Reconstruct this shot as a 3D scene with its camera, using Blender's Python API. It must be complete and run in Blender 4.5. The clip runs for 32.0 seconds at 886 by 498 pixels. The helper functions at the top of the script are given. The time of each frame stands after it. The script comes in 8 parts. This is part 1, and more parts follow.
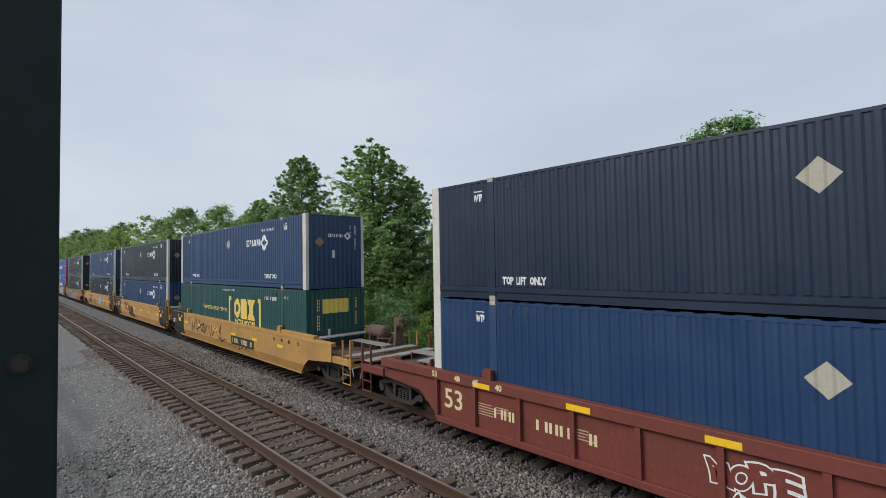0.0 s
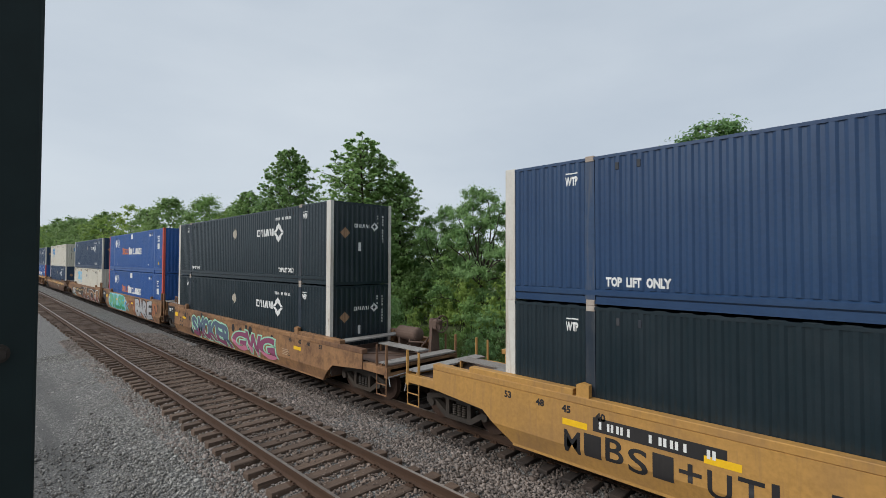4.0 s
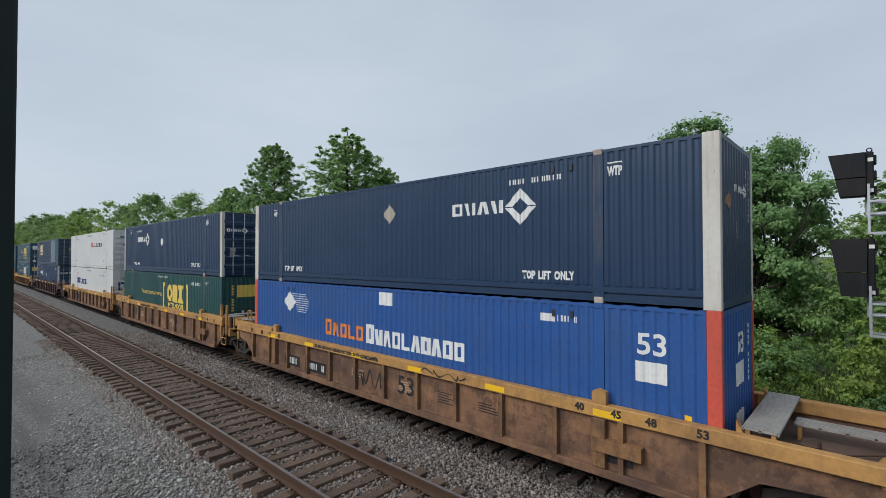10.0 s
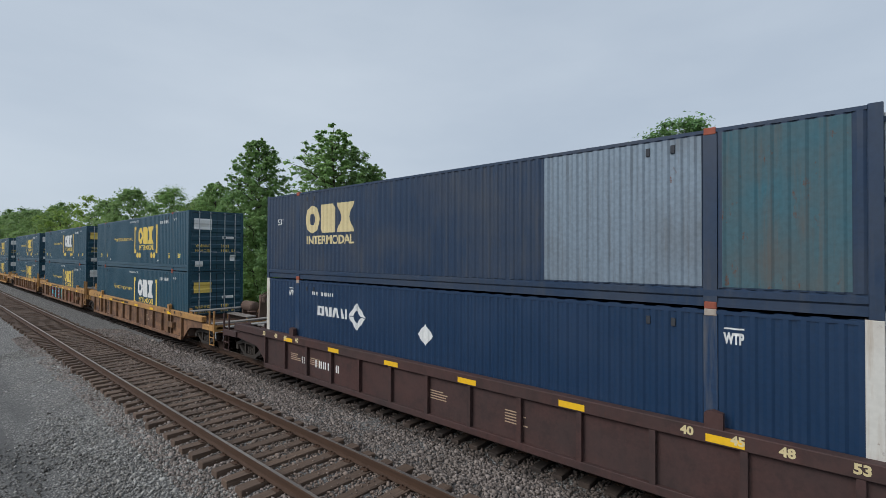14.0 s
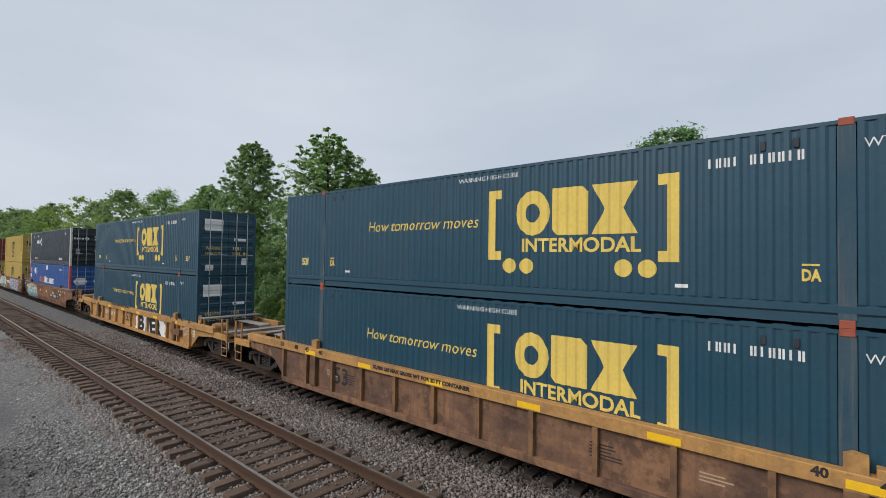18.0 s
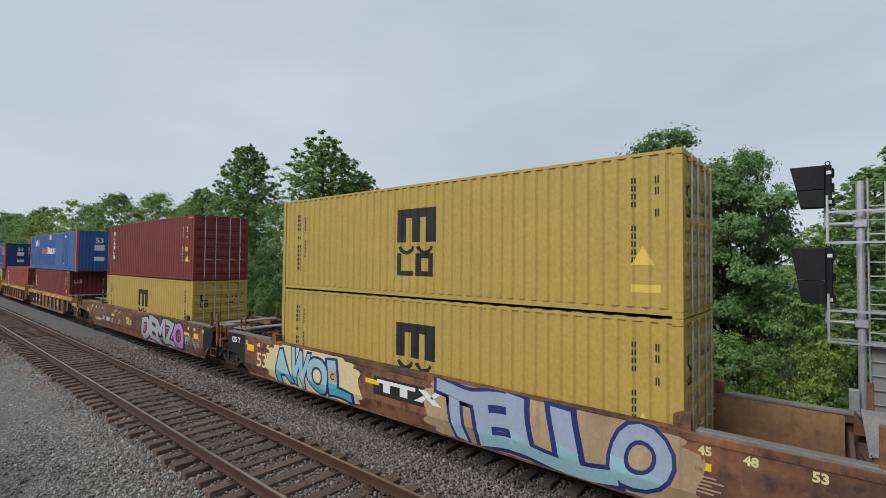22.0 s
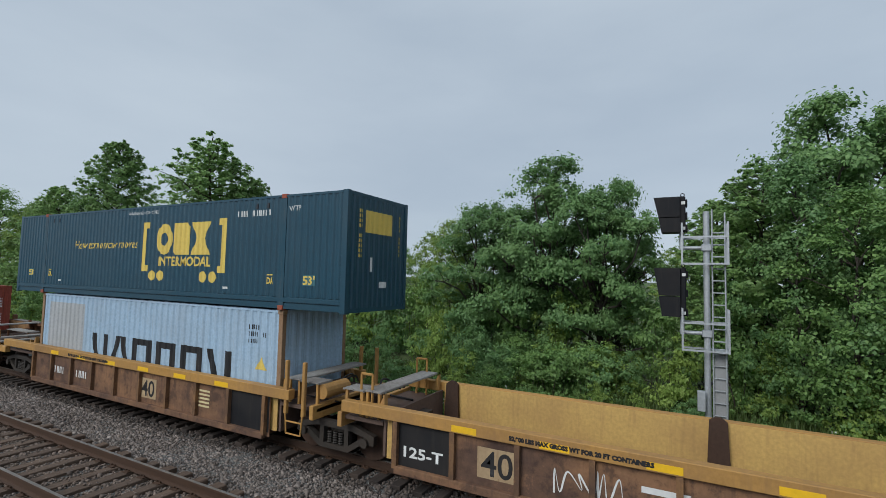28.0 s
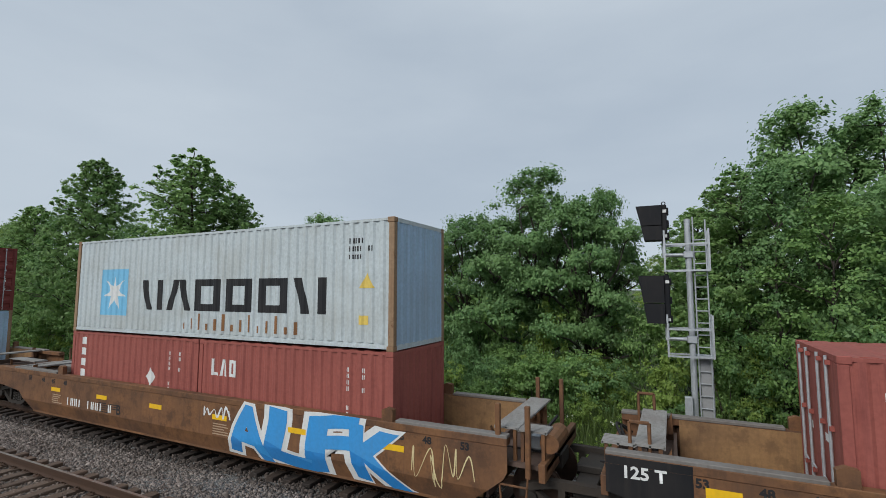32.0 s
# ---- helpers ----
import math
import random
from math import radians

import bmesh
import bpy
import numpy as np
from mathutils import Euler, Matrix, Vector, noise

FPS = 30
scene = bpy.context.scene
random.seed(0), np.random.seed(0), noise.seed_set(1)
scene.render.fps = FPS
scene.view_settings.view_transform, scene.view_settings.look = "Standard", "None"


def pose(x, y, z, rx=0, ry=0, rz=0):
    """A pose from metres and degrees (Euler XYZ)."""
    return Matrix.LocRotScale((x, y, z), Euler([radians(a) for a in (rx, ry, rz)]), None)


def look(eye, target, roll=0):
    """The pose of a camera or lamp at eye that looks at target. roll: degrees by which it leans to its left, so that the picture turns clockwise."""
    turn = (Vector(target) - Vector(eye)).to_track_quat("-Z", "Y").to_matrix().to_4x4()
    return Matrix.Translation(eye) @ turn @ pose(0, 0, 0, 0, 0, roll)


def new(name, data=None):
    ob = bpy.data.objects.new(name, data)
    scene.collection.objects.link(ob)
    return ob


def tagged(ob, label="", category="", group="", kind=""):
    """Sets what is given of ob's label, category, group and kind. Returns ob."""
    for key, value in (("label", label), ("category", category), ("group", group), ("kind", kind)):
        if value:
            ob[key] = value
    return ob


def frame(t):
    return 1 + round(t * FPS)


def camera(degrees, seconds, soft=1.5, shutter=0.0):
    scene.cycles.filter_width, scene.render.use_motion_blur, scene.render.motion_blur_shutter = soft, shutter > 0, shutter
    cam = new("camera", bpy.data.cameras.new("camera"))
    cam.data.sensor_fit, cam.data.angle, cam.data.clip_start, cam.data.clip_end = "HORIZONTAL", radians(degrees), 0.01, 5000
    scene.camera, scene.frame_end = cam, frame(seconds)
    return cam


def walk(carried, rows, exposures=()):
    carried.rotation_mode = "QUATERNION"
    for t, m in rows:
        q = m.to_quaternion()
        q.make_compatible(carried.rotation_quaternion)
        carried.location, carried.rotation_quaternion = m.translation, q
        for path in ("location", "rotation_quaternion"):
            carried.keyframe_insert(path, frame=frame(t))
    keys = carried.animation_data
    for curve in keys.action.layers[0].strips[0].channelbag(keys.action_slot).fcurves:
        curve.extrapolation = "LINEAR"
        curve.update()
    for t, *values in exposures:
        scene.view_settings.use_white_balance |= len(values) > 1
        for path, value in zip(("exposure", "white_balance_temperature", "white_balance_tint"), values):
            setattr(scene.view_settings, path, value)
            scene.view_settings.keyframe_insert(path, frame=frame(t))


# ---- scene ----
from math import cos, pi, sin, tan

# ---- camera: a fixed stand beside the line, turned by hand ----
# the rail tops of the train's track are z = 0, the track runs along y
cam = camera(87.1, 32.0, soft=0.55)
EYE_Z = 4.146
TRACK_X = 9.707      # centre of the train's track
NEAR_X = 5.089       # centre of the empty near track
NEAR_Z = 0.22        # its rail tops lie a little higher
CAMERA_ROWS = [
    (0, -43.88, 1.92, 0.97), (0.5, -43.89, 1.88, 0.91), (1, -44.06, 1.79, 0.67), (1.5, -44.28, 1.73, 0.41),
    (2, -44.53, 1.71, 0.18), (2.5, -44.76, 1.71, -0.01), (3, -44.94, 1.65, 0.10), (3.5, -45.13, 1.54, -0.02),
    (5.5, -45.94, 1.24, -0.33), (6, -46.13, 1.22, -0.45), (6.5, -46.24, 1.09, -0.39), (7, -46.34, 0.84, -0.27),
    (7.5, -46.54, 0.62, -0.35), (8, -46.75, 0.44, -0.42), (8.5, -46.98, 0.48, -0.50), (9, -47.08, 0.69, -0.55),
    (9.5, -47.06, 0.90, -0.41), (10, -47.03, 1.01, 0.05), (10.5, -47.14, 0.91, 0.07), (11, -47.39, 0.52, 0.05),
    (11.5, -47.67, 0.18, -0.04), (12, -48.03, 0.03, -0.17), (12.5, -48.23, 0.06, -0.10), (13, -48.34, 0.34, -0.21),
    (13.5, -48.46, 0.55, -0.20), (14, -48.65, 0.63, -0.15), (14.5, -48.74, 0.64, -0.07), (16.5, -49.21, 1.21, -0.49),
    (17, -49.27, 1.26, -0.57), (17.5, -49.34, 1.27, -0.64), (18, -49.45, 1.32, -0.81), (18.5, -49.58, 1.33, -0.85),
    (19, -49.63, 1.31, -0.63), (19.5, -49.79, 1.28, -0.72), (20, -49.84, 1.20, -0.64), (20.5, -49.88, 1.17, -0.69),
    (21, -49.84, 1.16, -0.50), (21.5, -49.96, 1.43, -0.57), (22, -49.97, 1.60, -0.51), (22.5, -49.85, 1.66, -0.38),
    (23, -49.62, 1.57, -0.25), (23.5, -49.62, 1.40, -0.03), (24, -49.90, 1.29, -0.17), (24.5, -50.22, 1.36, -0.37),
    (26.5, -55.50, 3.34, -0.42), (27, -58.27, 3.48, -0.74), (27.5, -60.54, 3.52, -1.05), (28, -62.39, 3.52, -1.35),
    (28.5, -63.55, 3.47, -1.09), (29, -64.03, 3.62, -0.84), (29.5, -63.95, 3.93, -0.64), (30, -63.78, 4.29, -0.65),
    (30.5, -63.64, 4.54, -0.39), (31, -63.73, 4.71, -0.00), (31.5, -63.86, 4.96, 0.14), (32, -64.01, 5.07, 0.02),
]
walk(cam, [(t, pose(0, 0, EYE_Z, 90 + pitch, roll, yaw)) for t, yaw, pitch, roll in CAMERA_ROWS],
     [(0, 0.08, 6350, 10), (2, 0.06, 6500, 10), (8.2, 0.06, 6500, 10), (8.8, -0.08, 6250, 10), (9.4, -0.08, 6250, 10), (10.2, 0.0, 6300, 10), (11.2, 0.0, 6400, 10), (12.1, 0.06, 6500, 10),
      (12.8, -0.33, 6200, 10), (13.4, -0.33, 6200, 10), (14.2, 0.0, 6250, 10), (16, 0.06, 6500, 13), (21.5, 0.06, 6500, 13), (22.6, -0.12, 6250, 10), (24, -0.12, 6100, 10), (28.4, -0.16, 6150, 8),
      (29.2, -0.1, 6300, 10), (30, 0.0, 6480, 10), (32, -0.12, 6300, 9)])

# ---- sky and sun: a bright overcast day ----
world = bpy.data.worlds.new("overcast_sky")
scene.world = world
world.use_nodes = True
wn, wl = world.node_tree.nodes, world.node_tree.links
wn.clear()
sky = wn.new("ShaderNodeTexSky")
sky.sky_type, sky.sun_disc = "NISHITA", False
sky.sun_elevation, sky.sun_rotation = radians(39), radians(-72)
bg_sky = wn.new("ShaderNodeBackground")
bg_sky.inputs["Strength"].default_value = 0.08
wl.new(sky.outputs[0], bg_sky.inputs[0])
tc = wn.new("ShaderNodeTexCoord")
mp = wn.new("ShaderNodeMapping")
mp.inputs["Scale"].default_value = (1.0, 1.0, 3.2)
cl = wn.new("ShaderNodeTexNoise")
cl.inputs["Scale"].default_value, cl.inputs["Detail"].default_value, cl.inputs["Roughness"].default_value = 1.5, 6, 0.5
rp = wn.new("ShaderNodeValToRGB")
rp.color_ramp.elements[0].position, rp.color_ramp.elements[1].position = 0.32, 0.7
rp.color_ramp.elements[0].color = (0.515, 0.585, 0.665, 1)
rp.color_ramp.elements[1].color = (0.635, 0.70, 0.765, 1)
bg_cloud = wn.new("ShaderNodeBackground")
bg_cloud.inputs["Strength"].default_value = 1.0
wmix = wn.new("ShaderNodeMixShader")
wmix.inputs[0].default_value = 0.9
wout = wn.new("ShaderNodeOutputWorld")
wl.new(tc.outputs["Generated"], mp.inputs[0])
wl.new(mp.outputs[0], cl.inputs["Vector"])
wl.new(cl.outputs["Fac"], rp.inputs[0])
wl.new(rp.outputs[0], bg_cloud.inputs[0])
wl.new(bg_sky.outputs[0], wmix.inputs[1])
wl.new(bg_cloud.outputs[0], wmix.inputs[2])
wl.new(wmix.outputs[0], wout.inputs[0])

sun = new("sun", bpy.data.lights.new("sun", "SUN"))
sun.data.energy, sun.data.angle, sun.data.color = 2.25, radians(30), (1.0, 0.97, 0.92)
sun.matrix_world = look((-42, 14, 36), (0, 0, 0))


# ---- materials ----
def shader(name):
    m = bpy.data.materials.new(name)
    m.use_nodes = True
    n, l = m.node_tree.nodes, m.node_tree.links
    return m, n, l, n["Principled BSDF"]


def mixed(n, l, fac, a, b, mode="MIX"):
    """A colour mix; fac, a and b are sockets or values."""
    x = n.new("ShaderNodeMix")
    x.data_type, x.blend_type = "RGBA", mode
    for k, v in ((0, fac), (6, a), (7, b)):
        if isinstance(v, bpy.types.NodeSocket):
            l.new(v, x.inputs[k])
        else:
            x.inputs[k].default_value = (*v, 1) if isinstance(v, tuple) else v
    return x.outputs[2]


def coords(n, l, scale=(1, 1, 1), shift=True):
    """Object coordinates, moved by each object's own random number."""
    t = n.new("ShaderNodeTexCoord")
    m = n.new("ShaderNodeMapping")
    m.inputs["Scale"].default_value = scale
    l.new(t.outputs["Object"], m.inputs[0])
    if shift:
        oi = n.new("ShaderNodeObjectInfo")
        mu = n.new("ShaderNodeMath")
        mu.operation = "MULTIPLY"
        mu.inputs[1].default_value = 61.0
        l.new(oi.outputs["Random"], mu.inputs[0])
        l.new(mu.outputs[0], m.inputs["Location"])
    return m.outputs[0]


def grain(n, l, vec, scale, detail=4, rough=0.55):
    x = n.new("ShaderNodeTexNoise")
    x.inputs["Scale"].default_value, x.inputs["Detail"].default_value, x.inputs["Roughness"].default_value = scale, detail, rough
    l.new(vec, x.inputs["Vector"])
    return x.outputs["Fac"]


def ramp(n, l, fac, lo, hi):
    x = n.new("ShaderNodeMapRange")
    x.inputs["From Min"].default_value, x.inputs["From Max"].default_value = lo, hi
    l.new(fac, x.inputs["Value"])
    return x.outputs["Result"]


def times_(n, l, a, k):
    x = n.new("ShaderNodeMath")
    x.operation = "MULTIPLY"
    l.new(a, x.inputs[0])
    x.inputs[1].default_value = k
    return x.outputs[0]


def relief(n, l, bsdf, height, strength, dist=0.01):
    b = n.new("ShaderNodeBump")
    b.inputs["Strength"].default_value, b.inputs["Distance"].default_value = strength, dist
    l.new(height, b.inputs["Height"])
    l.new(b.outputs[0], bsdf.inputs["Normal"])


def tint(c, k):
    return tuple(min(1, v * k) for v in c)


def paint(name, col, rough=0.5, dirt=(0.16, 0.13, 0.1), dirty=0.35, streak=0.3, rust=0.0, rust_col=(0.13, 0.045, 0.018), metal=0.0, vary=0.12, bump=0.15, patch=0.0, spec=0.28, scuff=0.0):
    """Weathered paint on steel: grain, stains, run-down streaks and rust spots."""
    m, n, l, b = shader(name)
    v = coords(n, l)
    fine = grain(n, l, v, 14, 5)
    big = grain(n, l, v, 0.7, 4)
    c = mixed(n, l, ramp(n, l, fine, 0.3, 0.7), tint(col, 1 - vary), tint(col, 1 + vary))
    c = mixed(n, l, times_(n, l, ramp(n, l, big, 0.42, 0.75), dirty), c, dirt)
    if patch:
        c = mixed(n, l, times_(n, l, ramp(n, l, grain(n, l, coords(n, l, (1, 0.5, 1.6)), 0.55, 6, 0.62), 0.46, 0.6), patch), c, dirt)
        blot = grain(n, l, coords(n, l, (1, 1.3, 1.2)), 2.3, 9, 0.7)
        c = mixed(n, l, times_(n, l, ramp(n, l, blot, 0.5, 0.6), patch * 0.9), c, tint(dirt, 0.65))
        c = mixed(n, l, times_(n, l, ramp(n, l, blot, 0.43, 0.36), patch * 0.5), c, tint(col, 1.35))
    run = grain(n, l, coords(n, l, (5, 5, 0.35)), 1.6, 5, 0.65)
    c = mixed(n, l, times_(n, l, ramp(n, l, run, 0.52, 0.78), streak), c, dirt)
    if scuff:
        nick = grain(n, l, coords(n, l, (7, 7, 1.1)), 2.4, 8, 0.75)
        c = mixed(n, l, times_(n, l, ramp(n, l, nick, 0.66, 0.74), scuff), c, tuple(v * 0.9 + 0.055 for v in col))
        fade = grain(n, l, coords(n, l, (0.35, 0.35, 0.9)), 1.4, 5, 0.6)
        c = mixed(n, l, times_(n, l, ramp(n, l, fade, 0.45, 0.75), scuff * 0.5), c, tuple(v * 1.3 + 0.005 for v in col))
    if rust:
        spots = grain(n, l, coords(n, l, (1.6, 1.6, 0.8)), 2.6, 8, 0.72)
        c = mixed(n, l, ramp(n, l, spots, 0.72 - rust * 0.25, 0.79 - rust * 0.22), c, rust_col)
    l.new(c, b.inputs["Base Color"])
    b.inputs["Metallic"].default_value = metal
    b.inputs["Specular IOR Level"].default_value = spec
    b.inputs["Roughness"].default_value = rough
    rr = n.new("ShaderNodeMapRange")
    rr.inputs["To Min"].default_value, rr.inputs["To Max"].default_value = rough - 0.08, rough + 0.18
    l.new(big, rr.inputs["Value"])
    l.new(rr.outputs["Result"], b.inputs["Roughness"])
    relief(n, l, b, fine, bump, 0.004)
    return m


def stone_mat(name, lo, hi, rough=0.9):
    m, n, l, b = shader(name)
    g = n.new("ShaderNodeNewGeometry")
    v = coords(n, l, shift=False)
    c = mixed(n, l, g.outputs["Random Per Island"], lo, hi)
    c = mixed(n, l, times_(n, l, grain(n, l, v, 45, 4), 0.5), c, (0.1, 0.085, 0.075))
    c = mixed(n, l, times_(n, l, ramp(n, l, grain(n, l, v, 0.5, 3), 0.45, 0.7), 0.35), c, (0.09, 0.07, 0.055))
    l.new(c, b.inputs["Base Color"])
    b.inputs["Roughness"].default_value = rough
    relief(n, l, b, grain(n, l, v, 120, 3), 0.4, 0.004)
    return m


def leaf_mat(name, dark, light, through_light=0.4):
    m, n, l, b = shader(name)
    g = n.new("ShaderNodeNewGeometry")
    oi = n.new("ShaderNodeObjectInfo")
    c = mixed(n, l, g.outputs["Random Per Island"], dark, light)
    c = mixed(n, l, ramp(n, l, grain(n, l, coords(n, l), 0.45, 3), 0.35, 0.7), c, tint(light, 0.8))
    c = mixed(n, l, times_(n, l, oi.outputs["Random"], 0.35), c, tint(dark, 0.85))
    l.new(c, b.inputs["Base Color"])
    b.inputs["Roughness"].default_value, b.inputs["Specular IOR Level"].default_value = 0.5, 0.3
    tr = n.new("ShaderNodeBsdfTranslucent")
    l.new(c, tr.inputs[0])
    mx = n.new("ShaderNodeMixShader")
    mx.inputs[0].default_value = through_light
    l.new(b.outputs[0], mx.inputs[1])
    l.new(tr.outputs[0], mx.inputs[2])
    l.new(mx.outputs[0], n["Material Output"].inputs[0])
    return m


def wood_mat(name, col):
    m, n, l, b = shader(name)
    v = coords(n, l, (1.2, 22, 22))
    fib = grain(n, l, v, 1.5, 6, 0.7)
    big = grain(n, l, coords(n, l), 1.3, 3)
    oi = n.new("ShaderNodeObjectInfo")
    c = mixed(n, l, ramp(n, l, fib, 0.3, 0.7), tint(col, 0.5), tint(col, 1.5))
    c = mixed(n, l, times_(n, l, ramp(n, l, big, 0.4, 0.75), 0.5), c, (0.12, 0.078, 0.055))
    c = mixed(n, l, times_(n, l, oi.outputs["Random"], 0.5), c, tint(col, 0.45))
    l.new(c, b.inputs["Base Color"])
    b.inputs["Roughness"].default_value = 0.85
    relief(n, l, b, fib, 0.6, 0.01)
    return m


def ground_mat():
    """Gravel by the line, a dark damp lane beside it, grass and soil beyond the tracks."""
    m, n, l, b = shader("gravel_ground")
    v = coords(n, l, shift=False)
    t = n.new("ShaderNodeTexCoord")
    sp = n.new("ShaderNodeSeparateXYZ")
    l.new(t.outputs["Object"], sp.inputs[0])
    vor = n.new("ShaderNodeTexVoronoi")
    vor.inputs["Scale"].default_value = 26
    l.new(v, vor.inputs["Vector"])
    c = mixed(n, l, vor.outputs["Color"], (0.17, 0.165, 0.165), (0.36, 0.35, 0.345))
    bw = n.new("ShaderNodeRGBToBW")
    l.new(vor.outputs["Color"], bw.inputs[0])
    c = mixed(n, l, bw.outputs[0], (0.10, 0.098, 0.09), (0.36, 0.35, 0.325))
    c = mixed(n, l, ramp(n, l, vor.outputs["Distance"], 0.25, 0.75), c, (0.06, 0.055, 0.055))
    wob = grain(n, l, coords(n, l, (1, 0.35, 1), False), 0.8, 5, 0.6)
    wx = n.new("ShaderNodeMath")
    wx.operation = "MULTIPLY_ADD"
    l.new(wob, wx.inputs[0])
    wx.inputs[1].default_value = 2.4
    l.new(sp.outputs["X"], wx.inputs[2])
    mud = mixed(n, l, grain(n, l, v, 22, 6, 0.7), (0.035, 0.034, 0.034), (0.13, 0.127, 0.12))
    rut = grain(n, l, coords(n, l, (2.2, 0.12, 1), False), 1.3, 5, 0.65)
    mud = mixed(n, l, ramp(n, l, rut, 0.5, 0.68), mud, c)
    c = mixed(n, l, ramp(n, l, wx.outputs[0], 3.5, 2.6), c, mud)
    soil = mixed(n, l, grain(n, l, v, 3, 6, 0.7), (0.035, 0.06, 0.018), (0.11, 0.14, 0.045))
    c = mixed(n, l, ramp(n, l, wx.outputs[0], 14.0, 15.0), c, soil)
    l.new(c, b.inputs["Base Color"])
    b.inputs["Roughness"].default_value = 0.9
    relief(n, l, b, vor.outputs["Distance"], 0.8, 0.03)
    return m


def steel_rail_mat(name, k=1.0):
    m, n, l, b = shader(name)
    v = coords(n, l, (3, 0.25, 3), False)
    c = mixed(n, l, grain(n, l, v, 6, 5), tint((0.085, 0.045, 0.028), k), tint((0.2, 0.105, 0.058), k))
    l.new(c, b.inputs["Base Color"])
    b.inputs["Roughness"].default_value, b.inputs["Metallic"].default_value = 0.7, 0.2
    return m


def plain(name, col, rough=0.6, metal=0.0):
    return paint(name, col, rough, dirty=0.12, streak=0.1, metal=metal, vary=0.06, bump=0.06)


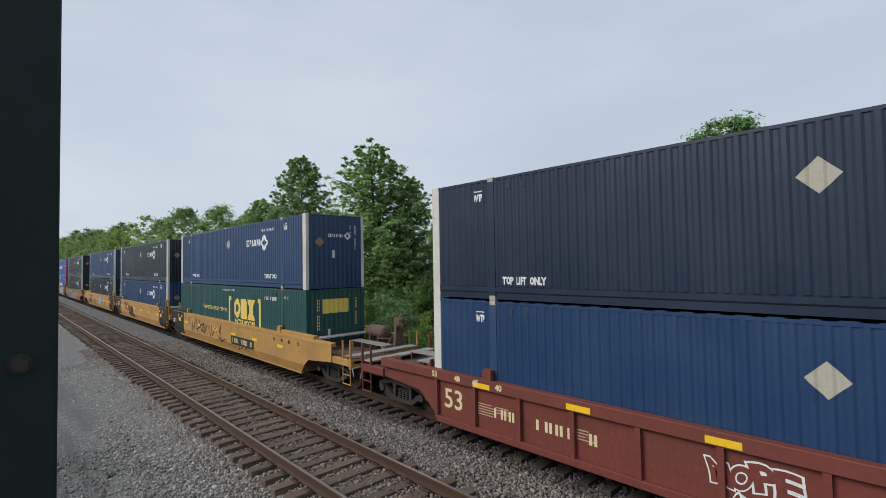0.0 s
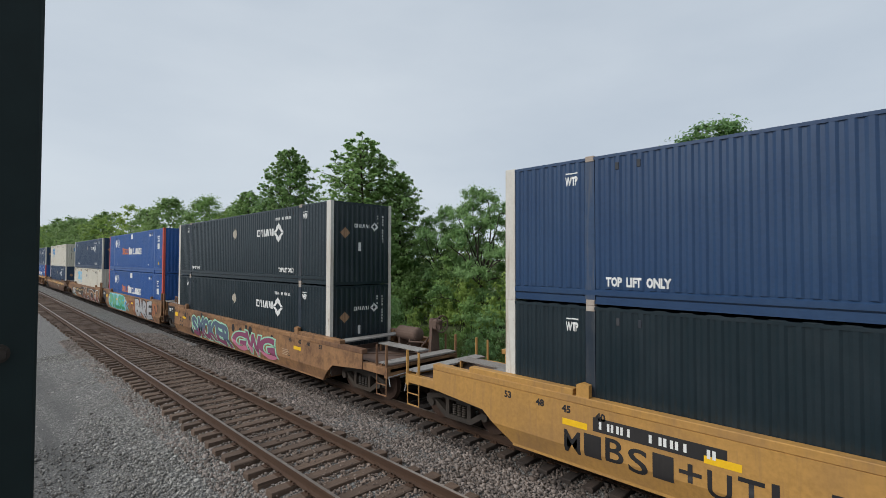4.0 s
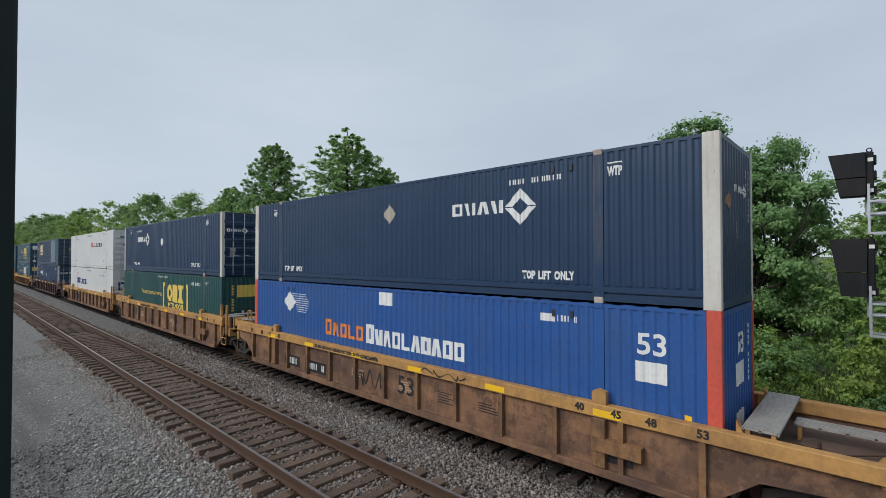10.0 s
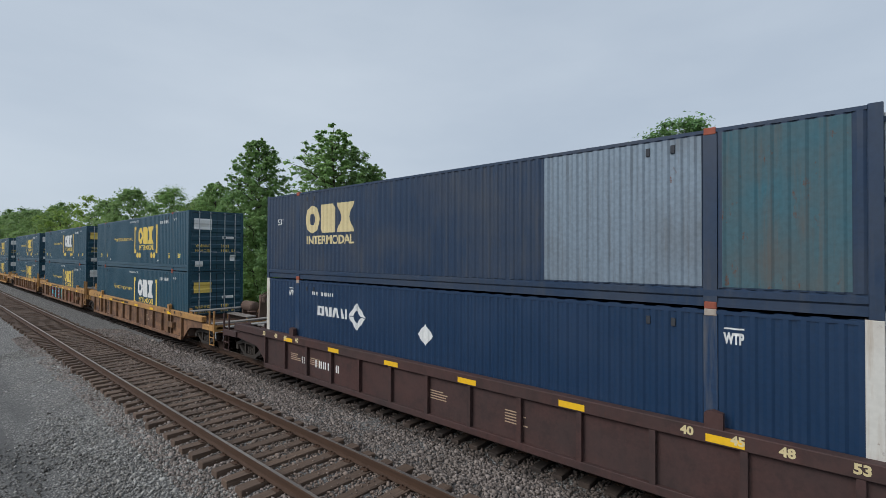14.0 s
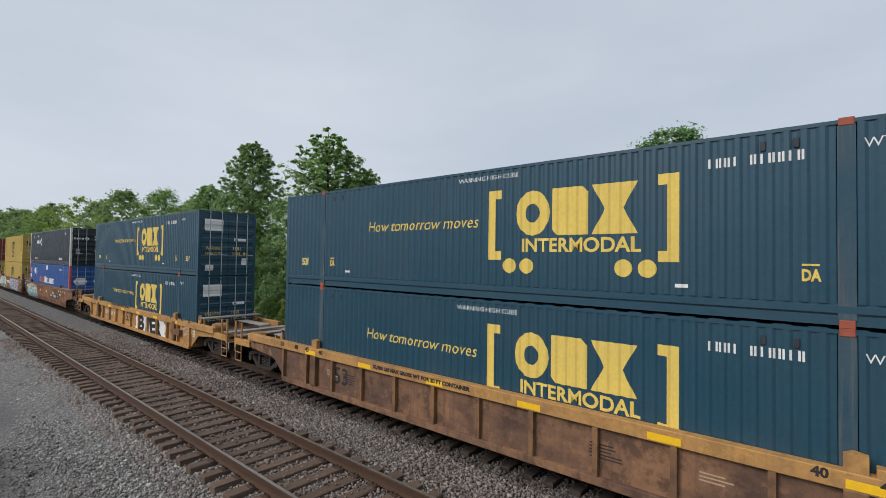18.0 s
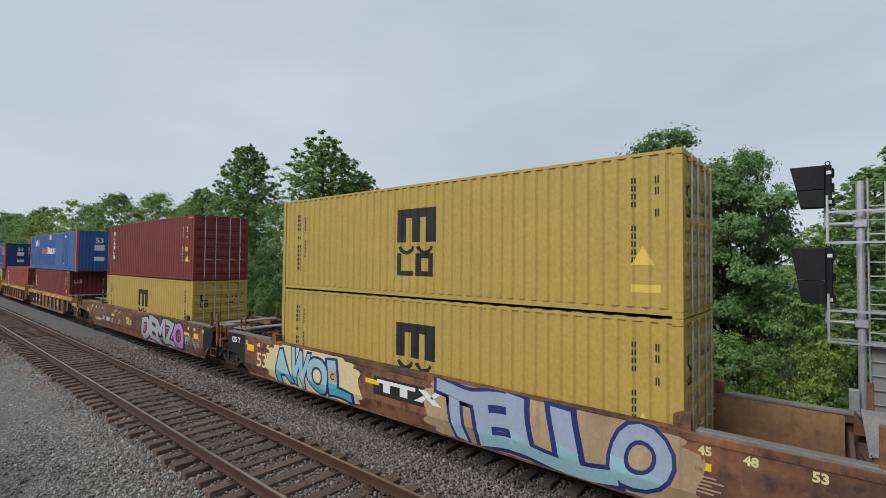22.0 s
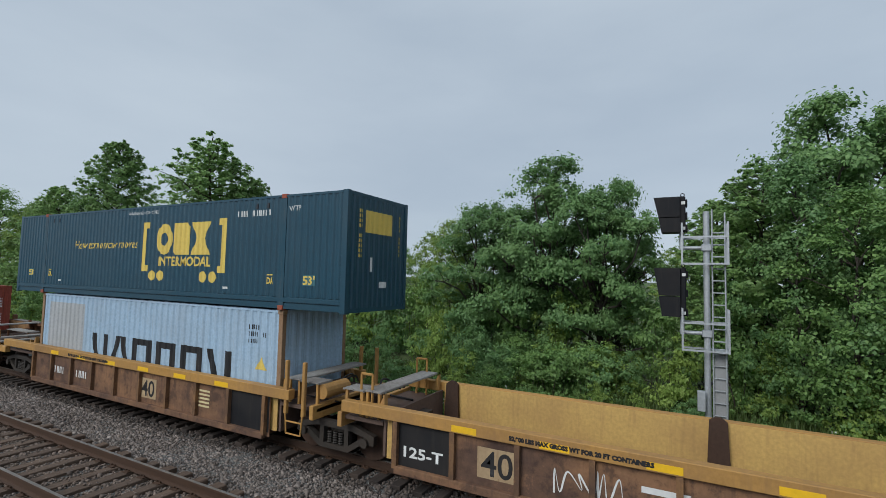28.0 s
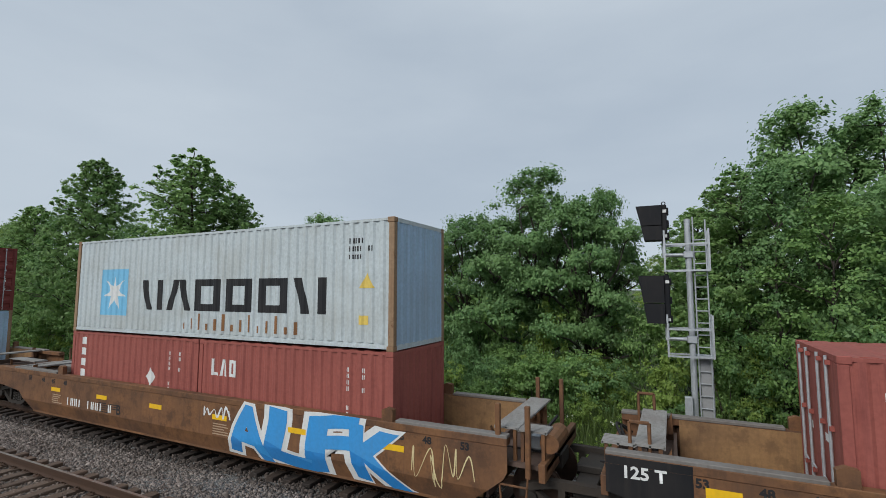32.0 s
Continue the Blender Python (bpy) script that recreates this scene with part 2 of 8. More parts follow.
MAT = {
    "navy": paint("navy_container_paint", (0.0093, 0.0314, 0.0765), 0.33, (0.026, 0.05, 0.1), 0.3, 0.25, 0.03, spec=0.5, scuff=0.5),
    "black_blue": paint("blue_black_container_paint", (0.0075, 0.0175, 0.0235), 0.28, (0.034, 0.044, 0.052), 0.3, 0.25, 0.03, spec=0.5, scuff=0.5),
    "dark_navy": paint("dark_navy_container_paint", (0.0085, 0.0185, 0.04), 0.30, (0.03, 0.042, 0.065), 0.3, 0.25, 0.02, spec=0.5, scuff=0.5),
    "blue": paint("blue_container_paint", (0.012, 0.04, 0.104), 0.33, (0.03, 0.07, 0.14), 0.35, 0.3, 0.06, spec=0.5, scuff=0.5),
    "pacer": paint("bright_blue_container_paint", (0.027, 0.09, 0.288), 0.33, (0.055, 0.09, 0.17), 0.4, 0.35, 0.14, spec=0.34, scuff=0.5),
    "pacer_deep": paint("deep_blue_container_paint", (0.0122, 0.0435, 0.1496), 0.30, (0.03, 0.07, 0.15), 0.25, 0.25, 0.02, spec=0.34, scuff=0.5),
    "pacer_patch": paint("faded_blue_repair_paint", (0.05, 0.14, 0.33), 0.5, (0.11, 0.15, 0.2), 0.5, 0.5, 0.25),
    "teal": paint("teal_container_paint", (0.0135, 0.058, 0.09), 0.33, (0.034, 0.065, 0.085), 0.3, 0.3, 0.05, spec=0.5, scuff=0.5),
    "green": paint("dark_green_container_paint", (0.0125, 0.066, 0.064), 0.33, (0.04, 0.06, 0.06), 0.35, 0.3, 0.05, spec=0.5, scuff=0.5),
    "old_navy": paint("faded_navy_container_paint", (0.02, 0.04, 0.08), 0.38, (0.08, 0.08, 0.08), 0.4, 0.5, 0.12, spec=0.34, scuff=0.5),
    "bare": paint("bare_galvanised_repair_panel", (0.2, 0.25, 0.3), 0.5, (0.1, 0.09, 0.08), 0.5, 0.6, 0.2, metal=0.3),
    "rusty": paint("rust_stained_teal_panel", (0.045, 0.125, 0.16), 0.6, (0.12, 0.09, 0.07), 0.6, 0.6, 0.45),
    "white": paint("white_container_paint", (0.62, 0.62, 0.61), 0.33, (0.5, 0.5, 0.48), 0.25, 0.25, 0.0, vary=0.03, spec=0.34, scuff=0.5),
    "white_post": paint("grimy_white_post_paint", (0.6, 0.58, 0.53), 0.5, (0.32, 0.22, 0.13), 0.35, 0.65, 0.36, vary=0.05),
    "cream": paint("cream_container_paint", (0.6, 0.57, 0.49), 0.38, (0.44, 0.33, 0.2), 0.18, 0.5, 0.36, vary=0.04, spec=0.34, scuff=0.5),
    "maroon": paint("maroon_container_paint", (0.18, 0.033, 0.028), 0.5, (0.1, 0.045, 0.04), 0.35, 0.3, 0.06, spec=0.3, scuff=0.5),
    "red": paint("red_container_paint", (0.27, 0.055, 0.034), 0.5, (0.2, 0.085, 0.07), 0.4, 0.45, 0.06, spec=0.3, scuff=0.5),
    "red_faded": paint("faded_streaked_red_container_paint", (0.32, 0.095, 0.075), 0.55, (0.17, 0.045, 0.04), 0.3, 0.8, 0.05, spec=0.3, scuff=0.5),
    "msc": paint("mustard_container_paint", (0.44, 0.308, 0.0722), 0.5, (0.38, 0.28, 0.11), 0.25, 0.2, 0.05, spec=0.3, scuff=0.5),
    "maersk": paint("pale_grey_container_paint", (0.50, 0.55, 0.56), 0.38, (0.36, 0.35, 0.3), 0.45, 0.5, 0.12, spec=0.34, scuff=0.5),
    "maersk_light": paint("pale_blue_container_paint", (0.36, 0.49, 0.62), 0.38, (0.3, 0.33, 0.36), 0.4, 0.5, 0.1, spec=0.34, scuff=0.5),
    "rust_post": paint("rust_streaked_corner_post_paint", (0.3, 0.2, 0.12), 0.6, (0.2, 0.09, 0.04), 0.6, 0.6, 0.5),
    "deck": paint("worn_brown_deck_paint", (0.125, 0.083, 0.065), 0.65, (0.11, 0.075, 0.06), 0.6, 0.4, 0.3),
    "car_yellow": paint("yellow_well_car_paint", (0.43, 0.235, 0.068), 0.5, (0.22, 0.13, 0.07), 0.6, 0.55, 0.14, scuff=0.6),
    "car_chord": paint("worn_yellow_tan_paint", (0.46, 0.25, 0.078), 0.55, (0.24, 0.13, 0.07), 0.6, 0.5, 0.16, patch=0.45, scuff=0.6),
    "car_tan": paint("tan_well_car_paint", (0.235, 0.125, 0.056), 0.6, (0.09, 0.055, 0.042), 0.85, 0.75, 0.24, patch=0.6, scuff=0.6),
    "car_under": paint("brown_grimed_well_car_paint", (0.13, 0.068, 0.038), 0.65, (0.07, 0.042, 0.03), 0.7, 0.6, 0.2, patch=0.5, scuff=0.5),
    "well_yellow": paint("worn_yellow_well_paint", (0.56, 0.36, 0.12), 0.55, (0.26, 0.14, 0.07), 0.4, 0.4, 0.16),
    "well_tan": paint("worn_tan_well_paint", (0.33, 0.19, 0.085), 0.6, (0.12, 0.07, 0.045), 0.6, 0.5, 0.25, patch=0.4),
    "car_grime": paint("grimy_brown_well_car_paint", (0.25, 0.133, 0.07), 0.65, (0.085, 0.052, 0.042), 0.85, 0.8, 0.26, patch=0.75, scuff=0.6),
    "car_rust": paint("rusty_orange_brown_well_car_paint", (0.29, 0.155, 0.072), 0.65, (0.12, 0.066, 0.045), 0.8, 0.6, 0.22, patch=0.6, scuff=0.6),
    "car_old": paint("dark_rusted_well_car_paint", (0.24, 0.11, 0.05), 0.65, (0.065, 0.036, 0.033), 0.85, 0.75, 0.3, patch=0.85, scuff=0.6),
    "car_brown": paint("brown_well_car_paint", (0.205, 0.098, 0.044), 0.6, (0.085, 0.048, 0.033), 0.75, 0.65, 0.22, patch=0.55, scuff=0.6),
    "car_dark": paint("dark_grimy_well_car_paint", (0.07, 0.036, 0.032), 0.6, (0.05, 0.036, 0.034), 0.6, 0.6, 0.2, patch=0.5, scuff=0.6),
    "car_red": paint("oxide_red_well_car_paint", (0.16, 0.042, 0.03), 0.55, (0.08, 0.04, 0.03), 0.4, 0.4, 0.1, scuff=0.6),
    "dark_steel": paint("grimy_dark_steel", (0.035, 0.03, 0.026), 0.65, (0.07, 0.05, 0.035), 0.5, 0.3, 0.2),
    "black": plain("black_paint", (0.014, 0.014, 0.016), 0.5),
    "grate": paint("grey_brown_grating_steel", (0.29, 0.28, 0.265), 0.6, (0.1, 0.06, 0.04), 0.5, 0.2, 0.2),
    "plank": paint("worn_grey_walk_plank", (0.2, 0.185, 0.17), 0.6, (0.1, 0.07, 0.05), 0.5, 0.3, 0.15),
    "galv": paint("galvanised_steel", (0.5, 0.52, 0.54), 0.45, (0.35, 0.36, 0.36), 0.4, 0.3, 0.0, metal=0.5),
    "signal": plain("matt_black_signal_housing", (0.009, 0.01, 0.013), 0.7),
    "post_green": paint("very_dark_green_steel_paint", (0.0095, 0.0195, 0.0195), 0.65, (0.012, 0.018, 0.017), 0.3, 0.2),
    "ink_white": plain("white_marking_paint", (0.72, 0.72, 0.7)),
    "ink_yellow": plain("yellow_marking_paint", (0.74, 0.54, 0.12)),
    "ink_orange": plain("orange_marking_paint", (0.72, 0.22, 0.04)),
    "ink_salmon": paint("salmon_red_post_paint", (0.58, 0.09, 0.06), 0.5, (0.3, 0.1, 0.07), 0.4, 0.4, 0.3),
    "ink_red": plain("red_marking_paint", (0.6, 0.04, 0.05)),
    "ink_black": plain("black_marking_paint", (0.02, 0.02, 0.022)),
    "ink_navy": plain("navy_marking_paint", (0.02, 0.035, 0.15)),
    "ink_csx_blue": plain("blue_marking_paint", (0.02, 0.24, 0.55)),
    "ink_sky": plain("light_blue_marking_paint", (0.2, 0.5, 0.72)),
    "ink_grey": plain("grey_marking_paint", (0.3, 0.3, 0.3)),
    "ink_dim": plain("faded_tan_stencil_paint", (0.42, 0.3, 0.2)),
    "ink_cream": plain("cream_marking_paint", (0.66, 0.55, 0.3)),
    "reflector": plain("yellow_reflective_tape", (0.85, 0.5, 0.02), 0.35),
    "g_teal": plain("turquoise_spray_paint", (0.07, 0.42, 0.46)),
    "g_green": plain("green_spray_paint", (0.06, 0.3, 0.13)),
    "g_silver": plain("silver_spray_paint", (0.45, 0.45, 0.46), 0.4, 0.2),
    "g_blue": plain("blue_spray_paint", (0.03, 0.22, 0.55)),
    "g_plum": plain("plum_spray_paint", (0.22, 0.06, 0.12)),
    "g_mint": plain("mint_green_spray_paint", (0.3, 0.55, 0.4)),
    "g_slate": plain("slate_blue_spray_paint", (0.08, 0.11, 0.16)),
    "g_leaf": plain("light_green_spray_paint", (0.14, 0.36, 0.2)),
    "g_cyan": plain("bright_cyan_spray_paint", (0.08, 0.42, 0.52)),
    "g_lilac": plain("pale_lilac_spray_paint", (0.33, 0.38, 0.5)),
    "g_faded": plain("washed_out_blue_spray_paint", (0.2, 0.4, 0.52)),
    "g_azure": plain("azure_spray_paint", (0.05, 0.3, 0.66)),
    "car_orange": paint("orange_brown_spray_paint", (0.34, 0.13, 0.06), 0.6, (0.2, 0.1, 0.05), 0.5, 0.4, 0.1),
    "patch_tan": paint("worn_tan_patch_paint", (0.46, 0.34, 0.2), 0.6, (0.2, 0.11, 0.06), 0.6, 0.5, 0.4),
    "g_pale": plain("pale_turquoise_spray_paint", (0.3, 0.5, 0.55)),
    "g_pink": plain("pink_spray_paint", (0.6, 0.2, 0.3)),
    "g_purple": plain("lilac_spray_paint", (0.42, 0.2, 0.5)),
    "rail": steel_rail_mat("rusty_rail_steel", 0.48),
    # rail steel with the shade under the train put into its colour
    "rail_dark": steel_rail_mat("shade_dark_rail_steel", 0.35),
    "rail_top": plain("worn_bright_rail_head", (0.42, 0.36, 0.31), 0.32, 0.9),
    "tie": wood_mat("weathered_tie_wood", (0.12, 0.078, 0.054)),
    # tie wood coloured near black to stand in for the train's shade
    "tie_dark": wood_mat("shade_black_tie_wood", (0.03, 0.022, 0.018)),
    "bark": wood_mat("dark_grey_brown_bark", (0.06, 0.05, 0.04)),
    "ballast": stone_mat("crushed_ballast_stone", (0.092, 0.074, 0.064), (0.41, 0.345, 0.305)),
    # grease stain plus the shade beneath the cars, both in the stone colour
    "ballast_dark": stone_mat("grease_and_shade_dark_ballast_stone", (0.03, 0.023, 0.02), (0.15, 0.115, 0.095)),
    "ballast_brown": stone_mat("brown_stained_ballast_stone", (0.085, 0.06, 0.047), (0.33, 0.25, 0.2)),
    "ballast_fine": stone_mat("fine_grey_gravel", (0.13, 0.125, 0.115), (0.5, 0.485, 0.45)),
    "gravel_dark": stone_mat("dark_damp_gravel", (0.045, 0.043, 0.04), (0.24, 0.235, 0.22)),
    "ground": ground_mat(),
    "leaf_a": leaf_mat("dark_green_leaves", (0.115, 0.235, 0.09), (0.3, 0.47, 0.175)),
    "leaf_b": leaf_mat("mid_green_leaves", (0.13, 0.25, 0.075), (0.33, 0.5, 0.155)),
    "leaf_c": leaf_mat("yellowish_green_leaves", (0.165, 0.275, 0.055), (0.42, 0.55, 0.14)),
    "leaf_far": leaf_mat("pale_green_leaves", (0.12, 0.22, 0.075), (0.3, 0.43, 0.15), 0.45),
    "leaf_tall": leaf_mat("fresh_green_leaves", (0.15, 0.275, 0.1), (0.37, 0.54, 0.19), 0.5),
    "grass": leaf_mat("grass_and_weeds", (0.06, 0.11, 0.025), (0.17, 0.23, 0.07)),
    "flower": plain("white_weed_flowers", (0.7, 0.7, 0.62)),
}


# ---- building helpers ----
def box(bm, x0, x1, y0, y1, z0, z1, bevel=0.0):
    vs = [bm.verts.new((x, y, z)) for x in (x0, x1) for y in (y0, y1) for z in (z0, z1)]
    for f in ((0, 1, 3, 2), (4, 6, 7, 5), (0, 4, 5, 1), (2, 3, 7, 6), (0, 2, 6, 4), (1, 5, 7, 3)):
        bm.faces.new([vs[i] for i in f])
    if bevel:
        es = list({e for v in vs for e in v.link_edges})
        bmesh.ops.bevel(bm, geom=es, offset=bevel, segments=1, affect="EDGES")


def boxes(*rows, bevel=0.0):
    bm = bmesh.new()
    for r in rows:
        box(bm, *r, bevel=bevel)
    return bm


def rod(bm, a, b, r, n=8, r2=None):
    """A round bar from a to b."""
    a, b = Vector(a), Vector(b)
    d = b - a
    m = Matrix.Translation((a + b) / 2) @ d.to_track_quat("Z", "Y").to_matrix().to_4x4()
    bmesh.ops.create_cone(bm, cap_ends=True, segments=n, radius1=r, radius2=r if r2 is None else r2, depth=d.length, matrix=m)


def rods(*rows, n=8):
    bm = bmesh.new()
    for a, b, r in rows:
        rod(bm, a, b, r, n)
    return bm


def slab(outline, axis, lo, hi):
    """An outline of two coordinates, made thick along the third axis (0: x, 1: y, 2: z) from lo to hi."""
    bm = bmesh.new()

    def put(p, k):
        q = list(p)
        q.insert(axis, k)
        return bm.verts.new(q)
    a, b = [put(p, lo) for p in outline], [put(p, hi) for p in outline]
    bm.faces.new(a)
    bm.faces.new(b[::-1])
    for i in range(len(a)):
        j = (i + 1) % len(a)
        bm.faces.new((a[i], b[i], b[j], a[j]))
    bmesh.ops.recalc_face_normals(bm, faces=bm.faces)
    return bm


def mesh_of(name, bm, material):
    me = bpy.data.meshes.new(name)
    bm.to_mesh(me)
    bm.free()
    me.materials.append(material)
    return me


KEPT = {}


def kept(key, name, make, material):
    """The mesh made once for this key and material, shared from then on."""
    k = (key, material.name)
    if k not in KEPT:
        KEPT[k] = mesh_of(name, make(), material)
    return KEPT[k]


def part(name, bm, material, parent, label=""):
    me = bm if isinstance(bm, bpy.types.Mesh) else mesh_of(name, bm, material)
    ob = new(name, me)
    ob.parent = parent
    return tagged(ob, label, kind="stuff" if name in ("number_stencil", "end_number", "data_stencil", "side_stencil", "emblem_lines") else "")


def thing(name, label, category, group="", at=None, kind=""):
    ob = new(name)
    ob.empty_display_size = 0.3
    if at is not None:
        ob.matrix_basis = at
    return tagged(ob, label, category, group, kind)


def sheet(name, verts, faces, material):
    me = bpy.data.meshes.new(name)
    me.from_pydata(verts, [], faces)
    me.materials.append(material)
    return me


def text_bm(words, height, bold=0.0, lean=0.0, spacing=1.0):
    """Letters in the built-in font as flat faces in x and y, from the lower left corner; height is that of a capital."""
    cu = bpy.data.curves.new("letters", "FONT")
    cu.body, cu.size, cu.offset, cu.shear, cu.space_character = words, height / 0.69, bold, lean, spacing
    cu.resolution_u, cu.fill_mode = 4 if height > 0.2 else 2, "FRONT"
    ob = bpy.data.objects.new("letters", cu)
    me = bpy.data.meshes.new_from_object(ob)
    bpy.data.objects.remove(ob)
    bm = bmesh.new()
    bm.from_mesh(me)
    bpy.data.meshes.remove(me)
    bpy.data.curves.remove(cu)
    x0 = min((v.co.x for v in bm.verts), default=0)
    for v in bm.verts:
        v.co.x -= x0
    return bm


def flat(*outlines):
    """Flat shapes from outlines of (x, y)."""
    bm = bmesh.new()
    for o in outlines:
        bm.faces.new([bm.verts.new((x, y, 0)) for x, y in o])
    bmesh.ops.recalc_face_normals(bm, faces=bm.faces)
    return bm


def rect(x0, x1, y0, y1):
    return [(x0, y0), (x1, y0), (x1, y1), (x0, y1)]


def disc(x, y, r, n=14, ry=None):
    return [(x + r * cos(2 * pi * k / n), y + (ry or r) * sin(2 * pi * k / n)) for k in range(n)]


def ring(x, y, r0, r1, a0=0, a1=360, n=24):
    """Quads of a ring or an arc."""
    out = []
    for k in range(n):
        a, b = radians(a0 + (a1 - a0) * k / n), radians(a0 + (a1 - a0) * (k + 1) / n)
        out.append([(x + r0 * cos(a), y + r0 * sin(a)), (x + r1 * cos(a), y + r1 * sin(a)), (x + r1 * cos(b), y + r1 * sin(b)), (x + r0 * cos(b), y + r0 * sin(b))])
    return out


# ---- the ground: one sheet, in steps across the line ----
PROFILE = [(-2500, -0.6), (-300, -0.6), (-60, -0.5), (-12, -0.45), (-4, -0.42), (0, -0.40), (1.2, -0.39), (2.2, -0.33), (3.0, -0.24),
           (3.6, -0.15), (4.0, -0.06), (4.4, -0.035), (5.1, -0.014), (5.8, -0.035), (6.2, -0.05), (6.9, -0.15), (7.6, -0.24), (8.2, -0.28), (9.7, -0.28), (11.2, -0.28),
           (12.0, -0.45), (13.0, -0.8), (14.5, -0.9), (17, -0.85), (22, -0.7), (30, -0.6), (60, -0.4), (140, 0.0), (400, 1.5), (2500, 4.0)]


def ground_z(x):
    return float(np.interp(x, [p[0] for p in PROFILE], [p[1] for p in PROFILE]))


def build_ground():
    xs = sorted({p[0] for p in PROFILE} | set(np.round(np.arange(0, 16, 0.25), 2)))
    ys = [-2500, -400, -120, -60, -30] + list(np.arange(-14, 60, 0.5)) + [70, 90, 120, 170, 250, 400, 800, 2500]
    verts = []
    for y in ys:
        for x in xs:
            w = 0.03 * noise.noise((x * 0.9, y * 0.9, 0)) + 0.05 * noise.noise((x * 0.2, y * 0.2, 4)) if abs(y) < 400 else 0
            if 3.7 < x < 6.6 or 8.2 < x < 11.3:
                w = -0.01 + w * 0.2
            verts.append((x, y, ground_z(x) + w))
    k = len(xs)
    faces = [(j * k + i, j * k + i + 1, (j + 1) * k + i + 1, (j + 1) * k + i) for j in range(len(ys) - 1) for i in range(k - 1)]
    ob = new("ground", sheet("ground", verts, faces, MAT["ground"]))
    tagged(ob, "grey gravel ground with a damp lane and grass beyond", "ground", kind="structure")


build_ground()


# ---- loose stone: real pieces where the camera looks down on them ----
def scatter_stones(name, label, material, x0, x1, y0, y1, number, size, keep, seed, lift=0.0):
    rng = np.random.default_rng(seed)
    x = rng.uniform(x0, x1, number)
    y = y0 + (y1 - y0) * rng.uniform(0, 1, number) ** 1.35
    ok = keep(x, y)
    x, y = x[ok], y[ok]
    n = len(x)
    z = np.interp(x, [p[0] for p in PROFILE], [p[1] for p in PROFILE]) + lift + rng.uniform(-0.012, 0.022, n)
    cube = np.array([(a, b, c) for a in (-1, 1) for b in (-1, 1) for c in (-1, 1)], float)
    quads = np.array([(0, 1, 3, 2), (4, 6, 7, 5), (0, 4, 5, 1), (2, 3, 7, 6), (0, 2, 6, 4), (1, 5, 7, 3)])
    s = size * rng.lognormal(0, 0.32, n)
    pts = cube[None] * rng.uniform(0.45, 1.0, (n, 8, 3)) * (s[:, None] * rng.uniform(0.6, 1.1, (n, 3)))[:, None, :]
    a, b = rng.uniform(0, 2 * pi, n), rng.uniform(-0.7, 0.7, n)
    ca, sa, cb, sb = np.cos(a)[:, None], np.sin(a)[:, None], np.cos(b)[:, None], np.sin(b)[:, None]
    px, py, pz = pts[..., 0], pts[..., 1], pts[..., 2]
    py, pz = py * cb - pz * sb, py * sb + pz * cb
    px, py = px * ca - py * sa, px * sa + py * ca
    co = np.stack([px + x[:, None], py + y[:, None], pz + z[:, None]], -1).reshape(-1, 3)
    fa = (quads[None] + 8 * np.arange(n)[:, None, None]).reshape(-1, 4)
    me = bpy.data.meshes.new(name)
    me.vertices.add(len(co))
    me.vertices.foreach_set("co", co.ravel())
    me.loops.add(fa.size)
    me.loops.foreach_set("vertex_index", fa.ravel().astype(np.int32))
    me.polygons.add(len(fa))
    me.polygons.foreach_set("loop_start", np.arange(0, fa.size, 4, dtype=np.int32))
    me.update(calc_edges=True)
    me.materials.append(MAT[material])
    return tagged(new(name, me), label, "gravel", kind="stuff")


TIE_STEP = 0.53


def on_tie(x, y, cx):
    return (np.abs(x - cx) < 1.3) & (np.abs((y - 0.13) / TIE_STEP - np.round((y - 0.13) / TIE_STEP)) < 0.25)


scatter_stones("ballast", "crushed grey-brown ballast stone between the tracks", "ballast", 6.0, 8.1, -3, 32, 32000, 0.026,
               lambda x, y: ~on_tie(x, y, NEAR_X) & ~on_tie(x, y, TRACK_X), 3)
scatter_stones("ballast", "crushed grey ballast stone on the track's shoulder", "ballast", 3.3, 4.4, 1, 32, 16000, 0.025,
               lambda x, y: ~on_tie(x, y, NEAR_X), 13)
scatter_stones("ballast", "brown-stained ballast stone between the rails", "ballast_brown", 4.3, 6.1, -2, 32, 24000, 0.025,
               lambda x, y: ~on_tie(x, y, NEAR_X), 23)
# darker stones carry the train's shade in their colour, besides the grease
scatter_stones("ballast", "ballast stone under the train, dark with grease and with painted-in shade", "ballast_dark", 8.0, 9.4, -5, 26, 13000, 0.03,
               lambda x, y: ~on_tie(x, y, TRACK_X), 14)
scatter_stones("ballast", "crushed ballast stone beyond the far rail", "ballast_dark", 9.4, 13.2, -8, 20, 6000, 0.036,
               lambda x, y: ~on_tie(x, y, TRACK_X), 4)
scatter_stones("ballast", "loose stones lying on the ties", "ballast_brown", 3.85, 6.35, 1, 26, 5500, 0.014,
               lambda x, y: on_tie(x, y, NEAR_X) & (np.random.default_rng(8).uniform(0, 1, len(x)) < 0.75), 33, 0.045)
scatter_stones("gravel", "dark damp gravel on the lane", "gravel_dark", -0.6, 2.6, 2.2, 20, 10000, 0.018,
               lambda x, y: np.sin(x * 2.3 + 1.4 * np.sin(y * 0.5)) + np.sin(y * 0.9 + x) > -0.5, 35)
scatter_stones("gravel", "fine grey gravel on the shoulder of the line", "ballast_fine", 1.3, 3.9, 2.5, 28, 29000, 0.02,
               lambda x, y: np.random.default_rng(9).uniform(0, 1, len(x)) < np.clip((x - 1.7) / 1.1, 0.06, 1), 5)


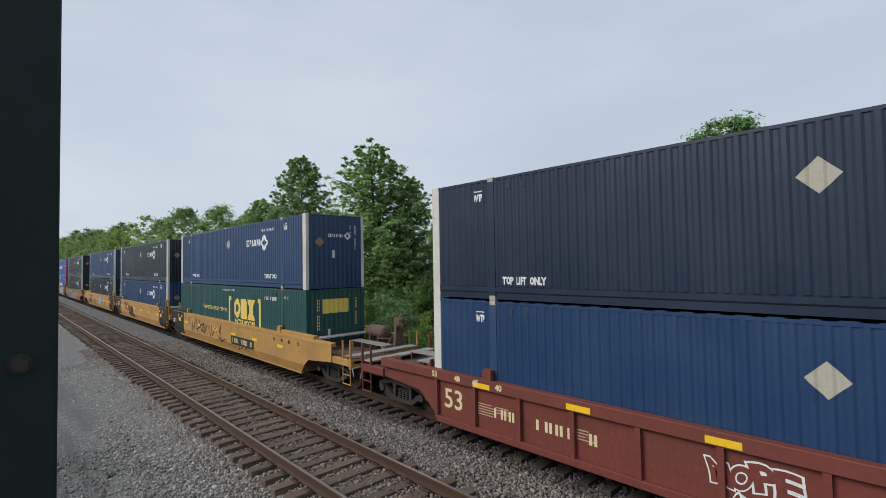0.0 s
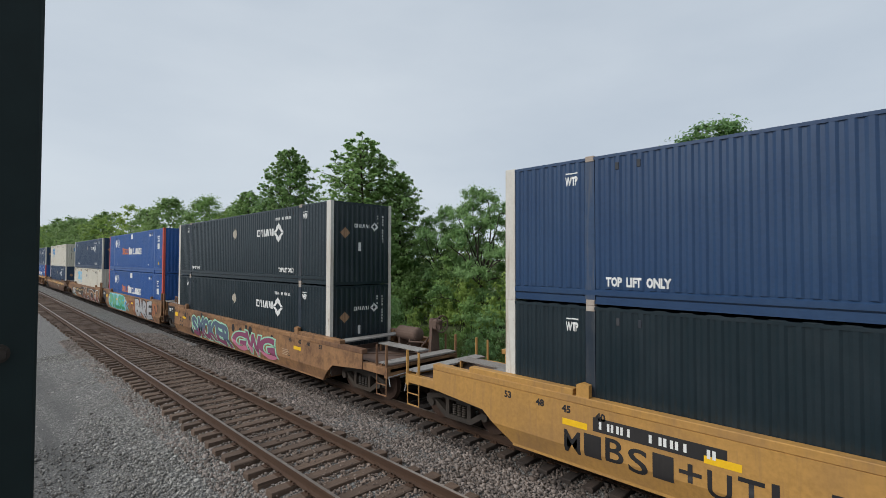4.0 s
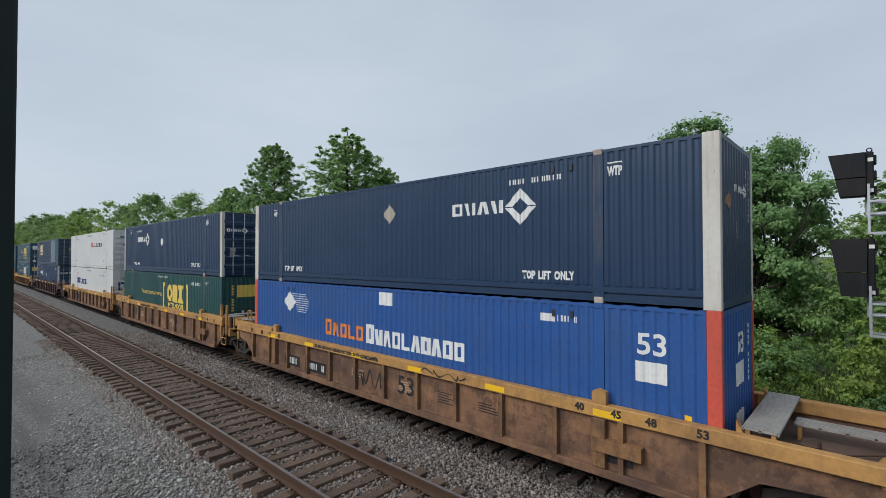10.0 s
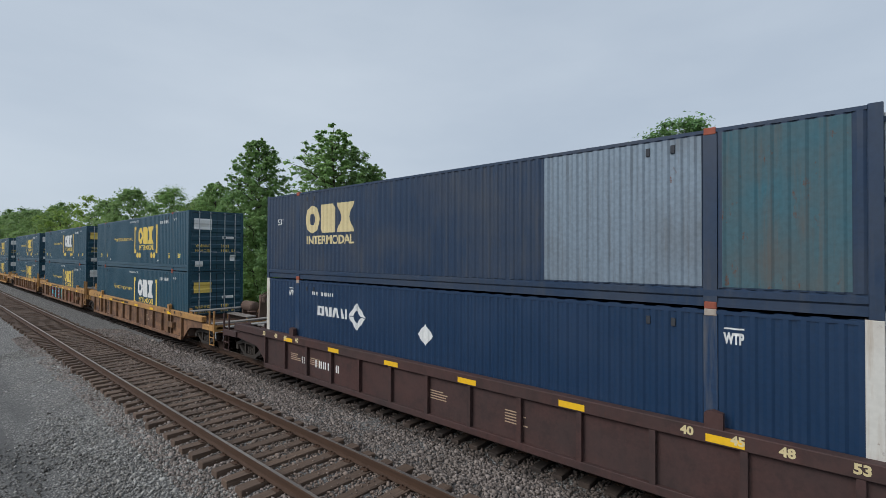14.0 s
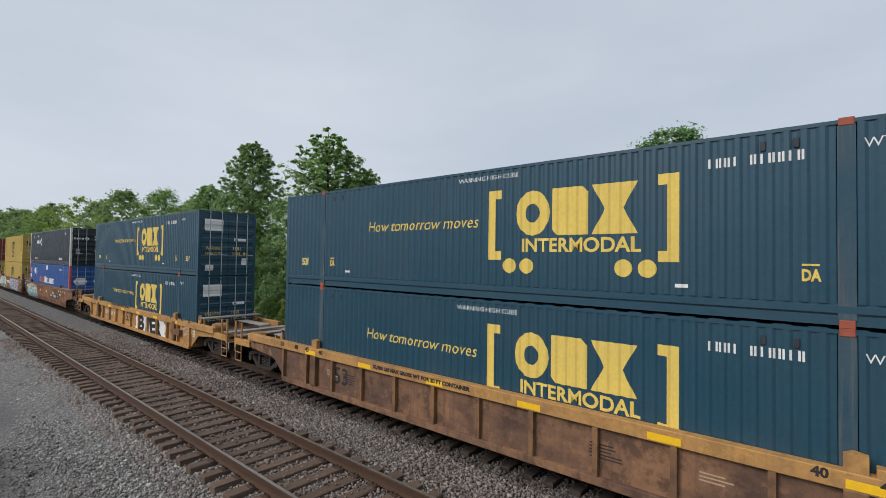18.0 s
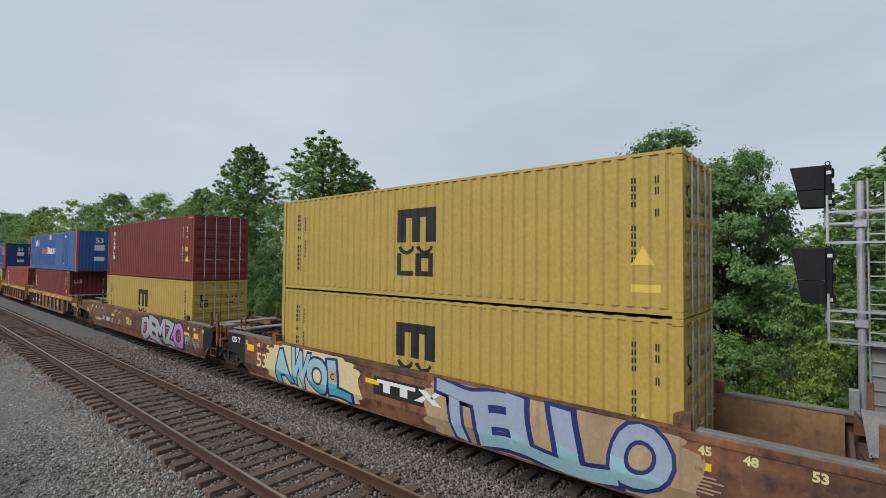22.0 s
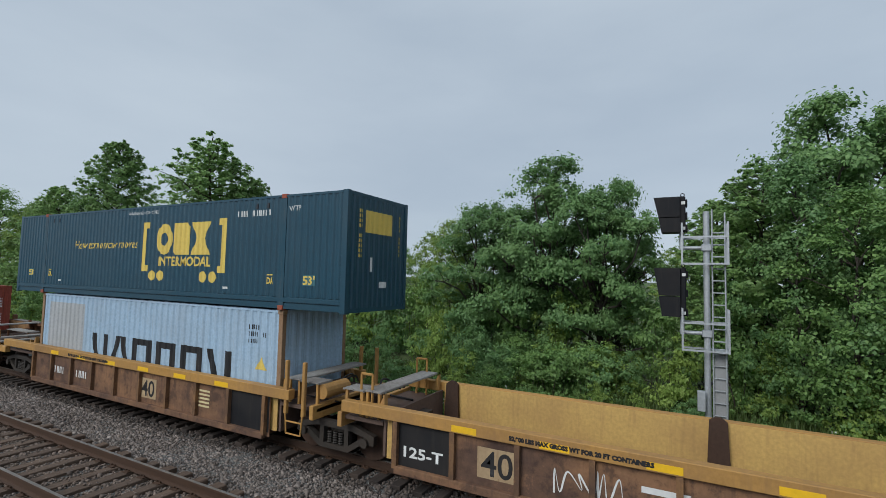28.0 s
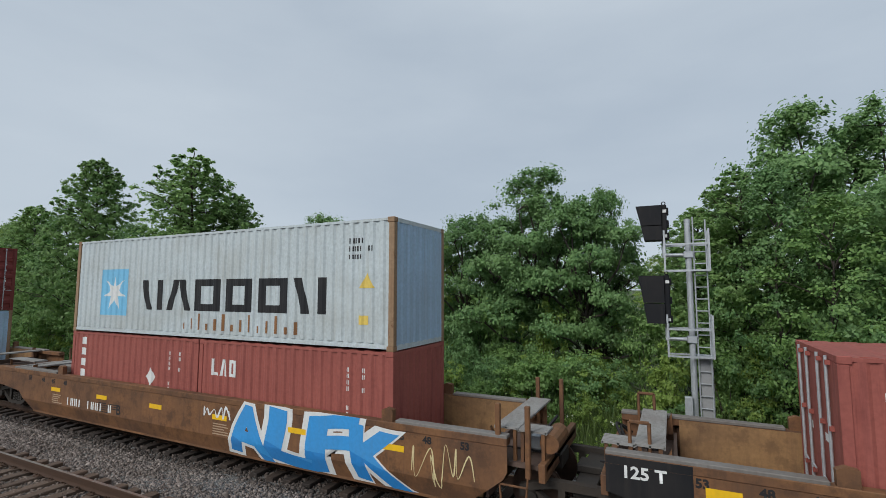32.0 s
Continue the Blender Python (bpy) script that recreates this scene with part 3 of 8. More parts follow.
# ---- the two tracks ----
def build_track(name, cx, z, y_parts, label, wood="tie"):
    root = thing(name, label, "railway track", kind="structure", at=pose(cx, 0, z))
    prof = [(-0.075, -0.185), (0.075, -0.185), (0.075, -0.172), (0.012, -0.15), (0.012, -0.045), (0.037, -0.035), (0.037, -0.004),
            (0.028, 0.0), (-0.028, 0.0), (-0.037, -0.004), (-0.037, -0.035), (-0.012, -0.045), (-0.012, -0.15), (-0.075, -0.172)]
    for side in (-1, 1):
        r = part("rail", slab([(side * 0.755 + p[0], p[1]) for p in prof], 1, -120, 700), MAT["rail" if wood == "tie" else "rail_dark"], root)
        part("rail_head", boxes((side * 0.755 - 0.029, side * 0.755 + 0.029, -120, 700, 0.0005, 0.003)), MAT["rail_top"], r, "worn bright running surface")
    rnd = random.Random(int(cx * 10))
    shapes = []
    for k in range(5):
        bm = boxes((-1.29 + rnd.uniform(-0.03, 0.03), 1.29 + rnd.uniform(-0.03, 0.03), -0.115, 0.115, -0.36, -0.185))
        bmesh.ops.bevel(bm, geom=list(bm.edges), offset=0.012, segments=1, affect="EDGES")
        for v in bm.verts:
            v.co += Vector((0, rnd.uniform(-0.012, 0.012), rnd.uniform(-0.014, 0.006)))
        shapes.append(mesh_of("tie", bm, MAT[wood]))
    far = bmesh.new()
    plates = bmesh.new()
    k0 = int(-30 / TIE_STEP)
    for k in range(k0, int(240 / TIE_STEP)):
        y = 0.13 + k * TIE_STEP
        if y_parts[0] < y < y_parts[1]:
            o = part("tie", rnd.choice(shapes), None, root)
            o.matrix_basis = pose(rnd.uniform(-0.05, 0.05), y + rnd.uniform(-0.03, 0.03), rnd.uniform(-0.008, 0.008), 0, 0, rnd.uniform(-1.2, 1.2) + rnd.choice((0, 180)))
        else:
            box(far, -1.29, 1.29, y - 0.11, y + 0.11, -0.34, -0.188)
        if -4 < y < 60:
            for sx in (-0.755, 0.755):
                box(plates, sx - 0.17, sx + 0.17, y - 0.09, y + 0.09, -0.187, -0.176)
                for dx, dy in ((-0.1, 0.05), (0.1, -0.05), (-0.1, -0.05)):
                    box(plates, sx + dx - 0.014, sx + dx + 0.014, y + dy - 0.014, y + dy + 0.014, -0.18, -0.145)
    tagged(part("distant_ties", far, MAT[wood], root), kind="stuff")
    tagged(part("tie_plates", plates, MAT["rail"], root), kind="stuff")


build_track("track_near", NEAR_X, NEAR_Z, (1, 66), "empty railway track on dark weathered timber ties")
# ties and rails here are coloured darker to imitate shade under the cars
build_track("track_far", TRACK_X, 0.0, (-5, 40), "railway track under the train, shade painted into its black timber ties", "tie_dark")


# ---- the dark steel post beside the camera ----
def build_post():
    d = 1.3
    x0, x1 = d * sin(radians(4.45)), 0.0
    root = thing("steel_post", "very dark green bolted steel post close to the camera", "post", at=pose(x0 - 0.13, d + 0.0, ground_z(0)))
    part("column", boxes((-0.13, 0.13, 0.0, 0.2, 0.0, 6.6), bevel=0.006), MAT["post_green"], root)
    z = EYE_Z - ground_z(0) - d * tan(radians(8.3))
    bx = d * tan(radians(1.75)) - x0 + 0.13
    bolt = bmesh.new()
    bmesh.ops.create_cone(bolt, cap_ends=True, segments=6, radius1=0.016, radius2=0.014, depth=0.016, matrix=Matrix.Translation((bx, -0.012, z)) @ Matrix.Rotation(pi / 2, 4, "X"))
    bmesh.ops.create_cone(bolt, cap_ends=True, segments=16, radius1=0.02, radius2=0.02, depth=0.004, matrix=Matrix.Translation((bx, -0.002, z)) @ Matrix.Rotation(pi / 2, 4, "X"))
    part("bolt", bolt, MAT["dark_steel"], root, "dull grey hexagon bolt")


build_post()


# ---- the signal behind the train ----
def build_signal():
    g = ground_z(15.5)
    root = thing("railway_signal", "galvanised signal mast with two black hooded heads", "railway signal", at=pose(15.5, -0.5, 0))
    part("mast", rods(((0, 0, g), (0, 0, 6.25), 0.085), n=14), MAT["galv"], root)
    part("foundation", boxes((-0.35, 0.35, -0.35, 0.35, g - 0.3, g + 0.12), bevel=0.02), MAT["ballast_fine"], root, "small concrete footing")
    part("relay_box", boxes((-0.3, -0.1, 0.07, 0.27, g + 1.45, g + 2.0), bevel=0.01), MAT["galv"], root, "small grey equipment box")
    for z0, z1 in ((5.64, 6.69), (3.17, 4.58)):
        mid = z0 + (z1 - z0) * 0.42
        head = part("signal_head", boxes((-0.2, 0.2, 0.53, 0.7, z0 + 0.02, z1 + 0.02), bevel=0.03), MAT["signal"], root, "black signal head with long hoods")
        for lo, hi, a, b in ((mid + 0.012, z1, 1.25, 1.38), (z0, mid - 0.012, 1.17, 1.25)):
            part("hood", slab([(0.68, lo), (0.68, hi), (b, hi), (a, lo)], 0, -0.28, 0.28), MAT["signal"], head)
        part("lifting_eye", rods(*[((0, 0.61 + 0.05 * cos(q), z1 + 0.08 + 0.05 * sin(q)), (0, 0.61 + 0.05 * cos(q + 0.6), z1 + 0.08 + 0.05 * sin(q + 0.6)), 0.014) for q in [0.6 * j for j in range(11)]], n=5), MAT["signal"], head)
        for k in range(3):
            zz = z0 + 0.1 + k * (z1 - z0 - 0.3) / 2
            part("lamp_housing", boxes((-0.17, 0.14, 0.48, 0.54, zz - 0.09, zz + 0.13), bevel=0.025), MAT["signal"], head)
            if k != 1:
                part("hinge_plate", boxes((-0.225, -0.19, 0.54, 0.64, zz - 0.03, zz + 0.06)), MAT["ink_white"], head, "small white plate")
        za = z0 - 0.45
        part("bracket", rods(((0, 0.0, za), (0, 0.68, za), 0.055), n=12), MAT["galv"], root)
        part("bracket", rods(((0, 0.64, za - 0.05), (0, 0.64, z0 + 0.03), 0.06), n=12), MAT["galv"], root)
        part("mast_clamp", boxes((-0.13, 0.13, -0.13, 0.13, za - 0.1, za + 0.1), bevel=0.02), MAT["galv"], root)
        for y in (0.63, -0.52):
            for x in (-0.3, 0.3):
                part("cage_post", boxes((x - 0.025, x + 0.025, y - 0.025, y + 0.025, za - 0.5, za + 0.72)), MAT["galv"], root)
        for z in (za - 0.47, za + 0.3):
            for x in (-0.3, 0.3):
                part("cage_bar", boxes((x - 0.022, x + 0.022, -0.52, 0.63, z - 0.025, z + 0.025)), MAT["galv"], root)
            for y in (0.63, -0.52):
                part("cage_bar", boxes((-0.3, 0.3, y - 0.022, y + 0.022, z - 0.02, z + 0.02)), MAT["galv"], root)
        part("platform", boxes((-0.28, 0.28, -0.5, -0.1, za - 0.5, za - 0.46)), MAT["galv"], root)
    part("ladder_rail", rods(((-0.05, -0.14, g), (-0.05, -0.14, 6.3), 0.022)), MAT["galv"], root)
    part("ladder_rail", rods(((-0.05, -0.46, g), (-0.05, -0.46, 6.2), 0.022)), MAT["galv"], root)
    for k in range(19):
        part("rung", kept("rung", "rung", lambda: rods(((-0.05, -0.14, 0), (-0.05, -0.46, 0), 0.018), n=6), MAT["galv"]), None, root).matrix_basis = pose(0, 0, g + 0.3 + k * 0.344)
    part("climb_guard", boxes((-0.0, 0.01, -0.5, -0.17, g + 0.6, g + 3.1)), MAT["ink_grey"], root, "flat grey anti-climb plate")


build_signal()


# ---- trees, bushes and weeds ----
def leaf_mesh(name, centres, radii, per, size, seed, material, corners=4):
    """Small kite-shaped or three-cornered leaves gathered in clumps round the given centres."""
    rng = np.random.default_rng(seed)
    c = np.repeat(np.array(centres), per, 0)
    r = np.repeat(np.array(radii), per)
    n = len(c)
    d = rng.normal(0, 1, (n, 3))
    d /= np.linalg.norm(d, axis=1)[:, None]
    p = c + d * (r * np.minimum(1.5, np.abs(rng.normal(0, 0.7, n))))[:, None] * (1, 1, 0.62)
    out = p - np.array(centres).mean(0)
    out /= np.linalg.norm(out, axis=1)[:, None] + 1e-6
    nrm = d * 0.45 + out * 0.55 + rng.normal(0, 0.42, (n, 3)) + (0, 0, 0.4)
    nrm /= np.linalg.norm(nrm, axis=1)[:, None]
    u = np.cross(nrm, rng.normal(0, 1, (n, 3)))
    u /= np.linalg.norm(u, axis=1)[:, None]
    w = np.cross(nrm, u)
    s = (size * rng.uniform(0.6, 1.35, n))[:, None]
    tip = p + u * s - np.array((0, 0, 1)) * s * 0.25
    left, right, base = p + w * s * 0.62 + nrm * s * 0.12, p - w * s * 0.62 + nrm * s * 0.12, p - u * s * 0.85
    co = np.stack([right, tip, left, base], 1)[:, :corners].reshape(-1, 3)
    me = bpy.data.meshes.new(name)
    me.vertices.add(len(co))
    me.vertices.foreach_set("co", co.ravel())
    me.loops.add(corners * n)
    me.loops.foreach_set("vertex_index", np.arange(corners * n, dtype=np.int32))
    me.polygons.add(n)
    me.polygons.foreach_set("loop_start", np.arange(0, corners * n, corners, dtype=np.int32))
    me.update(calc_edges=True)
    me.materials.append(material)
    return me


def tree_parts(form, seed):
    """Trunk and limbs as tapered round bars, and clump centres, for a tree 10 m high."""
    rnd = random.Random(seed)
    wood, centres, radii = bmesh.new(), [], []

    def limb(a, b, r0, r1, bend=0.15):
        a, b = Vector(a), Vector(b)
        last, lr = a, r0
        for k in range(1, 4):
            q = a.lerp(b, k / 3) + Vector([rnd.uniform(-1, 1) for _ in range(3)]) * (b - a).length * bend * (k < 3) * 0.5
            r = r0 + (r1 - r0) * k / 3
            rod(wood, last, q, lr, 5, r)
            last, lr = q, r
        return last
    if form == "tall":        # dense, in upswept tiers: a narrow cone, or a fuller oval with two leaders
        cone = seed % 2 == 0
        tops = [(0.0, 0.0, 10.0)] if cone else [(-0.45, 0.2, 9.55), (0.4, -0.15, 10.0)]
        for cx, cy, top in tops:
            limb((0, 0, -0.3), (cx, cy, top - 0.5), 0.17, 0.02, 0.03)
            n = 300 // len(tops)
            for k in range(n):
                u = 0.1 + 9.3 * ((k + rnd.random()) / n) ** 1.1
                full = 0.92 * u ** 0.6 if cone else 2.15 * math.sin(pi * min(1, (u + 0.35) / 11.5)) ** 0.75
                reach = full * rnd.choice((0.75, 0.95, 1.0, 1.12)) * rnd.uniform(0.9, 1.05)
                h, a = top - u, k * 2.4 + rnd.uniform(-0.5, 0.5)
                sx, sy = cx * (1 - u / 12), cy * (1 - u / 12)
                e = Vector((sx + cos(a) * reach, sy + sin(a) * reach, h + reach * rnd.uniform(0.12, 0.42)))
                base = Vector((sx, sy, h - 0.45))
                if k % 4 == 0:
                    limb(base, e, 0.035, 0.008)
                for j in range(2 + int(reach * 1.7)):
                    q = base.lerp(e, 1 - j * 0.19)
                    centres.append((q.x + rnd.uniform(-0.14, 0.14), q.y + rnd.uniform(-0.14, 0.14), q.z + rnd.uniform(-0.12, 0.12)))
                    radii.append(rnd.uniform(0.17, 0.29) * (0.5 + 0.5 * min(1, u / 2)) * (0.75 if j == 0 else 1.0))
    elif form == "broad":     # forked trunk, rounded spreading heads of leaf with gaps between
        fork = limb((0, 0, -0.3), (0.1, 0.1, 3.0), 0.24, 0.16, 0.06)
        heads = [(rnd.uniform(-0.9, 0.3), rnd.uniform(-0.6, 0.6), 8.9, 1.0), (0.9, 0.5, 8.5, 0.9), (-0.2, -1.0, 8.1, 1.0)]
        for k in range(17):
            a = k * 2.4 + rnd.uniform(-0.35, 0.35)
            h = 1.3 + 6.4 * (k / 16) ** 0.85
            reach = rnd.uniform(2.1, 3.4) * (1.0 - max(0, h - 6.2) * 0.25)
            heads.append((cos(a) * reach, sin(a) * reach, h, rnd.uniform(0.95, 1.35)))
        for k in range(7):
            a, q = k * 2.4, rnd.uniform(0.4, 1.5)
            heads.append((cos(a) * q, sin(a) * q, 2.2 + k * 0.85, rnd.uniform(1.0, 1.3)))
        for x, y, h, r in heads:
            e = limb(fork if h > 3.4 else Vector((0, 0, 1.2)), (x, y, h - 0.35), 0.085, 0.03)
            for j in range(17):
                a, q = rnd.uniform(0, 2 * pi), r * rnd.uniform(0.1, 1.0) ** 0.5
                up = 0.75 * math.sqrt(max(0, r * r - q * q)) * rnd.uniform(0.3, 1.05) - 0.25 * rnd.random()
                c = Vector((x + cos(a) * q, y + sin(a) * q, h - 0.2 + up))
                if j % 5 == 0:
                    limb(e, c, 0.025, 0.008)
                centres.append(tuple(c)), radii.append(rnd.uniform(0.32, 0.52))
    elif form in ("round", "distant"):     # a leafy roadside tree, green down to the ground
        limb((0, 0, -0.3), (0, 0.1, 7.0), 0.13, 0.03, 0.05)
        for k in range(150 if form == "round" else 95):
            h = rnd.uniform(0.4, 9.55)
            f = math.sin(pi * min(1, (h + 0.9) / 10.6)) ** 0.7
            a, reach = rnd.uniform(0, 2 * pi), 3.0 * f * rnd.uniform(0.4, 1.08)
            q = (cos(a) * reach, sin(a) * reach, h)
            if k % 7 == 0:
                limb((0, 0, max(0.6, h - 1.2)), q, 0.035, 0.008)
            centres.append(q), radii.append(rnd.uniform(0.38, 0.66) * (1.0 if form == "round" else 1.2))
    else:                     # a low thicket, several stems
        for k in range(52):
            a, reach, h = rnd.uniform(0, 2 * pi), rnd.uniform(0, 5.2), rnd.uniform(0.5, 8.4)
            reach *= 1 - 0.35 * h / 8.2
            q = (cos(a) * reach, sin(a) * reach, h * (1 - 0.06 * reach))
            if k % 6 == 0:
                limb((q[0] * 0.3, q[1] * 0.3, -0.2), q, 0.06, 0.015)
            centres.append(q), radii.append(rnd.uniform(0.7, 1.35))
    return wood, centres, radii


FORMS = {}


def tree_template(form, k, per, size, leaf):
    wood, centres, radii = tree_parts(form, 40 + k * 7)
    FORMS.setdefault(form, []).append((mesh_of("trunk", wood, MAT["bark"]), leaf_mesh("crown", centres, radii, per, size, 90 + k, MAT[leaf], 3 if form in ("bush", "distant") else 4)))


for k, (form, per, size, leaf) in enumerate((("tall", 36, 0.08, "leaf_tall"), ("tall", 36, 0.076, "leaf_tall"), ("broad", 92, 0.08, "leaf_a"), ("broad", 92, 0.08, "leaf_a"),
                                             ("round", 125, 0.08, "leaf_b"), ("round", 125, 0.08, "leaf_c"), ("round", 125, 0.08, "leaf_a"),
                                             ("bush", 84, 0.28, "leaf_b"), ("bush", 84, 0.28, "leaf_c"), ("bush", 84, 0.28, "leaf_a"),
                                             ("distant", 44, 0.2, "leaf_far"), ("distant", 44, 0.2, "leaf_c"), ("distant", 44, 0.2, "leaf_far"))):
    tree_template(form, k, per, size, leaf)

WORDS = {"tall": ("tree", "tall narrow leafy tree with a ragged pointed top", "tree", "tall trees behind the line"),
         "broad": ("tree", "broad dark green tree with rounded heads of leaf", "tree", "broad trees behind the line"),
         "round": ("tree", "leafy green tree at the edge of the wood", "tree", "trees along the line"),
         "distant": ("tree", "leafy tree in the wood running off beside the line", "tree", "trees of the distant wood"),
         "bush": ("bush", "dense green bush beyond the far track", "bush", "bushes along the line")}


def plant(form, k, x, y, height, wide=1.0, turn=0.0):
    name, label, category, group = WORDS[form]
    trunk, crown = FORMS[form][k % len(FORMS[form])]
    root = thing(name, label, category, group)
    s = height / 10.0 * {"tall": 0.97, "broad": 1.03}.get(form, 1.0)
    root.matrix_basis = pose(x, y, ground_z(x) - 0.02, 0, 0, turn) @ Matrix.Diagonal((s * wide, s * wide, s, 1))
    part("trunk", trunk, None, root)
    part("crown", crown, None, root)


def plant_seen(form, k, azimuth, elevation, distance, wide=1.0):
    """A tree whose top stands that many degrees right of the track's line and above the eye's level."""
    a = radians(azimuth)
    x, y = distance * sin(a), distance * cos(a)
    plant(form, k, x, y, EYE_Z + distance * tan(radians(elevation)) - ground_z(x), wide, azimuth * 77 % 360)


for row in (("tall", 0, 27.0, 13.4, 47, 1.0), ("tall", 1, 35.7, 15.0, 38, 1.28), ("tall", 0, 39.8, 11.2, 38, 1.0),
            ("tall", 0, 22.6, 8.2, 56, 1.05), ("round", 0, 18.6, 7.4, 68, 1.0), ("round", 1, 20.4, 5.6, 66, 0.9), ("round", 2, 30.5, 7.4, 42, 0.9),
            ("round", 2, 25.0, 7.6, 50, 1.0), ("broad", 0, 45.0, 7.4, 37, 0.75), ("broad", 1, 49.8, 9.9, 33, 0.8), ("round", 0, 47.3, 3.9, 35, 1.0),
            ("round", 1, 53.8, 3.6, 36, 0.9), ("round", 0, 57.5, 3.9, 38, 0.9), ("round", 1, 60.8, 6.0, 33, 0.8), ("round", 1, 63.2, 7.7, 29, 0.75),
            ("broad", 1, 67.3, 10.3, 28, 0.95), ("broad", 0, 76.2, 15.3, 27, 0.95), ("broad", 1, 81.0, 12.4, 26, 0.9), ("broad", 0, 82.8, 12.9, 27, 0.55),
            ("broad", 1, 71.6, 10.2, 28, 0.95), ("round", 1, 88.2, 3.9, 60, 1.1), ("round", 1, 90.0, 4.6, 70, 1.1), ("tall", 0, 92.9, 9.4, 25, 1.2),
            ("tall", 1, 96.4, 12.9, 23, 1.25), ("broad", 0, 103.2, 18.8, 26, 0.85), ("broad", 1, 107.2, 17.4, 27, 0.85), ("round", 2, 99.6, 13.4, 21, 0.8),
            ("round", 0, 104.0, 10.0, 20, 1.0), ("round", 2, 109.5, 11.0, 20, 1.0), ("broad", 0, 114.0, 15.0, 26, 1.0), ("round", 1, 118.0, 13.0, 24, 1.0)):
    plant_seen(*row)

plant_rnd = random.Random(12)
# the wood's edge running off beside the line
for k in range(44):
    y = 56 + k * 5.6 + plant_rnd.uniform(-2, 2)
    plant("distant", plant_rnd.randrange(3), 20 + plant_rnd.uniform(-1.0, 6), y, float(np.interp(y, (56, 70, 110, 190, 300), (13.0, 14.0, 16.2, 18.6, 22.0))) * plant_rnd.uniform(0.84, 1.06), plant_rnd.uniform(0.85, 1.1), plant_rnd.uniform(0, 360))
# a second row that closes the gaps
for k in range(15):
    y = -22 + k * 6.6 + plant_rnd.uniform(-1.2, 1.2)
    if -3.5 < y < 3.0:
        continue
    plant("distant", plant_rnd.randrange(3), 29 + plant_rnd.uniform(-1, 6), y, plant_rnd.uniform(5.6, 7.4), 1.3, plant_rnd.uniform(0, 360))
# tall thicket between the trunks
for k in range(36):
    y = -20 + k * 1.9 + plant_rnd.uniform(-0.8, 0.8)
    low = -2.2 < y < 2.4
    plant("bush", plant_rnd.randrange(3), 24.5 + plant_rnd.uniform(-1.5, 2.5), y, plant_rnd.uniform(4.3, 5.1) if low else plant_rnd.uniform(4.4, 6.2), plant_rnd.uniform(0.6, 0.85), plant_rnd.uniform(0, 360))
# lower thicket in front of the trunks
for k in range(40):
    y = -20 + k * 2.1 + plant_rnd.uniform(-0.8, 0.8)
    low = -2.6 < y < 2.6
    plant("bush", plant_rnd.randrange(3), (19.6 if low else 18.8) + plant_rnd.uniform(-0.8, 2.2), y, plant_rnd.uniform(3.2, 4.0) if low else plant_rnd.uniform(2.4, 4.4), plant_rnd.uniform(0.7, 1.1) * 0.9, plant_rnd.uniform(0, 360))

# small bushes at the foot of the bank
for k in range(26):
    plant("bush", plant_rnd.randrange(3), 16.9 + plant_rnd.uniform(-0.7, 1.2), -12 + k * 1.9 + plant_rnd.uniform(-0.7, 0.7), plant_rnd.uniform(1.0, 1.9), plant_rnd.uniform(0.8, 1.3), plant_rnd.uniform(0, 360))

for k in range(16):
    plant("bush", plant_rnd.randrange(3), plant_rnd.uniform(18.2, 23.0), plant_rnd.uniform(0.5, 9.5), plant_rnd.uniform(1.6, 3.0), plant_rnd.uniform(0.8, 1.2), plant_rnd.uniform(0, 360))


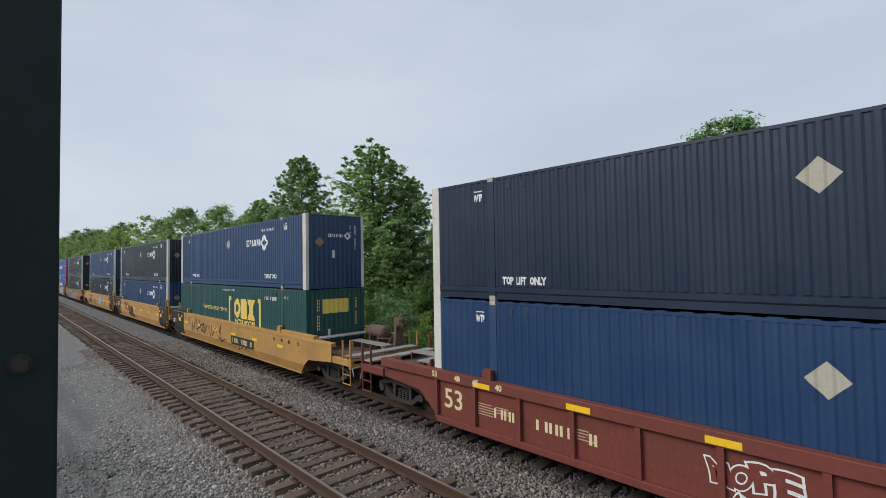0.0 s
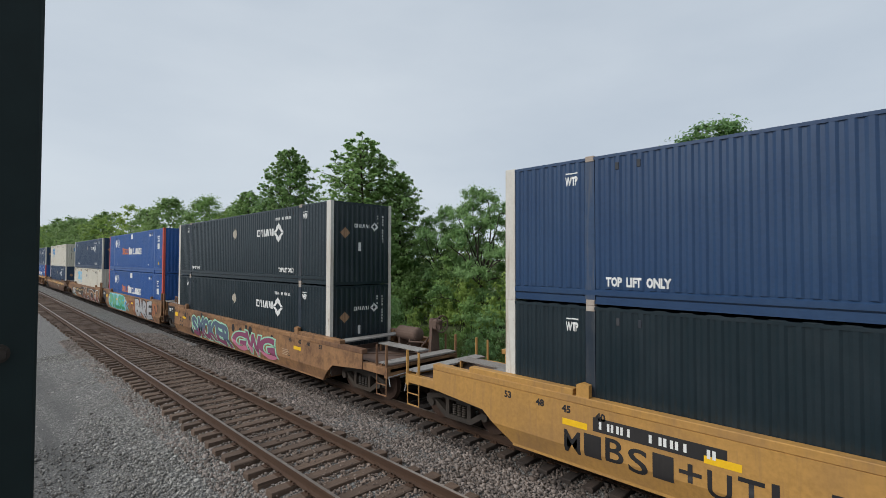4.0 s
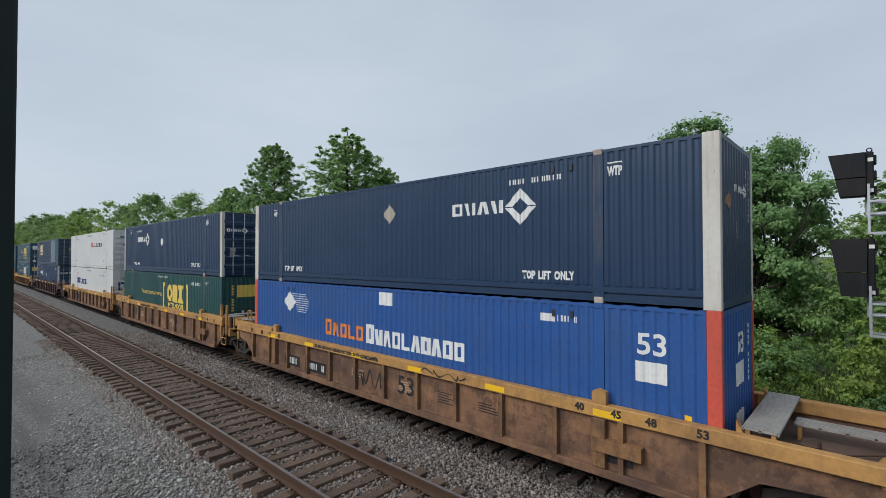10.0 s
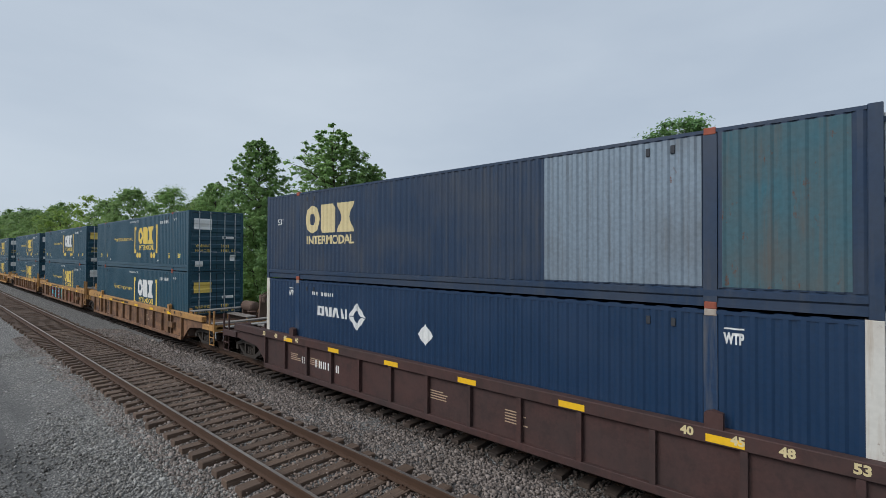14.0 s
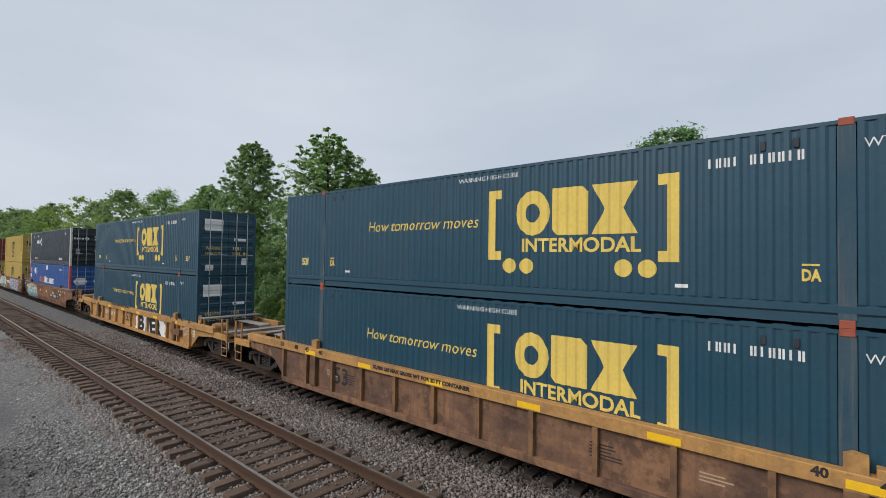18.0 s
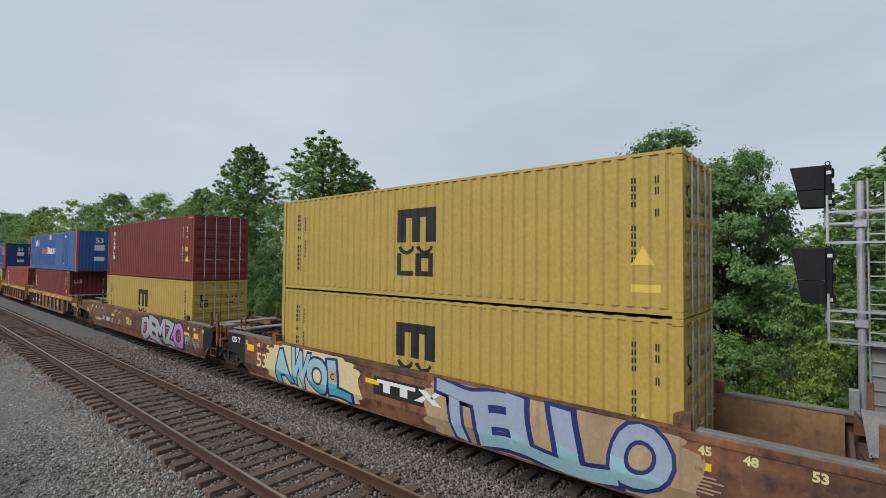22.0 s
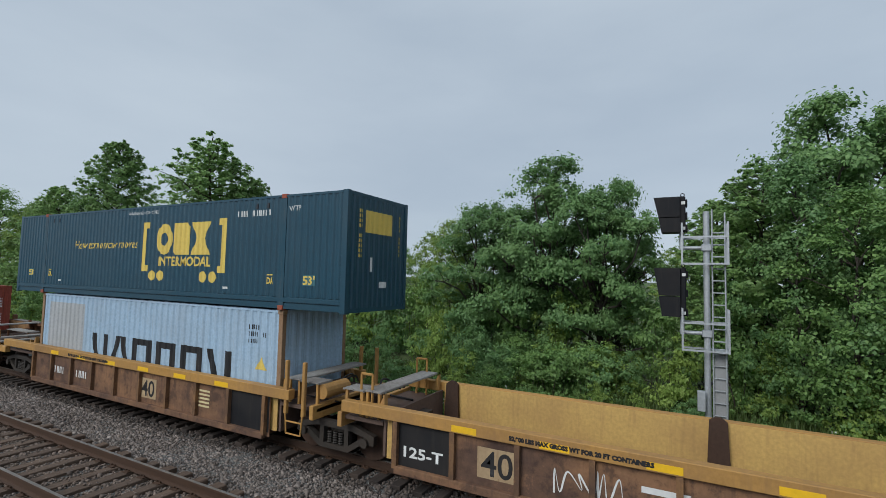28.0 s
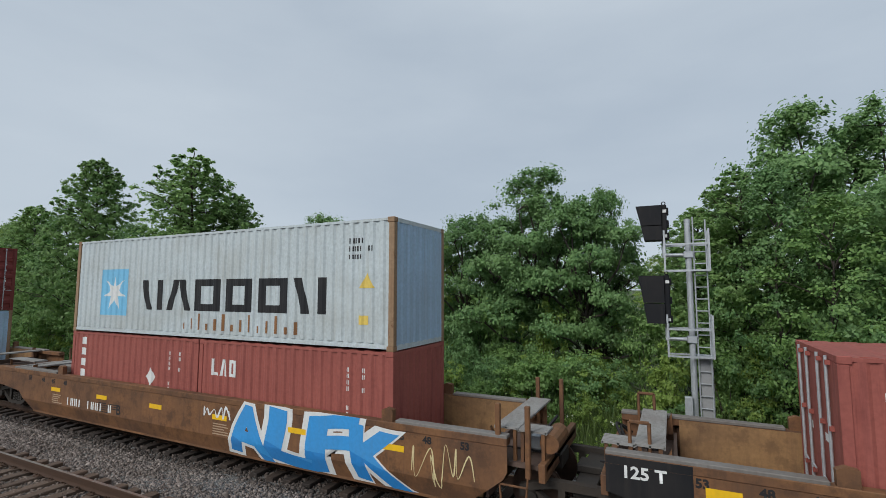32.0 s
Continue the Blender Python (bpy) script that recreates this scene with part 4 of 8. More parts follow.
def build_weeds():
    """Tall grass and weeds on the bank between the ballast and the wood."""
    rng = np.random.default_rng(21)
    n = 42000
    x = 13.0 + 8.5 * rng.uniform(0, 1, n) ** 0.8
    y = rng.uniform(-14, 46, n)
    h = rng.uniform(0.2, 0.62, n) * (0.45 + 0.75 * np.clip((x - 13) / 3, 0, 1))
    a = rng.uniform(0, 2 * pi, n)
    lean = rng.uniform(0.05, 0.5, n) * h
    z = np.interp(x, [p[0] for p in PROFILE], [p[1] for p in PROFILE]) - 0.03
    w = rng.uniform(0.008, 0.026, n)
    dx, dy = np.cos(a), np.sin(a)
    b0 = np.stack([x - dy * w, y + dx * w, z], -1)
    b1 = np.stack([x + dy * w, y - dx * w, z], -1)
    m0 = np.stack([x + dx * lean * 0.4 - dy * w, y + dy * lean * 0.4 + dx * w, z + h * 0.6], -1)
    m1 = np.stack([x + dx * lean * 0.4 + dy * w, y + dy * lean * 0.4 - dx * w, z + h * 0.6], -1)
    t = np.stack([x + dx * lean, y + dy * lean, z + h], -1)
    co = np.stack([b0, b1, m1, m0, t], 1).reshape(-1, 3)
    i = 5 * np.arange(n)
    quads = np.stack([i, i + 1, i + 2, i + 3], -1).tolist()
    tris = np.stack([i + 3, i + 2, i + 4], -1).tolist()
    tagged(new("weeds", sheet("weeds", co.tolist(), quads + tris, MAT["grass"])), "tall grass and weeds beyond the far track", "grass", kind="stuff")
    rnd = random.Random(5)
    c = [(rnd.uniform(13.6, 18), rnd.uniform(-8, 30), 0) for _ in range(150)]
    c = [(p[0], p[1], ground_z(p[0]) + rnd.uniform(0.35, 0.8)) for p in c]
    tagged(new("wildflowers", leaf_mesh("wildflowers", c, [0.12] * len(c), 7, 0.03, 3, MAT["flower"])), "small white wildflowers in the weeds", "flowers", kind="stuff")
    tufts = [(rnd.uniform(12.9, 18.5), rnd.uniform(-12, 40), 0) for _ in range(800)]
    tufts = [(p[0], p[1], ground_z(p[0]) + 0.15) for p in tufts]
    tagged(new("undergrowth", leaf_mesh("undergrowth", tufts, [rnd.uniform(0.2, 0.5) for _ in tufts], 45, 0.085, 6, MAT["leaf_c"], 3)), "low leafy undergrowth on the bank", "undergrowth", kind="stuff")


build_weeds()


# ---- shipping containers: origin at the middle of the front end's foot, length along +y, near side at -x ----
# one fold of a side: how far it lies back at each part of the pitch
PROFILES = {"ocean": (0.276, ((0.0, 0.0), (0.32, 0.0), (0.5, 0.03), (0.82, 0.03))),
            "inland": (0.205, ((0.0, 0.0), (0.3, 0.0), (0.52, 0.022), (0.8, 0.022)))}


def dent(s, shell):
    pitch, folds = PROFILES[shell.fold]
    return float(np.interp((s / pitch) % 1.0, [f[0] for f in folds] + [1.0], [f[1] for f in folds] + [0.0]))


def fold_lines(a, b, shell):
    pitch, folds = PROFILES[shell.fold]
    k = int(a / pitch) - 1
    out = []
    while k * pitch < b:
        out += [(k + f) * pitch for f, _ in folds if a < (k + f) * pitch < b]
        k += 1
    return out


def ribbed(spans, z0, z1, back, shell):
    """A corrugated wall as strips along s with its face at 0 and its back at 'back': points (s, depth, z)."""
    verts, faces = [], []
    for a, b in spans:
        ss = [a] + fold_lines(a, b, shell) + [b]
        i0 = len(verts)
        for s in ss:
            verts += [(s, dent(s, shell), z0), (s, dent(s, shell), z1)]
        for k in range(len(ss) - 1):
            i = i0 + 2 * k
            faces.append((i, i + 2, i + 3, i + 1))
        j = len(verts)
        verts += [(a, back, z0), (b, back, z0), (b, back, z1), (a, back, z1)]
        faces.append((j, j + 3, j + 2, j + 1))
    return verts, faces


def door_ribs(H):
    return [0.42 + (H - 0.95) * k / 5 for k in range(6)]


def door_face(z, H):
    """Depth of a door leaf's face, with its flat-topped cross ribs."""
    return min(float(np.interp(abs(z - r), (0.075, 0.13), (-0.012, 0.02))) for r in door_ribs(H))


class Shell:
    """Sizes of one kind of container."""

    def __init__(s, feet, high=True):
        s.feet = feet
        s.L = {53: 16.15, 45: 13.72, 40: 12.19, 20: 6.06}[feet]
        s.W = 2.591 if feet == 53 else 2.438
        s.H = 2.896 if high else 2.591
        s.sill = 0.34 if feet == 53 else 0.17
        s.rail = 0.075
        s.fold = "inland" if feet == 53 else "ocean"
        s.spans = [(0.3, 1.92), (2.14, 14.01), (14.23, 15.85)] if feet == 53 else [(0.14, s.L - 0.14)]
        s.end_spans = [(-s.W / 2 + 0.13, s.W / 2 - 0.13)]


def wrap(bm, shell, face, proud=0.0035):
    """Lay flat shapes (u to the right, v up) on the near side (u = -y) or on the front end (u = x), following the folds."""
    us = [v.co.x for v in bm.verts]
    if not us:
        return bm
    lo, hi = min(us), max(us)
    if face == "side":
        spans, lines = shell.spans, [-s for s in fold_lines(-hi, -lo, shell)]
    elif face == "end":
        spans, lines = shell.end_spans, fold_lines(lo, hi, shell)
    else:
        spans, lines = [], []
    for u in lines:
        bmesh.ops.bisect_plane(bm, geom=bm.verts[:] + bm.edges[:] + bm.faces[:], plane_co=(u, 0, 0), plane_no=(1, 0, 0))
    if face == "door":
        for r in door_ribs(shell.H):
            for z in (r - 0.13, r - 0.075, r + 0.075, r + 0.13):
                bmesh.ops.bisect_plane(bm, geom=bm.verts[:] + bm.edges[:] + bm.faces[:], plane_co=(0, z, 0), plane_no=(0, 1, 0))
    for v in bm.verts:
        u, z = v.co.x, v.co.y
        s = -u if face == "side" else u
        d = door_face(z, shell.H) if face == "door" else dent(s, shell) if any(a <= s <= b for a, b in spans) else 0.0
        v.co = (-shell.W / 2 + d - proud, -u, z) if face == "side" else (u, d - proud, z)
    return bm


def slabs(n, x0, x1, y0, y1, gap=0.22, first=1.0, kinds="rttr", stroke=0.3):
    """A row of n plain frames and bars that fills the box: stands in for a brand's letters."""
    out, w = [], (x1 - x0) / n
    for k in range(n):
        a, b = x0 + k * w, x0 + (k + 1 - gap) * w
        top = y1 if k or first == 1.0 else y1 + (y1 - y0) * (first - 1)
        h, w2 = top - y0, b - a
        e, f = w2 * stroke, w2 * 0.24
        c = kinds[k % len(kinds)]
        if c == "t":        # two bars leaning apart
            out += [[(a, y0), (a + e, y0), (a + e + f, top), (a + f, top)], [(b - e, y0), (b, y0), (b - f, top), (b - f - e, top)]]
        elif c == "v":      # two bars leaning together, one upright
            out += [[(a + f, y0), (a + f + e, y0), (a + e, top), (a, top)], rect(b - e, b, y0, top)]
        elif c in "lo":     # an upright bar with a foot
            out += [rect(a, a + e, y0, top), rect(a + e, b, y0, y0 + min(e, h * 0.22))]
        else:               # a hollow frame
            q = min(e, h * 0.22)
            out += [rect(a, a + e, y0, top), rect(b - e, b, y0, top), rect(a + e, b - e, y0, y0 + q), rect(a + e, b - e, top - q, top)]
    return out


def figures(x0, x1, y0, y1, n):
    """A line of n unreadable characters as plain upright bars; a column of them when it is higher than wide."""
    if x1 - x0 >= y1 - y0:
        w = (x1 - x0) / n
        return [rect(x0 + (k + a) * w, x0 + (k + a + 0.27) * w, y0, y1) for k in range(n) if k != 4 for a in ((0.0, 0.42) if k % 3 else (0.12,))]
    w, d = (y1 - y0) / n, (x1 - x0) * 0.36
    return [rect(a, a + d, y0 + (k + 0.3) * w, y0 + (k + 1) * w) for k in range(n) if k not in (n // 2, n - 5) for a in (x0, x1 - d)]


def diamond(x, y, r, ry=None):
    ry = ry or r
    return [(x - r, y), (x, y - ry), (x + r, y), (x, y + ry)]


def diamond_ring(x, y, r):
    """Four bars round a square hole, standing on a corner."""
    out = []
    k, g = 0.45, 0.06
    pts = [(1, 0), (0, 1), (-1, 0), (0, -1)]
    for i in range(4):
        (ax, ay), (bx, by) = pts[i], pts[(i + 1) % 4]
        q = [(ax, ay), (bx, by), (bx * k, by * k), (ax * k, ay * k)]
        mx, my = (ax + bx) / 2 * g, (ay + by) / 2 * g
        out.append([(x + r * (px + mx) * 0.95, y + r * (py + my) * 0.95) for px, py in q])
    return out


def bracket(x, w, y0, y1, side):
    t = w * 0.55
    if side < 0:
        return [rect(x, x + t, y0, y1), rect(x + t, x + w, y0, y0 + t), rect(x + t, x + w, y1 - t, y1)]
    return [rect(x + w - t, x + w, y0, y1), rect(x, x + w - t, y0, y0 + t), rect(x, x + w - t, y1 - t, y1)]


def three_marks(x0, x1, y0, y1):
    """Three heavy plain shapes in a row: a ring, a stepped block, an hourglass."""
    w = (x1 - x0) / 3
    h = y1 - y0
    cx, cy = x0 + w * 0.47, (y0 + y1) / 2
    out, n = [], 16
    for k in range(n):
        a, b = 2 * pi * k / n, 2 * pi * (k + 1) / n
        out.append([(cx + q * w * 0.47 * cos(t), cy + q * h * 0.5 * sin(t)) for t, q in ((a, 0.42), (a, 1.0), (b, 1.0), (b, 0.42))])
    a, b = x0 + w, x0 + w * 1.9
    e = w * 0.14
    out.append([(a + e, y0), (b, y0), (b, y1 - e), (b - e, y1), (a, y1), (a, y0 + e)])
    a, b = x0 + w * 1.98, x1
    m = (a + b) / 2
    out += [[(a, y0), (b, y0), (m + w * 0.2, cy), (m - w * 0.2, cy)], [(m - w * 0.2, cy), (m + w * 0.2, cy), (b, y1), (a, y1)]]
    return out


MARKED = {}


class Marks:
    """Puts markings on one container; the meshes are made once for each design."""

    def __init__(s, root, shell, key):
        s.root, s.shell, s.key, s.n = root, shell, key, 0

    def put(s, name, make, ink, face, label=""):
        k = (s.key, s.n)
        s.n += 1
        if k not in MARKED:
            MARKED[k] = mesh_of(name, wrap(make(), s.shell, face, 0.0035 + 0.0003 * s.n), MAT[ink])
        part(name, MARKED[k], None, s.root, label)

    def shapes(s, name, outlines, ink, face="side", label=""):
        if name.endswith(("plate", "label", "panel", "placard", "scrape", "run", "dots")):
            for o in outlines:
                s.put(name.replace("dots", "dot"), lambda: flat(o), ink, face, label)
        else:
            s.put(name, lambda: flat(*outlines), ink, face, label)

    def text(s, words, x, z, h, ink, face="side", lean=0.0, bold=0.0, width=None):
        def make():
            bm = text_bm(words, h, bold, lean)
            w = max(v.co.x for v in bm.verts)
            k = (width / w) if width else 1.0
            for v in bm.verts:
                v.co = (v.co.x * k + x, v.co.y + z, 0)
            return bm
        s.put("lettering", make, ink, face)

    def column(s, words, x, z, h, ink, step=1.25):
        """Letters one below the other."""
        def make():
            bm = bmesh.new()
            for k, c in enumerate(words):
                if c == " ":
                    continue
                b2 = text_bm(c, h)
                me = bpy.data.meshes.new("letter")
                for v in b2.verts:
                    v.co = (v.co.x + x, v.co.y + z - k * h * step, 0)
                b2.to_mesh(me)
                b2.free()
                bm.from_mesh(me)
                bpy.data.meshes.remove(me)
            return bm
        s.put("lettering", make, ink, "side")


# side markings: u is minus the distance from the front end
def marks_umax(m, logo_front=True, placard=True, ends="plain"):
    u = -5.72 if logo_front else -12.96
    m.shapes("logo", slabs(4, u, u + 1.56, 1.84, 2.13, 0.16, kinds="rvtv") + diamond_ring(u + 1.95, 1.95, 0.4), "ink_white", label="white brand mark with a diamond")
    m.shapes("number_stencil", figures(u + 1.65, u + 2.95, 2.43, 2.54, 11) if logo_front else figures(u - 0.34, u + 0.85, 2.45, 2.56, 11), "ink_white")
    m.text("TOP  LIFT  ONLY", -3.72, 0.42, 0.155, "ink_white", bold=0.012, width=1.2)
    m.text("TOP  LIFT  ONLY", -13.8, 0.4, 0.155, "ink_white", bold=0.012, width=1.17)
    for y in (-1.85, -14.65):
        m.text("WTP", y, 2.38, 0.16, "ink_white", bold=0.012, width=0.28)
        m.shapes("arrow_bar", [rect(y + 0.01, y + 0.28, 2.6, 2.625)], "ink_white")
    if placard:
        y = -8.05 if logo_front else -8.3
        m.shapes("placard", [diamond(y, 2.05 if logo_front else 1.75, 0.27)], "placard_beige" if logo_front else "ink_white", label="faded diamond placard")
    if ends == "plain":
        m.shapes("end_logo", slabs(4, -0.35, 0.32, 2.02, 2.15, 0.16, kinds="rvtv") + diamond_ring(0.52, 2.08, 0.17), "ink_white", "end")
        m.shapes("end_placard", [diamond(-0.72, 1.82, 0.2)], "placard_brown", "end")
        m.shapes("end_number", figures(0.85, 0.93, 1.5, 2.5, 10) + figures(0.62, 0.68, 2.0, 2.5, 6), "ink_white", "end")
        m.shapes("end_plate", [rect(-0.18, -0.06, 1.2, 1.5)], "ink_white", "end")
    else:
        m.shapes("end_logo", slabs(4, -1.08, -0.45, 2.02, 2.16, 0.16, kinds="rvtv") + diamond_ring(-0.28, 2.09, 0.15), "ink_white", "door")
        m.shapes("end_number", [rect(0.2, 0.75, 2.2, 2.3), rect(0.2, 0.75, 2.0, 2.1), rect(0.2, 0.85, 1.2, 1.25), rect(0.2, 0.85, 1.08, 1.13), rect(0.25, 0.7, 0.96, 1.0)], "ink_white", "door")
        m.shapes("end_placard", [diamond(0.72, 1.62, 0.2)], "ink_cream", "door")
        m.shapes("end_plate", [rect(-0.95, -0.7, 0.9, 1.3), rect(0.55, 0.85, 0.7, 0.95)], "ink_grey", "door")


def marks_csx(m, upper=True, ends="doors"):
    cap = "ink_white" if m.key.endswith("pale") else "ink_yellow"
    m.text("How tomorrow moves", -12.0, 1.6, 0.27, "ink_yellow", lean=0.25, width=3.75)
    m.shapes("logo_bracket", bracket(-7.98, 0.34, 0.88, 2.38, -1), "ink_yellow")
    m.shapes("logo_bracket", bracket(-4.47, 0.34, 0.88, 2.38, 1), "ink_yellow")
    m.shapes("logo", three_marks(-7.28, -4.8, 1.38, 2.31), cap, label="heavy brand mark between square brackets")
    m.text("INTERMODAL", -7.14, 1.06, 0.26, "ink_yellow", bold=0.01, width=2.4)
    m.shapes("wheel_dots", [disc(x, 0.76, 0.16) for x in (-7.44, -7.03, -5.05, -4.64)], "ink_yellow")
    m.text("WARNING HIGH CUBE", -8.83, 2.63, 0.1, "ink_white", width=1.6)
    m.shapes("number_stencil", figures(-3.72, -2.45, 2.38, 2.53, 11), "ink_white")
    m.text("WTP", -1.85, 2.46, 0.13, "ink_white")
    for y, q in ((-1.3, -2.52), (-15.2, -13.72)):
        m.shapes("label_plate", [rect(y - 0.01, y + 0.38, 0.62, 0.88)], "plate_blue", label="faded green plate behind the length figure")
        m.text("53'", y, 0.65, 0.2, "ink_yellow", bold=0.008, width=0.36)
        m.text("DA", q, 0.64, 0.16, "ink_yellow", bold=0.01, width=0.22)
        m.shapes("arrow_bar", [rect(q, q + 0.2, 0.85, 0.88)], "ink_yellow")
    m.shapes("label_plate", [rect(-4.2, -4.0, 0.46, 0.52), rect(-13.0, -12.8, 0.46, 0.52)], "ink_white")
    if ends == "doors":
        m.shapes("end_panel_plate", [rect(-1.05, -0.25, 2.0, 2.52) if upper else rect(-1.05, -0.25, 1.9, 2.4)], "ink_white" if upper else "ink_yellow", "door")
        m.text("WARNING", -0.98, 1.16, 0.14, "ink_yellow", "door", width=0.66)
        m.text("HIGH CUBE", -0.98, 0.93, 0.14, "ink_yellow", "door", width=0.7)
        m.shapes("end_number", figures(0.2, 0.62, 1.16, 1.3, 4) + figures(0.2, 0.92, 0.93, 1.07, 7), "ink_yellow", "door")
        m.shapes("end_plate", [rect(0.25, 0.8, 1.58, 1.7), rect(-1.0, -0.65, 0.25, 0.5), rect(0.62, 0.9, 0.5, 0.8)], "ink_white", "door")
    else:
        m.shapes("end_panel_plate", [rect(-0.62, 0.55, 1.95, 2.5)], "ink_yellow", "end", "large yellow panel")
        m.shapes("end_number", figures(-0.85, -0.74, 1.3, 2.5, 10) + figures(0.85, 0.93, 1.4, 2.5, 10), "ink_yellow", "end")
        m.shapes("end_plate", [rect(-0.4, -0.28, 1.0, 1.35), rect(0.0, 0.35, 0.6, 0.75)], "ink_white", "end")


def marks_pacer(m, ends="plain", patched=False, newer=False):
    warm = "ink_red" if newer else "ink_orange"
    o = 0.3 if newer else 0.0
    m.shapes("logo", slabs(5, -11.2 + o, -9.16 + o, 1.3, 1.72, 0.14, 1.2, "rtrlr", 0.36), warm, label="orange part of the brand lettering")
    m.shapes("logo", slabs(7 if patched else 10, -9.07 + o, -6.3 if patched else -5.29 + o, 1.28, 1.72, 0.12, 1.25, "rvtrltrtrr", 0.36), "ink_white", label="white part of the brand lettering")
    m.shapes("emblem", [diamond(-13.45 + o, 2.2, 0.42, 0.36)], "ink_white")
    m.shapes("emblem_lines", [rect(-13.3 + o + 0.05 * k, -12.2 + o - 0.04 * abs(k - 4), 2.48 - 0.075 * k, 2.5 - 0.075 * k) for k in range(9)], "ink_white")
    m.shapes("white_panel", [rect(-8.51 + o, -7.94 + o, 2.42, 2.78)], "ink_white")
    m.shapes("number_stencil", [rect(-3.28, -2.95, 2.46, 2.62)] + figures(-2.9, -2.45, 2.48, 2.6, 6), "ink_white")
    if ends != "plain":
        m.text("53", -15.6, 2.06, 0.36, "ink_white", bold=0.01, width=0.5)
        m.shapes("white_panel", [rect(-15.6, -15.06, 1.57, 1.93)], "ink_white")
    elif not patched:
        m.text("53", -1.33, 2.06, 0.36, "ink_white", bold=0.01, width=0.5)
        m.shapes("white_panel", [rect(-1.36, -0.82, 1.57, 1.93)], "ink_white")
        m.shapes("warning_label", [rect(-1.16, -0.96, 0.56, 0.75), rect(-0.56, -0.44, 0.98, 1.14)], "reflector")
        if newer:
            m.text('110"', -1.32, 1.68, 0.2, "ink_navy", width=0.44)
            m.text("DA", -2.85, 0.55, 0.2, "ink_white")
    else:
        m.shapes("repair_panel", [rect(-6.28, -3.95, 0.36, 2.8), rect(-1.86, -0.24, 0.36, 2.8)], "pacer_patch", label="faded repainted side panel")
        m.shapes("rust_run", [rect(-6.3, -6.26, 1.0, 2.8), rect(-3.96, -3.9, 0.5, 2.5), rect(-1.35, -1.3, 0.5, 1.3)], "rust_streak")
    m.shapes("label_plate", [rect(-3.6, -3.35, 0.5, 0.58), rect(-12.9, -12.7, 0.5, 0.56)], "ink_white")
    if ends == "plain":
        m.text("53", -0.2, 2.05, 0.36, "ink_white", "end", bold=0.01)
        m.shapes("white_panel", [rect(-0.25, 0.35, 1.5, 1.9), rect(-0.25, 0.35, 0.75, 1.05)], "ink_white", "end")
        m.shapes("end_number", figures(0.72, 0.8, 1.4, 2.5, 10), "ink_white", "end")
    else:
        for x in (-0.62, 0.62):
            m.shapes("emblem", [[(x - 0.44, 1.7), (x - 0.25, 1.42), (x + 0.25, 1.42), (x + 0.44, 1.7), (x + 0.25, 1.98), (x - 0.25, 1.98)]], "ink_white", "door")
        m.shapes("end_number", [rect(0.3, 0.9, 1.1, 1.2), rect(0.3, 0.75, 0.9, 1.0)], "ink_white", "door")


def marks_cream(m, low=False):
    m.shapes("logo", three_marks(-13.62, -11.08, 1.62, 2.5), "ink_csx_blue" if not low else "ink_sky", label="heavy blue brand mark")
    m.text("INTERMODAL", -13.55, 1.32, 0.22, "ink_csx_blue" if not low else "ink_sky", width=2.45)
    m.text("WARNING HIGH CUBE", -8.7, 2.62, 0.12, "ink_black", width=1.5)
    m.text("53'", -15.25, 0.62, 0.2, "ink_black")
    m.text("53'", -1.3, 0.62, 0.2, "ink_black")
    m.shapes("faded_placard", [diamond(-8.2, 2.15, 0.17), diamond(-7.88, 2.15, 0.17)], "ink_grey")
    m.shapes("number_stencil", figures(-3.4, -2.4, 2.45, 2.6, 9), "ink_black")
    m.shapes("end_logo", three_marks(-0.55, 0.55, 2.0, 2.42), "ink_csx_blue", "end")
    m.text("INTERMODAL", -0.55, 1.85, 0.1, "ink_csx_blue", "end", width=1.08)
    m.shapes("end_number", figures(-0.8, -0.72, 0.9, 2.5, 12), "ink_black", "end")
    m.shapes("end_plate", [rect(-0.15, 0.4, 0.5, 0.62)], "ink_grey", "end")
    rnd = random.Random(17 if low else 18)
    m.shapes("rust_scrape", [rect(-13.0, -12.97, 0.4, 0.9), rect(-12.6, -12.58, 0.5, 0.8), rect(-2.135, -2.11, 0.3, 2.6), rect(-1.945, -1.925, 0.9, 2.7), rect(-0.2, -0.175, 0.2, 2.4), rect(-0.1, -0.07, 1.1, 2.8), rect(-14.02, -14.0, 0.3, 2.5)], "rust_streak")
    for k in range(22):
        a, w, d = -15.6 + 0.71 * k + rnd.uniform(-0.2, 0.2), rnd.uniform(0.03, 0.11), rnd.uniform(0.04, 0.3)
        m.shapes("rust_scrape", [[(a, 2.8), (a + w, 2.8), (a + w * 0.7, 2.8 - d), (a + w * 0.4, 2.8 - d * 1.2), (a + w * 0.15, 2.8 - d * 0.6)]], "rust_streak")


